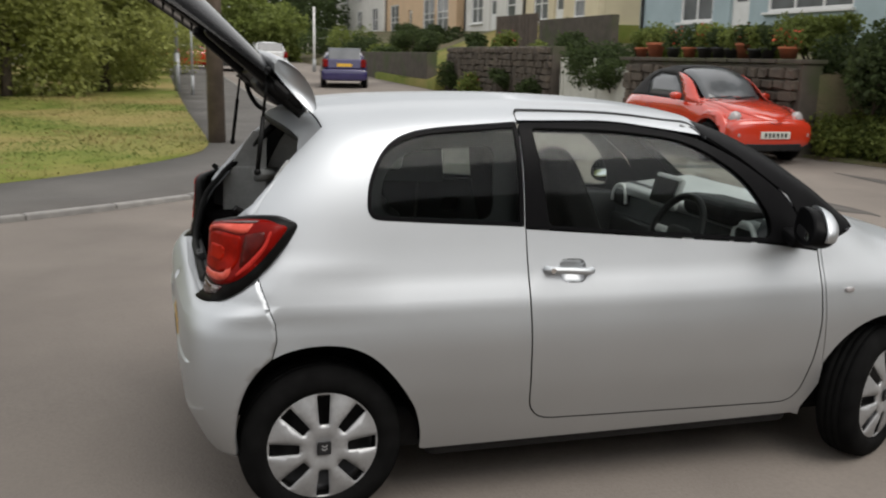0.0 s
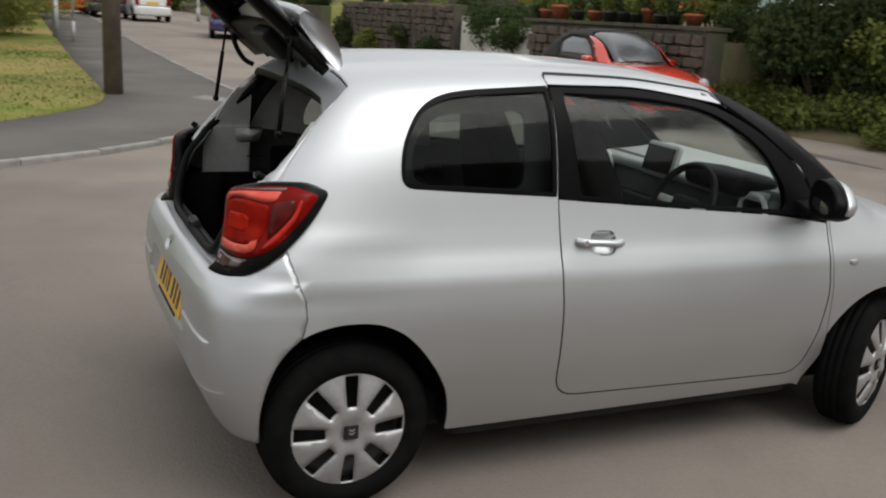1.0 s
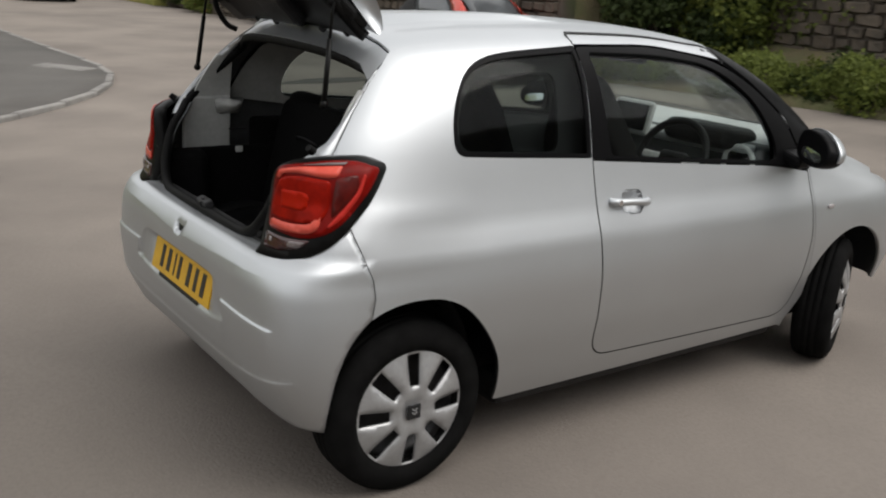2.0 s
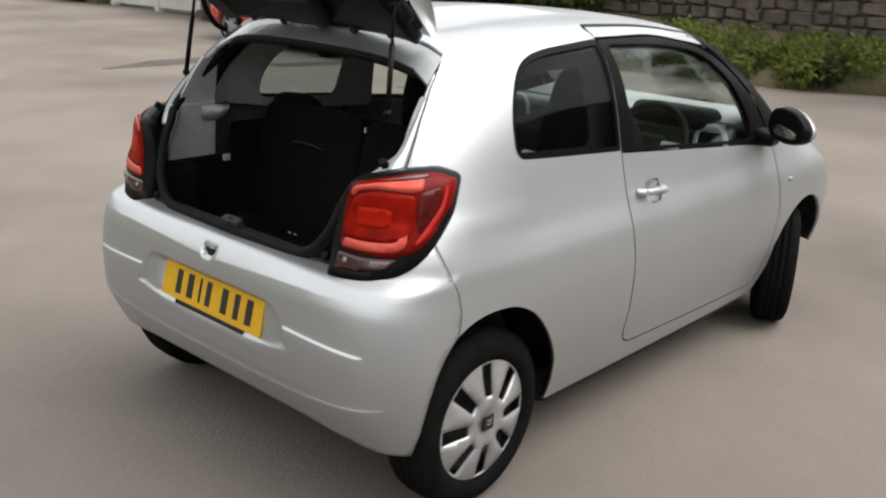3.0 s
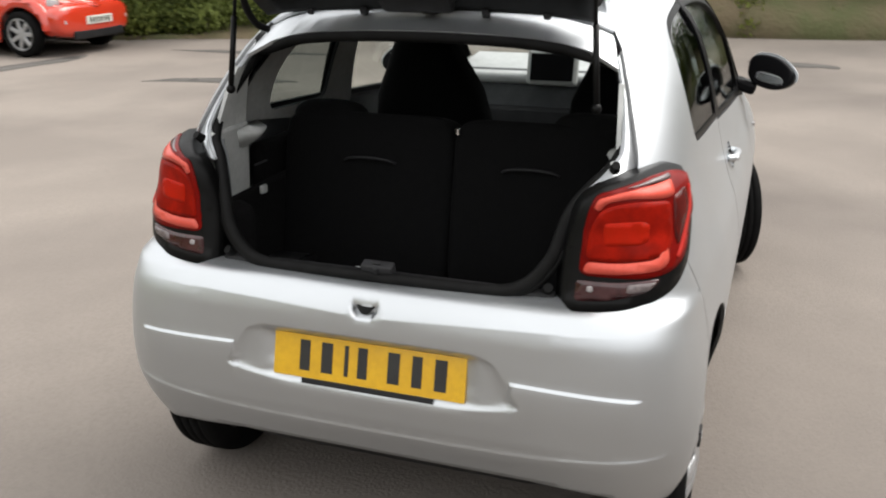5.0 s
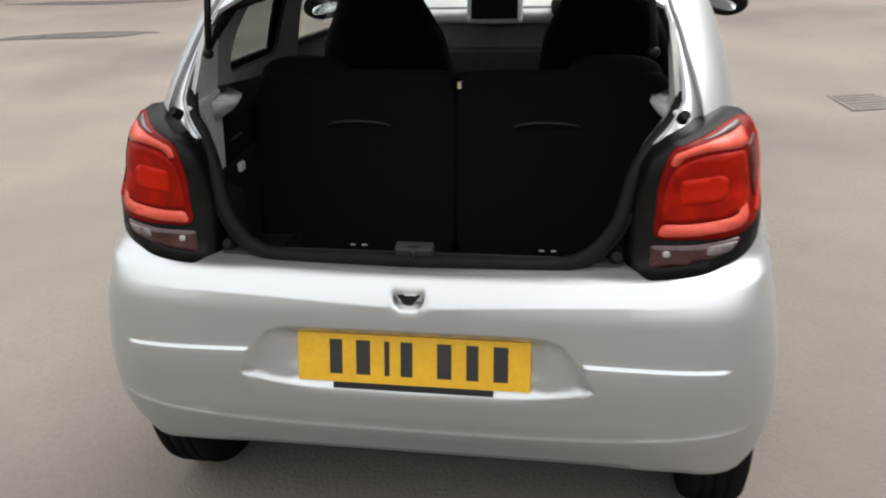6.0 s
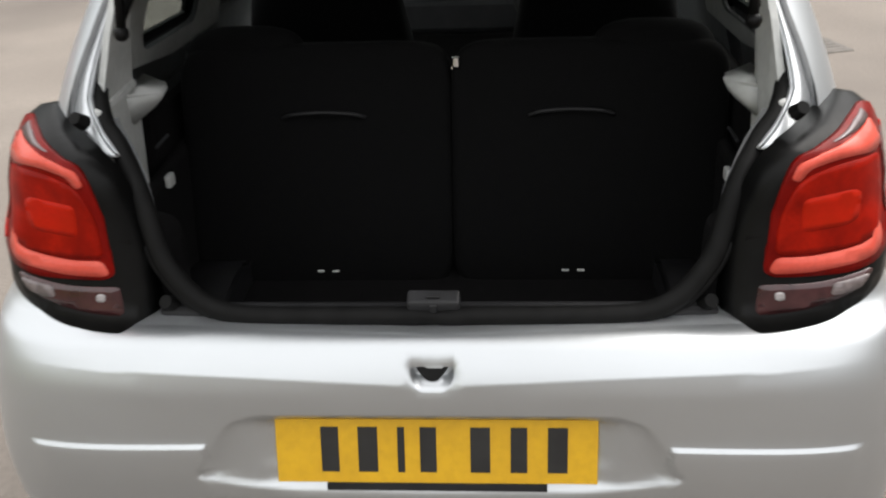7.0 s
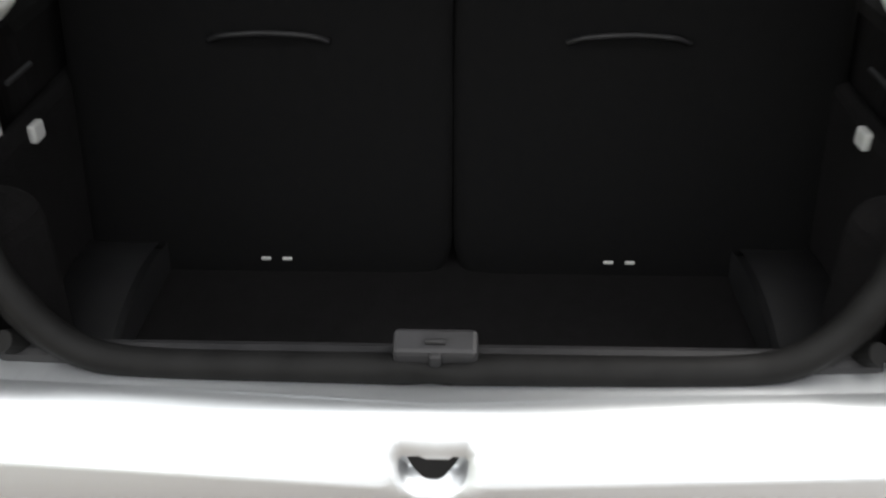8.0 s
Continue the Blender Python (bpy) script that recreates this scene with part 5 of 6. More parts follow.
# ---- plants ----
def leaves(rng, blobs, count, size, flat=.5):
    """Vertices and faces of many small folded leaves, on the outside of some lumps."""
    weight = np.array([(b[3] * b[4] + b[4] * b[5] + b[3] * b[5]) for b in blobs])
    pick = rng.choice(len(blobs), count, p=weight / weight.sum())
    b = np.array(blobs)[pick]
    d = rng.normal(size=(count, 3))
    d /= np.linalg.norm(d, axis=1)[:, None]
    lumpy = 1 + .22 * np.sin(d[:, 0] * 7 + b[:, 0] * 3) * np.sin(d[:, 1] * 6 + b[:, 1]) + .12 * np.sin(d[:, 2] * 15 + b[:, 2] * 5)
    r = (1 - np.abs(rng.normal(0, .17, count))) * lumpy
    c = b[:, :3] + d * r[:, None] * b[:, 3:6]
    a = rng.normal(size=(count, 3)) + np.array([0, 0, -.3])
    a /= np.linalg.norm(a, axis=1)[:, None]
    n = d * .8 + rng.normal(size=(count, 3)) * .8
    w = np.cross(n, a)
    w /= np.maximum(np.linalg.norm(w, axis=1), 1e-6)[:, None]
    s = size * rng.uniform(.6, 1.35, count)[:, None]
    v = np.concatenate([c, c + a * s * .5 + w * s * .33, c + a * s, c + a * s * .5 - w * s * .33], 1).reshape(-1, 3)
    i = np.arange(count)[:, None] * 4
    return v, np.concatenate([i, i + 1, i + 2, i + 3], 1)


def plant(name, label, category, at, blobs, count, size, mat, seed, trunk=None, group="", flowers=0):
    """A tree or bush: stems, and a crown of small leaves on several lumps given round its foot."""
    rng = np.random.default_rng(seed)
    t = thing(name, label, category, group, at=at)
    if trunk:
        height, radius = trunk
        bm = bmesh.new()
        rod(bm, (0, 0, -.2), (radius * .4, 0, height * .6), radius, radius * .7, 10)
        rod(bm, (radius * .4, 0, height * .55), (0, radius, height), radius * .7, radius * .45, 9)
        for b in blobs[:6]:
            rod(bm, (radius * .3, 0, height * .7), (b[0] * .8, b[1] * .8, b[2]), radius * .38, radius * .10, 7)
        part("trunk", bm, BARK, t, "rough brown trunk with limbs", smooth=True)
    else:
        bm = bmesh.new()
        for b in blobs[:8]:
            rod(bm, (b[0] * .4, b[1] * .4, -.1), (b[0], b[1], b[2]), .03, .012, 6)
        part("stems", bm, BARK, t, smooth=True)
    v, f = leaves(rng, blobs, count, size)
    crown = solid("crown", v, f, mat, t, smooth=False)
    if flowers:
        v, f = leaves(rng, [(b[0], b[1], b[2], b[3] * 1.05, b[4] * 1.05, b[5] * 1.05) for b in blobs], flowers, size * .8)
        solid("blossom", v, f, FLOWER, t, smooth=False)
    return t


def cluster(rng, count, spread, radius, low, high):
    return [(*(rng.uniform(-1, 1, 2) * spread), rng.uniform(low, high), *(radius * rng.uniform(.7, 1.25, 3) * np.array([1, 1, .85]))) for _ in range(count)]


def rise_at(x, y):
    return float(rise(x, y))


rng = np.random.default_rng(4)
# trees and thicket behind the grass
for k, (x, y, h, w) in enumerate([(-1.9, 24, 5.5, 1.9), (-4.2, 21.5, 5.0, 2.0), (-6.6, 19.5, 5.4, 2.1), (-9.4, 17.5, 5.8, 2.3), (-12.5, 16, 6, 2.4), (-2.6, 31, 7.5, 2.6), (-7, 28, 8, 3), (-13, 24, 9, 3.4), (-16, 13, 6, 2.6), (-1.7, 38, 7, 2.4), (-19.5, 9, 7, 2.8)]):
    blobs = cluster(rng, 15, np.array([w * .85, w * .7]), w * .6, h * .08, h * .8)
    plant("hedgerow_tree", "dense green hedgerow tree behind the grass verge", "tree", (x - .2, y + 1.5, rise_at(x, y + 1.5)), blobs, 26000, .135, LEAF_PALE, 20 + k, (h * .6, .16), "hedgerow trees")
for k, (x, y, h, w) in enumerate([(2.5, 72, 9, 4), (9, 80, 11, 5), (-5, 60, 10, 4), (16, 92, 10, 5), (6, 62, 5, 2.5)]):
    blobs = cluster(rng, 12, np.array([w * .8, w * .8]), w * .55, h * .2, h * .85)
    plant("distant_tree", "full green tree at the end of the street", "tree", (x, y, rise_at(x, y)), blobs, 9000, .34, LEAF_DARK if k % 2 else LEAF, 50 + k, (h * .6, .25), "street end trees")

# tufts on the verge
tufts = 60000
gx_, gy_ = rng.uniform(-12, .3, tufts), rng.uniform(5.5, 24, tufts)
ok = inside(np.stack([gx_, gy_], -1), np.array([tuple(p) for p in GRASS_LINE] + [(-30, 48), (-30, 5)]))
gx_, gy_ = gx_[ok], gy_[ok]
gz_ = rise(gx_, gy_) + .07 + .05 * np.sin(gx_ * 1.3) * np.sin(gy_ * .9)
root = np.stack([gx_, gy_, gz_ - .01], -1)
lean = np.stack([rng.normal(0, .035, len(gx_)), rng.normal(0, .035, len(gx_)), rng.uniform(.015, .055, len(gx_))], -1)
wide = np.stack([rng.normal(0, .009, len(gx_)), rng.normal(0, .009, len(gx_)), 0 * gx_], -1)
v = np.concatenate([root - wide, root + wide, root + lean], 1).reshape(-1, 3)
tagged(solid("grass_tufts", v, np.arange(len(v)).reshape(-1, 3), LAWN, smooth=False), "green and straw-coloured grass tufts on the verge", "grass", kind="stuff")

# ---- poles ----
pole = thing("telegraph_pole", "weathered brown wooden telegraph pole beside the pavement", "pole", at=(.36, 12.1, rise_at(.36, 12.1)))
bm = bmesh.new()
rod(bm, (0, 0, -.3), (-.05, .02, 8.2), .145, .10, 20)
part("shaft", bm, POLEWOOD, pole, smooth=True)
bm = bmesh.new()
block(bm, (.03, .10, .16), (0, -.135, 1.9), bevel=.005)
part("tag_plate", bm, GALV, pole)
for x, y, h, r in ((-.05, 26, 6.0, .06), (.35, 24.5, 3.0, .035), (6.9, 44, 3.2, .06)):
    post = thing("lamp_post" if h > 5 else "sign_post", "slim grey steel post at the road's edge", "post", "street posts", at=(x, y, rise_at(x, y)))
    bm = bmesh.new()
    rod(bm, (0, 0, -.2), (0, 0, h), r, r * .75, 12)
    part("shaft", bm, UPVC if h < 4 and x > 1 else GALV, post, smooth=True)
    bm = bmesh.new()
    rod(bm, (0, 0, -.05), (0, 0, h * .2), r * 1.5, r * 1.4, 12)
    part("base_sleeve", bm, GALV, post, smooth=True)

# ---- gardens, walls and houses up the east side ----
apron("garden_terrace", [(9.75, 9.2), (9.8, 15.3), (12.0, 15.4), (12.0, 19.4), (9.8, 19.5), (9.6, 28), (28, 28), (28, 6), (13.2, 6.0), (13.0, 8.5)], lambda x, y: 1.40 + .10 * np.clip(x - 10, 0, 6) - rise(x, y) * .5, SOIL, "raised garden soil behind the walls", "garden", depth=1.8)
apron("grass_bank", [(8.7, 28.05), (8.5, 37), (28, 37), (28, 28.05)], lambda x, y: .25 + .36 * np.clip(x - 8.6, 0, 6), GRASS, "steep green grass bank beside the street", "grass", depth=1.5)
apron("upper_gardens", [(8.9, 37.05), (8.5, 66), (40, 66), (40, 37.05)], lambda x, y: .15 + .34 * np.clip(x - 8.6, 0, 6), SOIL, "rough planted gardens up the street", "garden", depth=1.5)


def stone_shape(rng, w, h, d):
    """A rough stone block with chipped corners."""
    bm = bmesh.new()
    bmesh.ops.create_cube(bm, size=1)
    bmesh.ops.bevel(bm, geom=bm.edges[:], offset=.13, segments=1, affect="EDGES")
    for v in bm.verts:
        v.co = Vector((v.co.x * d, v.co.y * w, v.co.z * h)) + Vector(rng.uniform(-.015, .015, 3))
    me = bpy.data.meshes.new("stone")
    bm.to_mesh(me)
    bm.free()
    me.materials.append(STONE)
    return me


STONES = [stone_shape(rng, w, h, .16) for w, h in ((.42, .16), (.30, .14), (.24, .17), (.36, .20), (.20, .13))]


def stone_wall(name, label, a, b, low, top, thick=.4, pieces=True):
    """A rubble wall from a to b, whose stones stand proud on the street side."""
    a, b = Vector((*a, 0)), Vector((*b, 0))
    way, length = (b - a).normalized(), (b - a).length
    turn = math.degrees(math.atan2(way.y, way.x)) - 90
    m = pose(a.x, a.y, 0, 0, 0, turn)
    bm = bmesh.new()
    block(bm, (thick, length, top - low), (thick / 2, length / 2, (top + low) / 2), bevel=.02)
    w = part(name, bm, MORTAR, None, label)
    w.matrix_basis = m
    tagged(w, label, "wall", kind="structure")
    if pieces:
        z = low + .08
        while z < top - .02:
            y = rng.uniform(0, .2)
            while y < length - .1:
                me = STONES[rng.integers(len(STONES))]
                width = me.vertices and max(v.co.y for v in me.vertices) * 2
                s = new("stone", me)
                s.parent = w
                s.matrix_basis = pose(-.015 + rng.uniform(-.02, .02), y + width / 2, z, rng.uniform(-3, 3), 0, rng.uniform(-3, 3))
                y += width + .03
            z += .185
    return w


stone_wall("wall_1", "dark rubble stone garden wall behind the red car", (9.42, 9.2), (9.45, 15.2), -.1, 1.62)
stone_wall("wall_2", "dark stone wall along the street", (9.50, 19.6), (9.15, 27.9), -.1, 1.95)
stone_wall("wall_4", "dark rubble wall below the gardens up the street", (8.78, 29.5), (8.45, 50), -.1, 1.75, pieces=False)
stone_wall("wall_3", "mossy rubble retaining wall on the bank", (12.6, 1.2), (12.1, 7.6), .15, 2.0)
for y0, y1, z in ((9.15, 15.25, 1.64),):
    bm = bmesh.new()
    y = y0
    while y < y1 - .3:
        block(bm, (.5, .68, .07), (9.62, y + .35, z + .02), (0, 0, rng.uniform(-1, 1)), bevel=.012)
        y += .71
    cap = part("wall_coping", bm, MORTAR, None)
    tagged(cap, "flat stone coping on the garden wall", "coping", kind="structure")

# brick terrace wall and timber fence above
brick_me = bpy.data.meshes.new("brick")
bm = bmesh.new()
block(bm, (.10, .215, .065), bevel=.006, segments=1)
bm.to_mesh(brick_me)
bm.free()
brick_me.materials.append(BRICK)
bm = bmesh.new()
block(bm, (.20, 5.4, 1.25), (11.75, 23.2, 2.25))
brick_wall = part("wall_5", bm, MORTAR)
tagged(brick_wall, "weathered red brick terrace wall above the street", "wall", kind="structure")
fence = thing("timber_fence", "dark brown close-boarded garden fence", "fence", at=(11.7, 26.2, 1.75))
for k in range(26):
    bm = bmesh.new()
    block(bm, (.02, .145, 1.35 + .02 * rng.uniform(-1, 1)), (rng.uniform(-.006, .006), k * .16, .7), (rng.uniform(-.6, .6), 0, 0), bevel=.004, segments=1)
    part("board", bm, TIMBER, fence)
for z in (.3, 1.15):
    bm = bmesh.new()
    block(bm, (.05, 4.2, .08), (.04, 2.0, z), bevel=.005)
    part("rail", bm, TIMBER, fence)

# white gate between two posts
gate = thing("garden_gate", "white painted boarded gates in the wall opening", "gate", at=(9.75, 15.45, rise_at(9.7, 17)))
for k in range(24):
    bm = bmesh.new()
    block(bm, (.03, .155, 1.12), (0, .10 + k * .162, .66), bevel=.006, segments=1)
    part("board", bm, GATEWHITE, gate)
for y in (.0, 1.95, 3.95):
    bm = bmesh.new()
    block(bm, (.16, .16, 1.45), (.02, y, .68), bevel=.012)
    part("post", bm, GATEWHITE, gate)

# pots and plants on the garden wall
POTS = [(9.9, .17, .20, 0), (10.45, .13, .18, 1), (10.78, .13, .17, 1), (11.15, .16, .27, 0), (11.55, .13, .18, 1), (11.95, .14, .20, 1), (12.4, .15, .2, 1), (12.9, .14, .2, 0), (14.3, .19, .30, 0), (13.6, .14, .2, 1), (14.9, .14, .2, 0)]
for k, (y, r, h, kind_of) in enumerate(POTS):
    pot = thing("plant_pot", ("terracotta plant pot" if kind_of == 0 else "dark plastic plant pot") + " with a leafy plant on the garden wall", "plant pot", "pots on the wall", at=(9.6 + rng.uniform(-.05, .05), y, 1.70))
    prof = [(.001, .012), (r * .68, .012), (r * .72, 0.0), (r * .95, h * .8), (r * 1.08, h * .8), (r * 1.08, h), (r * .96, h), (r * .9, h * .82), (.001, h * .82)]
    v, f = lathe(prof, 24)
    v = [(x, z, y2) for x, y2, z in v]
    solid("pot", v, f, CLAY if kind_of == 0 else DARKPOT, pot, "terracotta pot" if kind_of == 0 else "dark pot")
    blobs = [(rng.uniform(-.1, .1), rng.uniform(-.12, .12), h + rng.uniform(.08, .28), r * 1.2, r * 1.3, .16) for _ in range(4)]
    v, f = leaves(rng, blobs, 420, .075)
    solid("plant", v, f, LEAF_DARK if k % 2 else LEAF, pot, smooth=False, kind="stuff")
    if k % 3 == 0:
        v, f = leaves(rng, blobs, 50, .06)
        solid("flowers", v, f, FLOWER, pot, smooth=False, kind="stuff")
SHRUBS = [(9.25, 20.4, .6, .45, 2600, 1), (9.2, 22.6, .9, .4, 2200, 1), (9.05, 25.0, .5, .5, 2600, 0), (9.0, 27.2, .8, .5, 2600, 1), (9.9, 16.6, 1.1, .75, 5500, 1), (10.0, 18.2, 1.0, .8, 5500, 1), (10.6, 15.6, 1.75, .5, 3500, 0), (10.7, 14.0, 1.75, .55, 4500, 0), (10.8, 12.4, 1.75, .5, 4500, 2), (11.0, 10.8, 1.8, .6, 5000, 0), (11.6, 13.4, 1.75, .5, 4000, 2),
          (12.6, 16.4, 1.85, .55, 4000, 0), (11.9, 18.6, 1.85, .5, 4000, 1), (9.7, 26.5, 2.0, .4, 2500, 1), (9.9, 24.3, 2.0, .45, 2500, 0), (9.5, 31.5, 1.8, .6, 3000, 1), (9.4, 34.5, 1.8, .7, 3500, 1), (10.3, 20.3, 1.6, .6, 3500, 1), (10.4, 22.4, 1.5, .5, 3000, 0), (13.2, 20.4, 1.9, .5, 3500, 0), (12.4, 24.8, 2.3, .5, 2500, 1)]
for k, (x, y, z, r, count, tone) in enumerate(SHRUBS):
    blobs = cluster(rng, 7, np.array([r * .6, r * .8]), r * .55, r * .2, r * 1.15)
    plant("garden_shrub", "leafy green garden shrub above the wall", "shrub", (x, y, z - .15), blobs, count, .085, (LEAF, LEAF_DARK, LEAF_YELLOW)[tone], 80 + k, None, "garden shrubs", 60 if k % 4 == 2 else 0)
for k, (x, y, z, r, tone) in enumerate([(9.9, 39, .9, .9, 1), (10.2, 42, 1.0, 1.0, 0), (10.6, 45, 1.0, 1.1, 1), (10.1, 49, 1.2, 1.1, 1), (10.6, 54, 1.3, 1.3, 0), (12.8, 41, 1.9, .9, 1), (13.0, 47.5, 2.2, .9, 1), (9.6, 58, 1.2, 1.4, 1)]):
    blobs = cluster(rng, 7, np.array([r * .6, r * .9]), r * .55, r * .2, r * 1.1)
    plant("street_shrub", "dark clipped shrub in a garden up the street", "shrub", (x, y, z - .1), blobs, 3200, .14, (LEAF, LEAF_DARK)[tone], 120 + k, None, "street shrubs")

# overgrown bank on the east side of the junction
VERGE = bend([(9.55, 9.3), (10.0, 8.2), (10.5, 6.4), (10.9, 5.0), (11.1, 3.6), (11.7, 2.3), (12.2, 1.0), (12.1, -1.2), (12.4, -4), (13.2, -9)], 5)
apron("bank", [tuple(p) for p in VERGE] + [(40, -9), (40, 9.3)], lambda x, y: .05 + .55 * np.clip(x - 11.2 + .12 * (y - 3), 0, 3) ** .9, SOIL, "overgrown earth bank at the road's edge", "bank", step=.7, depth=.6)
for k in range(60):
    t = k / 59
    i = min(int(t * (len(VERGE) - 1)), len(VERGE) - 1)
    x, y = VERGE[i][0] + rng.uniform(.25, 1.0), VERGE[i][1] + rng.uniform(-.3, .3)
    r = rng.uniform(.32, .6)
    blobs = cluster(rng, 6, np.array([r * .7, r * .9]), r * .55, r * .15, r * .9)
    plant("bramble_bush", "leafy bramble bush on the bank", "bush", (x, y, rise_at(x, y) + .04), blobs, 2600, .075, (LEAF, LEAF_YELLOW, LEAF_DARK, LEAF)[k % 4], 200 + k, None, "bank bushes")
for k, (x, y, z, r, tone) in enumerate([(10.6, 9.0, .7, .9, 1), (11.0, 8.0, .8, .9, 1), (12.2, 8.4, .9, 1.1, 1), (12.4, 6.8, 1.0, 1.0, 0), (13.4, 5.2, 1.7, 1.1, 0), (13.2, 2.2, 1.8, 1.0, 1), (13.3, .2, .8, 1.1, 0), (13.4, -1.6, .8, 1.2, 1), (13.8, -3.6, .9, 1.2, 0), (14.4, -5.8, 1.0, 1.3, 1), (14.6, 3.6, 2.2, 1.2, 1), (11.7, 7.6, .6, .8, 2), (15, -8, 1, 1.4, 0)]):
    blobs = cluster(rng, 9, np.array([r * .7, r * .9]), r * .6, r * .2, r * 1.3)
    plant("bank_thicket", "dense green thicket on the bank", "bush", (x, y, z), blobs, 7500, .10, (LEAF, LEAF_DARK, LEAF_YELLOW)[tone], 300 + k, None, "bank thickets")
for k, (x, y, h, w) in enumerate([(11.2, 8.9, 5.5, 1.6), (13.8, 7.2, 6.5, 2.0), (15.5, 1.0, 7, 2.2), (16, -4.5, 7, 2.4)]):
    blobs = cluster(rng, 11, np.array([w * .7, w * .8]), w * .6, h * .42, h * .9)
    plant("bank_tree", "dark leafy tree on the bank", "tree", (x, y, 1.0), blobs, 14000, .13, LEAF_DARK, 340 + k, (h * .6, .15), "bank trees")


# ---- houses ----
def window(parent, y0, y1, z0, z1, bars=1, cross=1):
    """A white framed window in a west-facing wall, in the house's own axes."""
    win = new("window")
    win.parent = parent
    bm = bmesh.new()
    w, h, m = y1 - y0, z1 - z0, ((y0 + y1) / 2, (z0 + z1) / 2)
    for y in (y0 + .04, y1 - .04):
        block(bm, (.08, .08, h), (.06, y, m[1]), bevel=.008, segments=1)
    for z in (z0 + .04, z1 - .04):
        block(bm, (.078, w - .16, .08), (.06, m[0], z), bevel=.008, segments=1)
    for k in range(1, bars + 1):
        block(bm, (.07, .06, h - .16), (.062, y0 + w * k / (bars + 1), m[1]), bevel=.006, segments=1)
    for k in range(1, cross + 1):
        block(bm, (.066, w - .16, .05), (.064, m[0], z0 + h * (.25 + .5 * k / (cross + 1))), bevel=.006, segments=1)
    part("window_frame", bm, UPVC, win, "white window frame")
    bm = bmesh.new()
    block(bm, (.012, w - .1, h - .1), (.085, *m))
    part("glazing", bm, ROOM, win, "dark glass panes")
    bm = bmesh.new()
    block(bm, (.20, w + .16, .07), (-.03, m[0], z0 - .035), bevel=.01)
    part("sill", bm, UPVC, win, "white window sill")
    return win


def house(label, at, width, eaves, wall, openings, depth=8.0, door=None):
    h = thing("terraced_house", label, "house", "houses up the street", at=at)
    holes = [np.array([(a, c), (b, c), (b, d), (a, d)]) for a, b, c, d, *_ in openings] + ([np.array([(door, .02), (door + .95, .02), (door + .95, 2.1), (door, 2.1)])] if door is not None else [])
    uv, faces = sheet(np.array([(0, -1.0), (width, -1.0), (width, eaves), (0, eaves)]), holes, 1.5, edge=1.0)
    front = np.stack([0 * uv[:, 0], uv[:, 0], uv[:, 1]], -1)
    slab("front_wall", front, faces[:, ::-1], front + np.array([.28, 0, 0]), [wall], h, slots=(0, 0, 0)).data.polygons.foreach_set("use_smooth", [False] * (len(faces) * 2 + len(rim_edges(faces))))
    for y in (.14, width - .14):
        bm = bmesh.new()
        block(bm, (depth - .3, .278, eaves + 1), (depth / 2 + .14, y, eaves / 2 - .5))
        part("side_wall", bm, wall, h)
    bm = bmesh.new()
    block(bm, (.28, width, eaves + 1), (depth, width / 2, eaves / 2 - .5))
    part("rear_wall", bm, wall, h)
    rise_up = 2.6
    v = [(-.35, -.02, eaves - .1), (-.35, width + .02, eaves - .1), (depth / 2, width + .02, eaves + rise_up), (depth / 2, -.02, eaves + rise_up), (depth + .35, -.02, eaves - .1), (depth + .35, width + .02, eaves - .1)]
    v += [(x, y, z - .18) for x, y, z in v]
    solid("roof", v, [(0, 3, 2, 1), (3, 4, 5, 2), (6, 7, 8, 9), (9, 8, 11, 10), (0, 1, 7, 6), (4, 10, 11, 5), (0, 6, 9, 3), (3, 9, 10, 4), (1, 2, 8, 7), (2, 5, 11, 8)], SLATE, h, "grey slate roof", smooth=False)
    bm = bmesh.new()
    block(bm, (.7, .9, 1.6), (depth / 2, width - .6, eaves + rise_up + .3), bevel=.02)
    part("chimney", bm, BRICK, h, "brick chimney")
    bm = bmesh.new()
    rod(bm, (-.06, width - .25, -.8), (-.06, width - .25, eaves), .05)
    rod(bm, (-.36, .1, eaves - .1), (-.36, width - .1, eaves - .1), .06)
    part("drainpipe", bm, DARKPOT, h, "dark gutter and drainpipe", smooth=True)
    for a, b, c, d, bars, cross in openings:
        window(h, a, b, c, d, bars, cross)
    if door is not None:
        bm = bmesh.new()
        block(bm, (.06, .95, 2.08), (.12, door + .475, 1.06), bevel=.01)
        leaf = part("door", bm, UPVC, h, "white panelled front door")
        bm = bmesh.new()
        block(bm, (.02, .5, .6), (.085, door + .475, 1.6), bevel=.01)
        part("glazing", bm, ROOM, leaf)
    return h


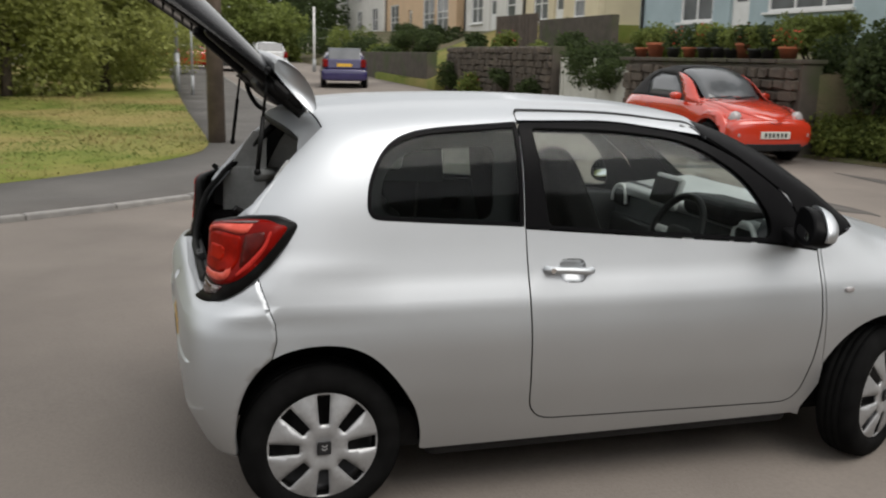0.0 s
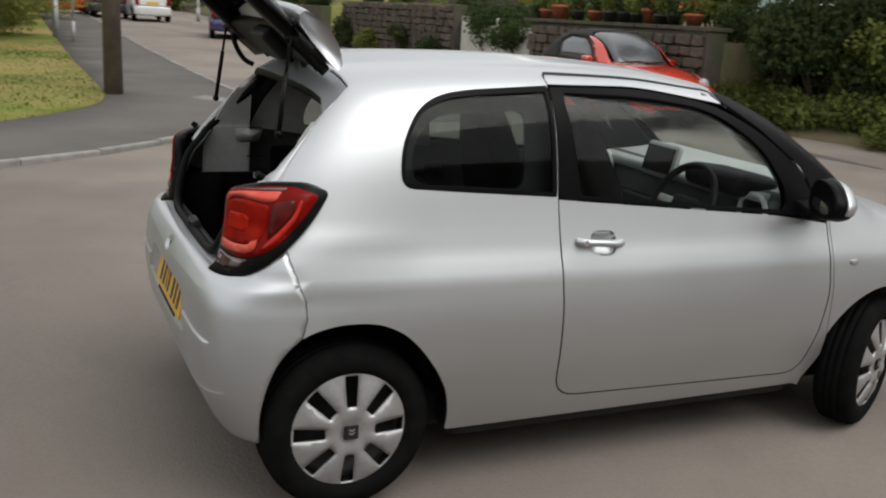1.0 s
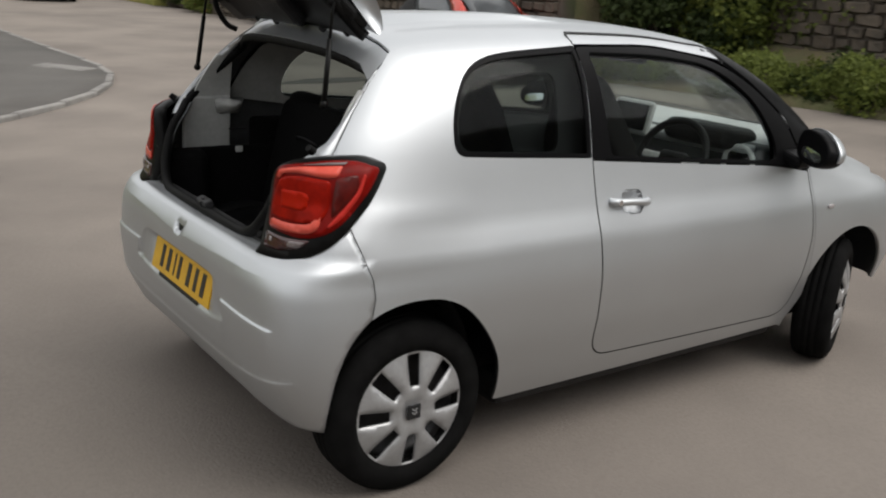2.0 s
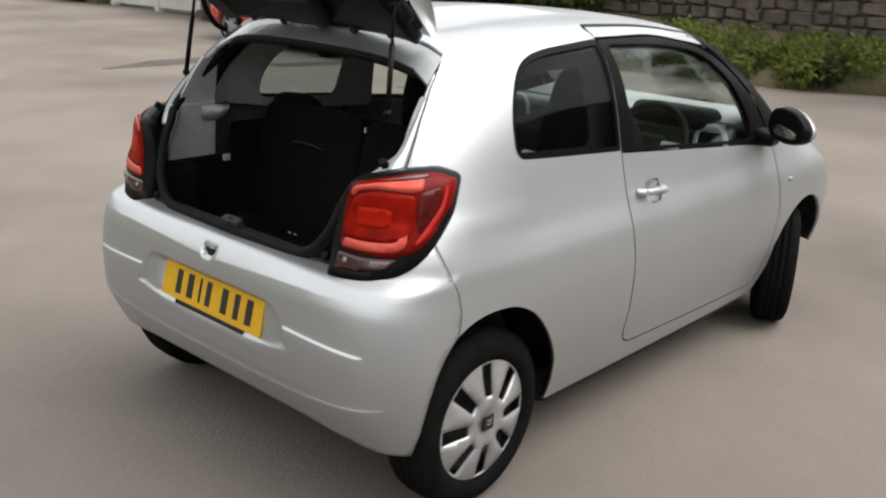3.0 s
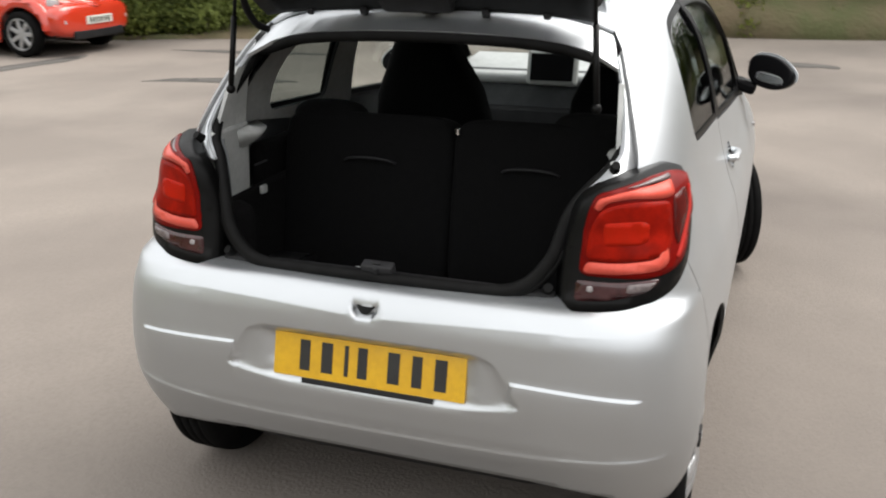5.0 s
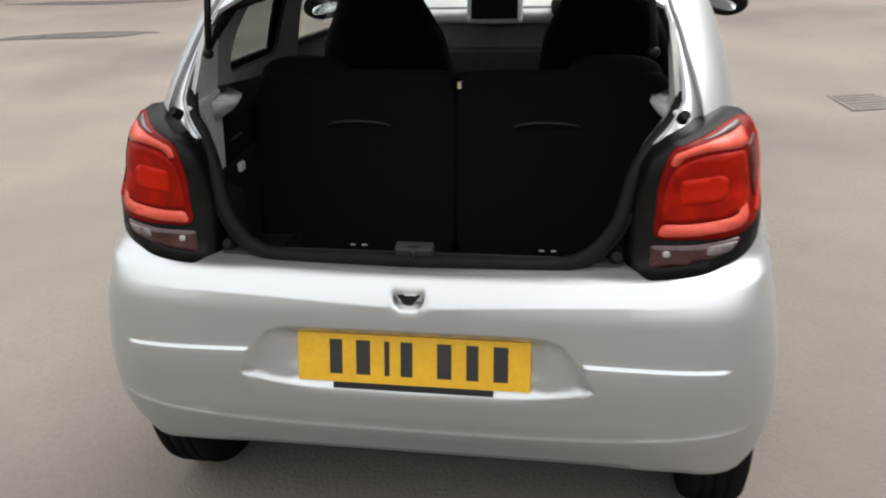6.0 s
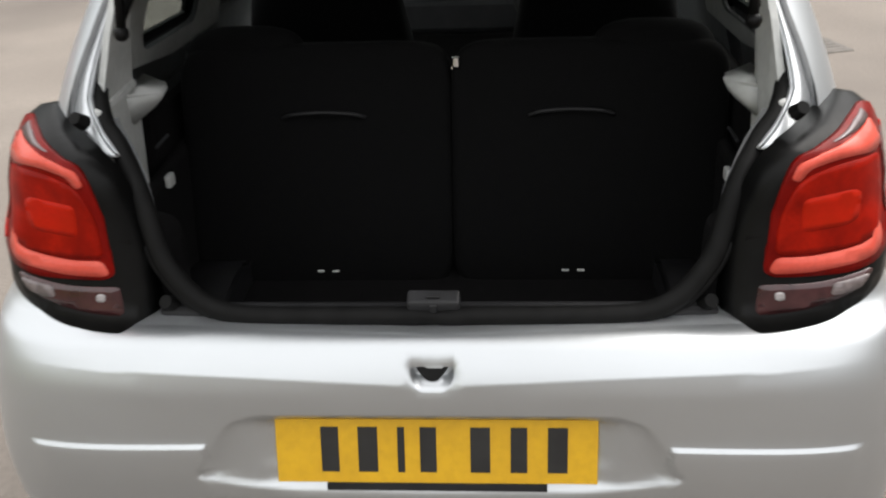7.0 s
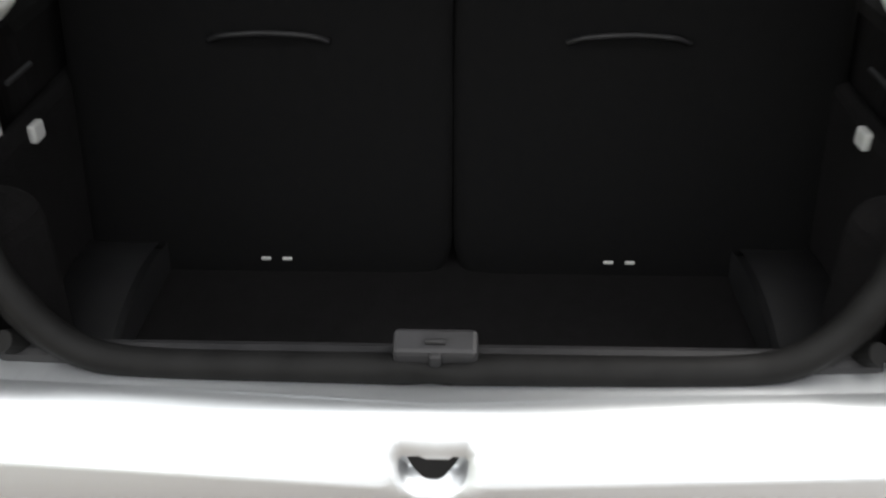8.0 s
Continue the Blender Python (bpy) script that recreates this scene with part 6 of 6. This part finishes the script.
house("pale blue rendered terraced house with white windows", (15, 13.6, 2.0), 11.6, 5.6, BLUEWASH, [(1.3, 4.6, .95, 2.5, 2, 1), (7.2, 9.0, .8, 2.5, 1, 1), (1.6, 4.2, 3.6, 4.9, 1, 1), (7.2, 9.0, 3.6, 4.9, 1, 1)], door=5.4)
house("cream rendered terraced house", (15, 28.4, 2.3), 7.6, 5.6, CREAM, [(1.2, 2.2, .9, 2.2, 0, 1), (4.8, 6.4, .9, 2.3, 1, 1), (1.2, 2.6, 3.5, 4.8, 1, 1), (4.8, 6.2, 3.5, 4.8, 1, 1)], door=3.2)
house("pale cream terraced house with dark drainpipes", (15, 36.2, 2.4), 8.4, 5.6, WHITEWASH, [(.8, 2.0, .9, 2.3, 0, 1), (5.4, 7.2, .9, 2.4, 1, 1), (.8, 2.2, 3.5, 4.8, 1, 1), (5.4, 7.0, 3.5, 4.8, 1, 1)], door=3.4)
house("peach rendered house with tall white bay windows", (15, 46.0, 2.4), 17.0, 5.8, PEACH, [(1.6, 3.9, .5, 2.6, 1, 2), (4.4, 6.9, .5, 2.6, 1, 2), (13.2, 15.6, .6, 2.6, 1, 2), (1.6, 3.8, 3.5, 5, 1, 1), (4.6, 6.8, 3.5, 5, 1, 1), (13.2, 15.4, 3.5, 5, 1, 1)], door=9.6)
house("white rendered house with dark downpipes", (15.5, 66.0, 2.6), 20.0, 5.8, WHITEWASH, [(2, 4, .8, 2.6, 1, 1), (8, 10, .8, 2.6, 1, 1), (14, 16, .8, 2.6, 1, 1), (2, 4, 3.5, 5, 1, 1), (8, 10, 3.5, 5, 1, 1), (14, 16, 3.5, 5, 1, 1)])

# unseen plain walls closing the junction behind the camera, added to tone the car's reflections
for name, a, b in (("wall_south", (-26, -11), (24, -11)), ("wall_west", (-26, -11), (-26, 6))):
    bm = bmesh.new()
    block(bm, (max(abs(b[0] - a[0]), .3), max(abs(b[1] - a[1]), .3), 5.0), ((a[0] + b[0]) / 2, (a[1] + b[1]) / 2, 2.4))
    tagged(part(name, bm, UNSEEN_WALL), "plain grey unseen wall toning the car's reflections", "wall", kind="structure")


# ---- other parked cars ----
def other_skin(width, tail, nose, roof):
    """Half widths and upper skin of another car, from its knots."""
    def half(x, z, y=0.0):
        w = lerp_curve(z, *width)
        t, n = lerp_curve(z, *tail), lerp_curve(z, *nose)
        a = np.clip((1.1 - x) / (1.1 - t), 0, 1)
        b = np.clip((x - 1.3) / (n - 1.3), 0, 1)
        c = np.clip((z + .03 * (np.abs(y) / .55) ** 2 - .3) / np.maximum(lerp_curve(x, *roof) - .3, .05), 0, 1)
        return w * (1 - a ** 7) ** (1 / 4) * (1 - b ** 6) ** (1 / 3.5) * (1 - c ** 10) ** (1 / 7)

    def top(x, y):
        lo, hi = np.full_like(x + y, .3), np.full_like(x + y, 1.8)
        for _ in range(30):
            z = (lo + hi) / 2
            out = np.abs(y) >= half(x, z, y)
            hi, lo = np.where(out, z, hi), np.where(out, lo, z)
        return np.stack([x + 0 * y, y + 0 * x, lo], -1)
    return half, top


def other_panel(name, half, outline, mats, parent, side, holes=(), step=.1, off=0.0, label=""):
    uv, faces = sheet(np.array(outline), [np.array(h) for h in holes], step)
    y = half(uv[:, 0], uv[:, 1])
    p = np.stack([uv[:, 0], side * (y + off), uv[:, 1]], -1)
    q = p - np.array([0, side * .02, 0])
    return slab(name, p, faces if side < 0 else faces[:, ::-1], q, mats, parent, label, slots=(0, 0, 0))


def other_lid(name, top, outline, mats, parent, step=.12, off=0.0, label=""):
    uv, faces = sheet(np.array(outline), (), step)
    p = top(uv[:, 0], uv[:, 1]) + np.array([0, 0, off])
    return slab(name, p, faces, p - np.array([0, 0, .02]), mats, parent, label, slots=(0, 0, 0))


def other_wheel(parent, at, radius, side, cover):
    w = new("wheel")
    w.parent = parent
    w.matrix_basis = pose(*at, 0, 0, 0 if side < 0 else 180)
    k = radius / .285
    v, f = lathe([(.18 * k, .08), (.21 * k, .095), (.265 * k, .088), (.285 * k, .06), (.285 * k, -.06), (.265 * k, -.088), (.21 * k, -.095), (.19 * k, -.08), (.18 * k, .08)], 32)
    solid("tyre", v, f, RUBBER, w, "black tyre")
    v, f = lathe([(.001, -.02), (.19 * k, -.02), (.19 * k, .0), (.001, .0)], 24)
    solid("rim", v, f, DARKMETAL, w)
    for i in range(7):
        a = 360 / 7 * i
        bm = bmesh.new()
        block(bm, (.165 * k, .02, .055 * k), (.105 * k * math.cos(radians(a)), -.055, .105 * k * math.sin(radians(a))), (0, -a, 0), bevel=.008, segments=1)
        part("spoke", bm, cover, w)
    bm = bmesh.new()
    rod(bm, (0, -.045, 0), (0, -.068, 0), .05 * k, .04 * k, 16)
    part("hub_cap", bm, cover, w, "silver hub cap")
    v, f = lathe([(.19 * k, -.085), (.205 * k, -.09), (.205 * k, -.07), (.18 * k, -.06), (.19 * k, -.085)], 32)
    solid("cover_ring", v, f, cover, w)
    return w


def edge_curve(half, top, xs, y):
    return [(float(x), float(top(np.array([x]), np.array([y]))[0][2])) for x in xs]


# the red convertible
beetle = thing("convertible_car", "red rounded convertible with black cloth roof beside the wall", "car", at=(8.41, 11.50, .10), turn=-90)
beetle.scale = (.98, .98, .98)
half, top = other_skin(((.1, .3, .6, .8, 1.0, 1.5), (.74, .80, .82, .79, .72, .56)), ((.1, .3, .6, .8, 1.0, 1.5), (-.70, -.80, -.80, -.68, -.50, -.1)), ((.1, .3, .6, .8, 1.0), (3.16, 3.24, 3.22, 3.02, 2.6)),
                       ((-.85, -.7, -.4, -.1, .3, .8, 1.25, 1.6, 2.05, 2.5, 2.9, 3.2, 3.35), (.55, .80, 1.02, 1.24, 1.43, 1.50, 1.46, 1.32, .98, .93, .82, .66, .5)))
EDGE = .46
for side in (-1, 1):
    def circle(cx, r, a0, a1):
        return [(cx + r * math.cos(radians(a)), .31 + r * math.sin(radians(a))) for a in np.linspace(a0, a1, 16)]
    belt = [(2.15, .90), (1.2, .93), (.3, .95), (-.45, .93)]
    lower = [(-.72, .30)] + [(-.42, .26)] + circle(0, .37, 180, 0) + [(.42, .20), (2.10, .20)] + circle(2.51, .37, 180, 0) + [(2.95, .28), (3.1, .34), (3.12, .60), (2.95, .74), (2.6, .84)] + belt + [(-.66, .72)]
    other_panel("body_side", half, lower, [REDPAINT], beetle, side, step=.08, label="glossy red body side")
    glass = rounded([(.42, .97, .03), (1.62, .93, .03), (1.40, 1.16, .1), (1.12, 1.33, .08), (.55, 1.36, .1), (.30, 1.22, .1)])
    upper = [(-.45, .94), (.3, .96), (1.2, .94), (1.72, .915), (1.44, 1.19), (1.22, 1.35)] + edge_curve(half, top, np.linspace(1.15, -.42, 14), EDGE)
    other_panel("soft_top_side", half, upper, [SOFTTOP], beetle, side, holes=[glass], step=.08, label="black cloth roof side")
    other_panel("side_window", half, glass, [ROOM], beetle, side, step=.15, off=-.012, label="side window")
    other_panel("windscreen_frame", half, [(1.72, .905), (2.1, .895), (2.06, .95)] + edge_curve(half, top, np.linspace(2.0, 1.15, 8), EDGE + .08) + [(1.22, 1.345), (1.45, 1.185)], [REDPAINT], beetle, side, step=.08, off=.003)
    for x in (0.0, 2.51):
        other_wheel(beetle, (x, side * .735, .31), .31, side, COVER)
        v, f = rounded_lump((.98, .30, .92), 2.4, 28, 14)
        keep = [q for q in f if all(math.hypot(v[i][0], v[i][2] - .02) > .36 and v[i][2] > -.12 for i in q)]
        wing = solid("wing", v, keep, REDPAINT, beetle, "rounded red wing")
        wing.matrix_basis = pose(x, side * .70, .36)
        v, f = lathe([(.40, .20), (.40, -.05), (.39, -.05), (.39, .20)], 32)
        ok = {i for i, q in enumerate(v) if q[2] > -.05}
        solid("wheel_arch_liner", v, [q for q in f if all(i in ok for i in q)], PLASTIC, beetle).matrix_basis = pose(x, side * .60, .31, 0, 0, 0 if side < 0 else 180)
    bm = bmesh.new()
    bmesh.ops.create_uvsphere(bm, u_segments=18, v_segments=10, radius=.115, matrix=pose(2.93, side * .56, .69) @ Matrix.Diagonal((.7, 1, 1.1, 1)))
    lamp = part("headlight", bm, CLEARLENS, beetle, "round clear headlight", smooth=True)
    bm = bmesh.new()
    block(bm, (.05, .17, .055), (3.12, side * .56, .46), (0, 0, side * -22), bevel=.012)
    part("indicator", bm, CLEARLENS, beetle, "pale front indicator")
    v, f = rounded_lump((.14, .20, .13), 2.6)
    mir = solid("door_mirror", v, f, REDPAINT, beetle, "red door mirror")
    mir.matrix_basis = pose(1.62, side * .86, .99)
    bm = bmesh.new()
    block(bm, (.13, .02, .03), (.62, side * .825, .82), bevel=.008)
    part("door_handle", bm, REDPAINT, beetle)
    bm = bmesh.new()
    block(bm, (1.55, .05, .06), (1.25, side * .80, .21), bevel=.015)
    part("sill", bm, REDPAINT, beetle)
ys = np.linspace(-EDGE, EDGE, 9)
other_lid("soft_top", top, [(x, -EDGE) for x in np.linspace(-.42, 1.15, 10)] + [(1.15 + .05 * (1 - (y / EDGE) ** 2), y) for y in ys] + [(x, EDGE) for x in np.linspace(1.15, -.42, 10)] + [(-.42 - .12 * (1 - (y / EDGE) ** 2), y) for y in ys[::-1]][1:-1], [SOFTTOP], beetle, label="black cloth roof")
ys = np.linspace(-EDGE - .06, EDGE + .06, 9)
other_lid("windscreen", top, [(x, -EDGE - .06) for x in np.linspace(1.22, 2.0, 8)] + [(2.0 + .1 * (1 - (y / .52) ** 2), y) for y in ys] + [(x, EDGE + .06) for x in np.linspace(2.0, 1.22, 8)] + [(1.22, y) for y in ys[::-1]][1:-1], [ROOM], beetle, off=-.004, label="windscreen")
other_lid("bonnet", top, [(x, -.56) for x in np.linspace(2.06, 2.75, 6)] + [(2.75 + .42 * (1 - (y / .56) ** 2), y) for y in np.linspace(-.56, .56, 9)] + [(x, .56) for x in np.linspace(2.75, 2.06, 6)] + [(2.06 + .1 * (1 - (y / .56) ** 2), y) for y in np.linspace(.56, -.56, 9)], [REDPAINT], beetle, off=.004, label="curved red bonnet")
other_lid("cowl", top, [(1.95, -.66), (2.85, -.66), (3.12, -.4), (3.2, 0), (3.12, .4), (2.85, .66), (1.95, .66)], [REDPAINT], beetle, off=-.006, label="red front body under the bonnet")
other_lid("rear_deck", top, [(-.40, -.5), (-.40, .5), (-.74, .42), (-.76, 0), (-.74, -.42)][::-1], [REDPAINT], beetle, off=.002)
v, f = rounded_lump((.42, 1.50, .50), 3.6, 36, 16)
solid("front_bumper", v, f, REDPAINT, beetle, "red front bumper").matrix_basis = pose(2.99, 0, .47)
v, f = rounded_lump((.42, 1.46, .46), 4.5, 36, 16)
solid("rear_bumper", v, f, REDPAINT, beetle, "red rear bumper").matrix_basis = pose(-.62, 0, .48)
bm = bmesh.new()
block(bm, (.05, 1.0, .12), (3.17, 0, .27), bevel=.02)
part("air_intake", bm, PLASTIC, beetle, "dark lower air intake")
bm = bmesh.new()
block(bm, (.02, .52, .11), (3.205, 0, .46), bevel=.004)
bplate = part("number_plate", bm, GATEWHITE, beetle, "white number plate with dark bars")
for k in range(6):
    bm = bmesh.new()
    block(bm, (.004, .04, .07), (3.217, -.18 + k * .072, .46))
    part("character_bar", bm, INK, bplate)
bm = bmesh.new()
rod(bm, (3.02, 0, .70), (3.05, 0, .71), .05, .045, 20)
part("badge", bm, CHROME, beetle, "round chrome badge")
bm = bmesh.new()
rod(bm, (2.02, -.05, 1.0), (2.08, -.5, .975), .01)
rod(bm, (2.02, .4, 1.0), (2.1, -.02, .98), .01)
part("wiper", bm, PLASTIC, beetle)
bm = bmesh.new()
block(bm, (3.3, 1.2, .2), (1.25, 0, .32), bevel=.04)
part("underbody", bm, PLASTIC, beetle)
bm = bmesh.new()
block(bm, (1.9, 1.25, .5), (.9, 0, .72), bevel=.1)
part("cabin_interior", bm, PLASTIC, beetle, "dark cabin")


def parked_car(label, at, turn, paint, length=3.9, height=1.46):
    """A small hatchback seen from afar: body, windows, lamps, wheels."""
    c = thing("parked_car", label, "car", "cars parked up the street", at=at, turn=turn)
    base = length - 1.38
    half, top = other_skin(((.1, .3, .6, .8, .95, 1.5), (.76, .82, .85, .83, .80, .60)), ((.1, .4, .7, .95, 1.45), (-.52, -.66, -.66, -.60, -.30)), ((.1, .4, .7, 1.0), (base + .6, base + .72, base + .66, base + .2)),
                           ((-.7, -.3, .3, 1.0, 1.5, 1.9, 2.4, base + .2, base + .75), (1.30, height - .06, height, height, height - .06, 1.2, .98, .92, .70)))
    for side in (-1, 1):
        def circle(cx):
            return [(cx + .36 * math.cos(radians(a)), .30 + .36 * math.sin(radians(a))) for a in np.linspace(180, 0, 12)]
        low = [(-.60, .30)] + circle(0) + [(.4, .2), (base - .4, .2)] + circle(base) + [(base + .6, .30), (base + .62, .62), (base + .3, .86), (2.45, .93), (1.0, .95), (-.5, .98), (-.62, .75)]
        other_panel("body_side", half, low, [paint], c, side, step=.14)
        glass = rounded([(-.15, 1.02, .03), (2.2, .97, .03), (1.75, 1.22, .05), (1.45, 1.36, .05), (.0, 1.38, .05)])
        up = [(-.50, .985), (1.0, .955), (2.42, .935)] + edge_curve(half, top, np.linspace(2.2, -.35, 12), .50)
        other_panel("upper_side", half, up, [paint], c, side, holes=[glass], step=.14)
        other_panel("side_window", half, glass, [ROOM], c, side, step=.25, off=-.01)
        for x in (0.0, base):
            other_wheel(c, (x, side * .74, .30), .30, side, COVER)
        bm = bmesh.new()
        block(bm, (.10, .20, .28), (-.60, side * .66, .86), (0, 8, side * 16), bevel=.03)
        part("tail_lamp", bm, REDLENS, c, "red tail lamp")
        bm = bmesh.new()
        block(bm, (.2, .26, .15), (base + .52, side * .58, .72), (0, 0, side * -18), bevel=.04)
        part("headlight", bm, CLEARLENS, c)
    other_lid("roof", top, [(-.35, -.5), (1.5, -.5), (1.5, .5), (-.35, .5)], [paint], c, step=.2)
    other_lid("windscreen", top, [(1.52, -.5), (2.3, -.56), (2.4, 0), (2.3, .56), (1.52, .5)], [ROOM], c, step=.2, off=-.004)
    other_lid("bonnet", top, [(2.32, -.58), (base + .45, -.55), (base + .62, 0), (base + .45, .55), (2.32, .58), (2.42, 0)], [paint], c, step=.2)
    bm = bmesh.new()
    block(bm, (.08, 1.12, .48), (-.46, 0, 1.17), (0, 26, 0), bevel=.03)
    part("rear_window", bm, ROOM, c, "dark rear window")
    bm = bmesh.new()
    block(bm, (.14, 1.22, .36), (-.56, 0, .84), (0, 5, 0), bevel=.05)
    part("tailgate", bm, paint, c)
    v, f = rounded_lump((.36, 1.62, .42), 5, 32, 12)
    solid("rear_bumper", v, f, paint, c).matrix_basis = pose(-.50, 0, .46)
    v, f = rounded_lump((.40, 1.60, .42), 5, 32, 12)
    solid("front_bumper", v, f, paint, c).matrix_basis = pose(base + .52, 0, .46)
    bm = bmesh.new()
    block(bm, (.02, .52, .11), (-.645, 0, .80), (0, 5, 0), bevel=.004)
    part("number_plate", bm, YELLOW, c, "yellow number plate")
    bm = bmesh.new()
    block(bm, (base + .8, 1.3, .5), (base / 2, 0, .55), bevel=.1)
    part("underbody", bm, PLASTIC, c)
    return c


parked_car("dark purple hatchback parked facing up the street", (5.75, 29.6, rise_at(5.7, 31) - .03), 80, PURPLE, 3.9, 1.30)
parked_car("white hatchback parked facing up the street", (4.35, 41.2, rise_at(4.4, 42)), 92, WHITECAR, 3.8, 1.45)
parked_car("black hatchback parked beside a white car", (2.75, 43.5, rise_at(2.8, 44)), 92, DARKPOT, 3.9, 1.45)
parked_car("red car parked across the end of the pavement", (-.6, 46.5, rise_at(.6, 46)), 10, REDPAINT, 4.1, 1.42)

# ---- ironwork and patches in the road ----
cover = thing("drain_cover", "worn iron drain cover set in the asphalt", "drain cover", at=(4.22, -1.96, rise_at(4.22, -1.96) - .004), turn=14)
bm = bmesh.new()
block(bm, (.40, .34, .012), (0, 0, .004), bevel=.003, segments=1)
part("surround", bm, IRON, cover)
for k in range(6):
    bm = bmesh.new()
    block(bm, (.035, .27, .008), (-.15 + k * .06, 0, .010), bevel=.003, segments=1)
    part("bar", bm, IRON, cover)
for name, x, y, rx, ry, turn in (("road_patch", 5.2, 9.6, .9, .25, 15), ("road_patch", 7.0, 8.5, .9, .22, -10), ("road_patch", 9.5, -.80, .6, .16, 60), ("road_patch", 6.75, 5.3, 1.05, .16, 100), ("road_patch", 8.95, 6.3, 1.15, .13, 93)):
    pts = [(x + (rx * math.cos(a) * math.cos(radians(turn)) - ry * math.sin(a) * math.sin(radians(turn))) * (1 + .25 * math.sin(3 * a + x)), y + (rx * math.cos(a) * math.sin(radians(turn)) + ry * math.sin(a) * math.cos(radians(turn))) * (1 + .25 * math.sin(2 * a + y))) for a in np.linspace(0, 2 * math.pi, 28, endpoint=False)]
    uv, faces = sheet(np.array(pts), (), .3)
    q = np.stack([uv[:, 0], uv[:, 1], rise(uv[:, 0], uv[:, 1]) + .006], -1)
    tagged(slab(name, q, faces, q - np.array([0, 0, .01]), [DARKPATCH], None, slots=(0, 0, 0)), "darker repaired patch in the asphalt", "road patch", kind="structure")
uv, faces = sheet(np.array([(1.45, 11.65), (2.0, 10.95), (2.3, 11.2), (1.75, 12.0)]), (), .2)
q = np.stack([uv[:, 0], uv[:, 1], rise(uv[:, 0], uv[:, 1]) + .052], -1)
tagged(slab("dropped_slab", q, faces, q - np.array([0, 0, .03]), [KERB], None, slots=(0, 0, 0)), "pale paving slab at the crossing point", "slab", kind="structure")

# ---- kerb stones ----
line = resample(KERB_LINE, 400)
total = float(np.sum(np.linalg.norm(np.diff(line, axis=0), axis=1)))
stones = resample(KERB_LINE, int(total / .92))
kerb = tagged(new("kerb"), "pale worn concrete kerb round the corner", "kerb", kind="structure")
kerb_me = bpy.data.meshes.new("kerb_stone")
bm = bmesh.new()
block(bm, (.90, .10, .26), (0, 0, 0), bevel=.018, segments=2)
bm.to_mesh(kerb_me)
bm.free()
kerb_me.materials.append(KERB)
for a, b in zip(stones[:-1], stones[1:]):
    m = (a + b) / 2
    s = new("kerb_stone", kerb_me)
    s.parent = kerb
    s.matrix_basis = pose(m[0], m[1], rise_at(*m) - .072 + rng.uniform(-.004, .004), 0, 0, math.degrees(math.atan2(b[1] - a[1], b[0] - a[0])))
    s.scale = (float(np.linalg.norm(b - a)) / .905, 1, 1)
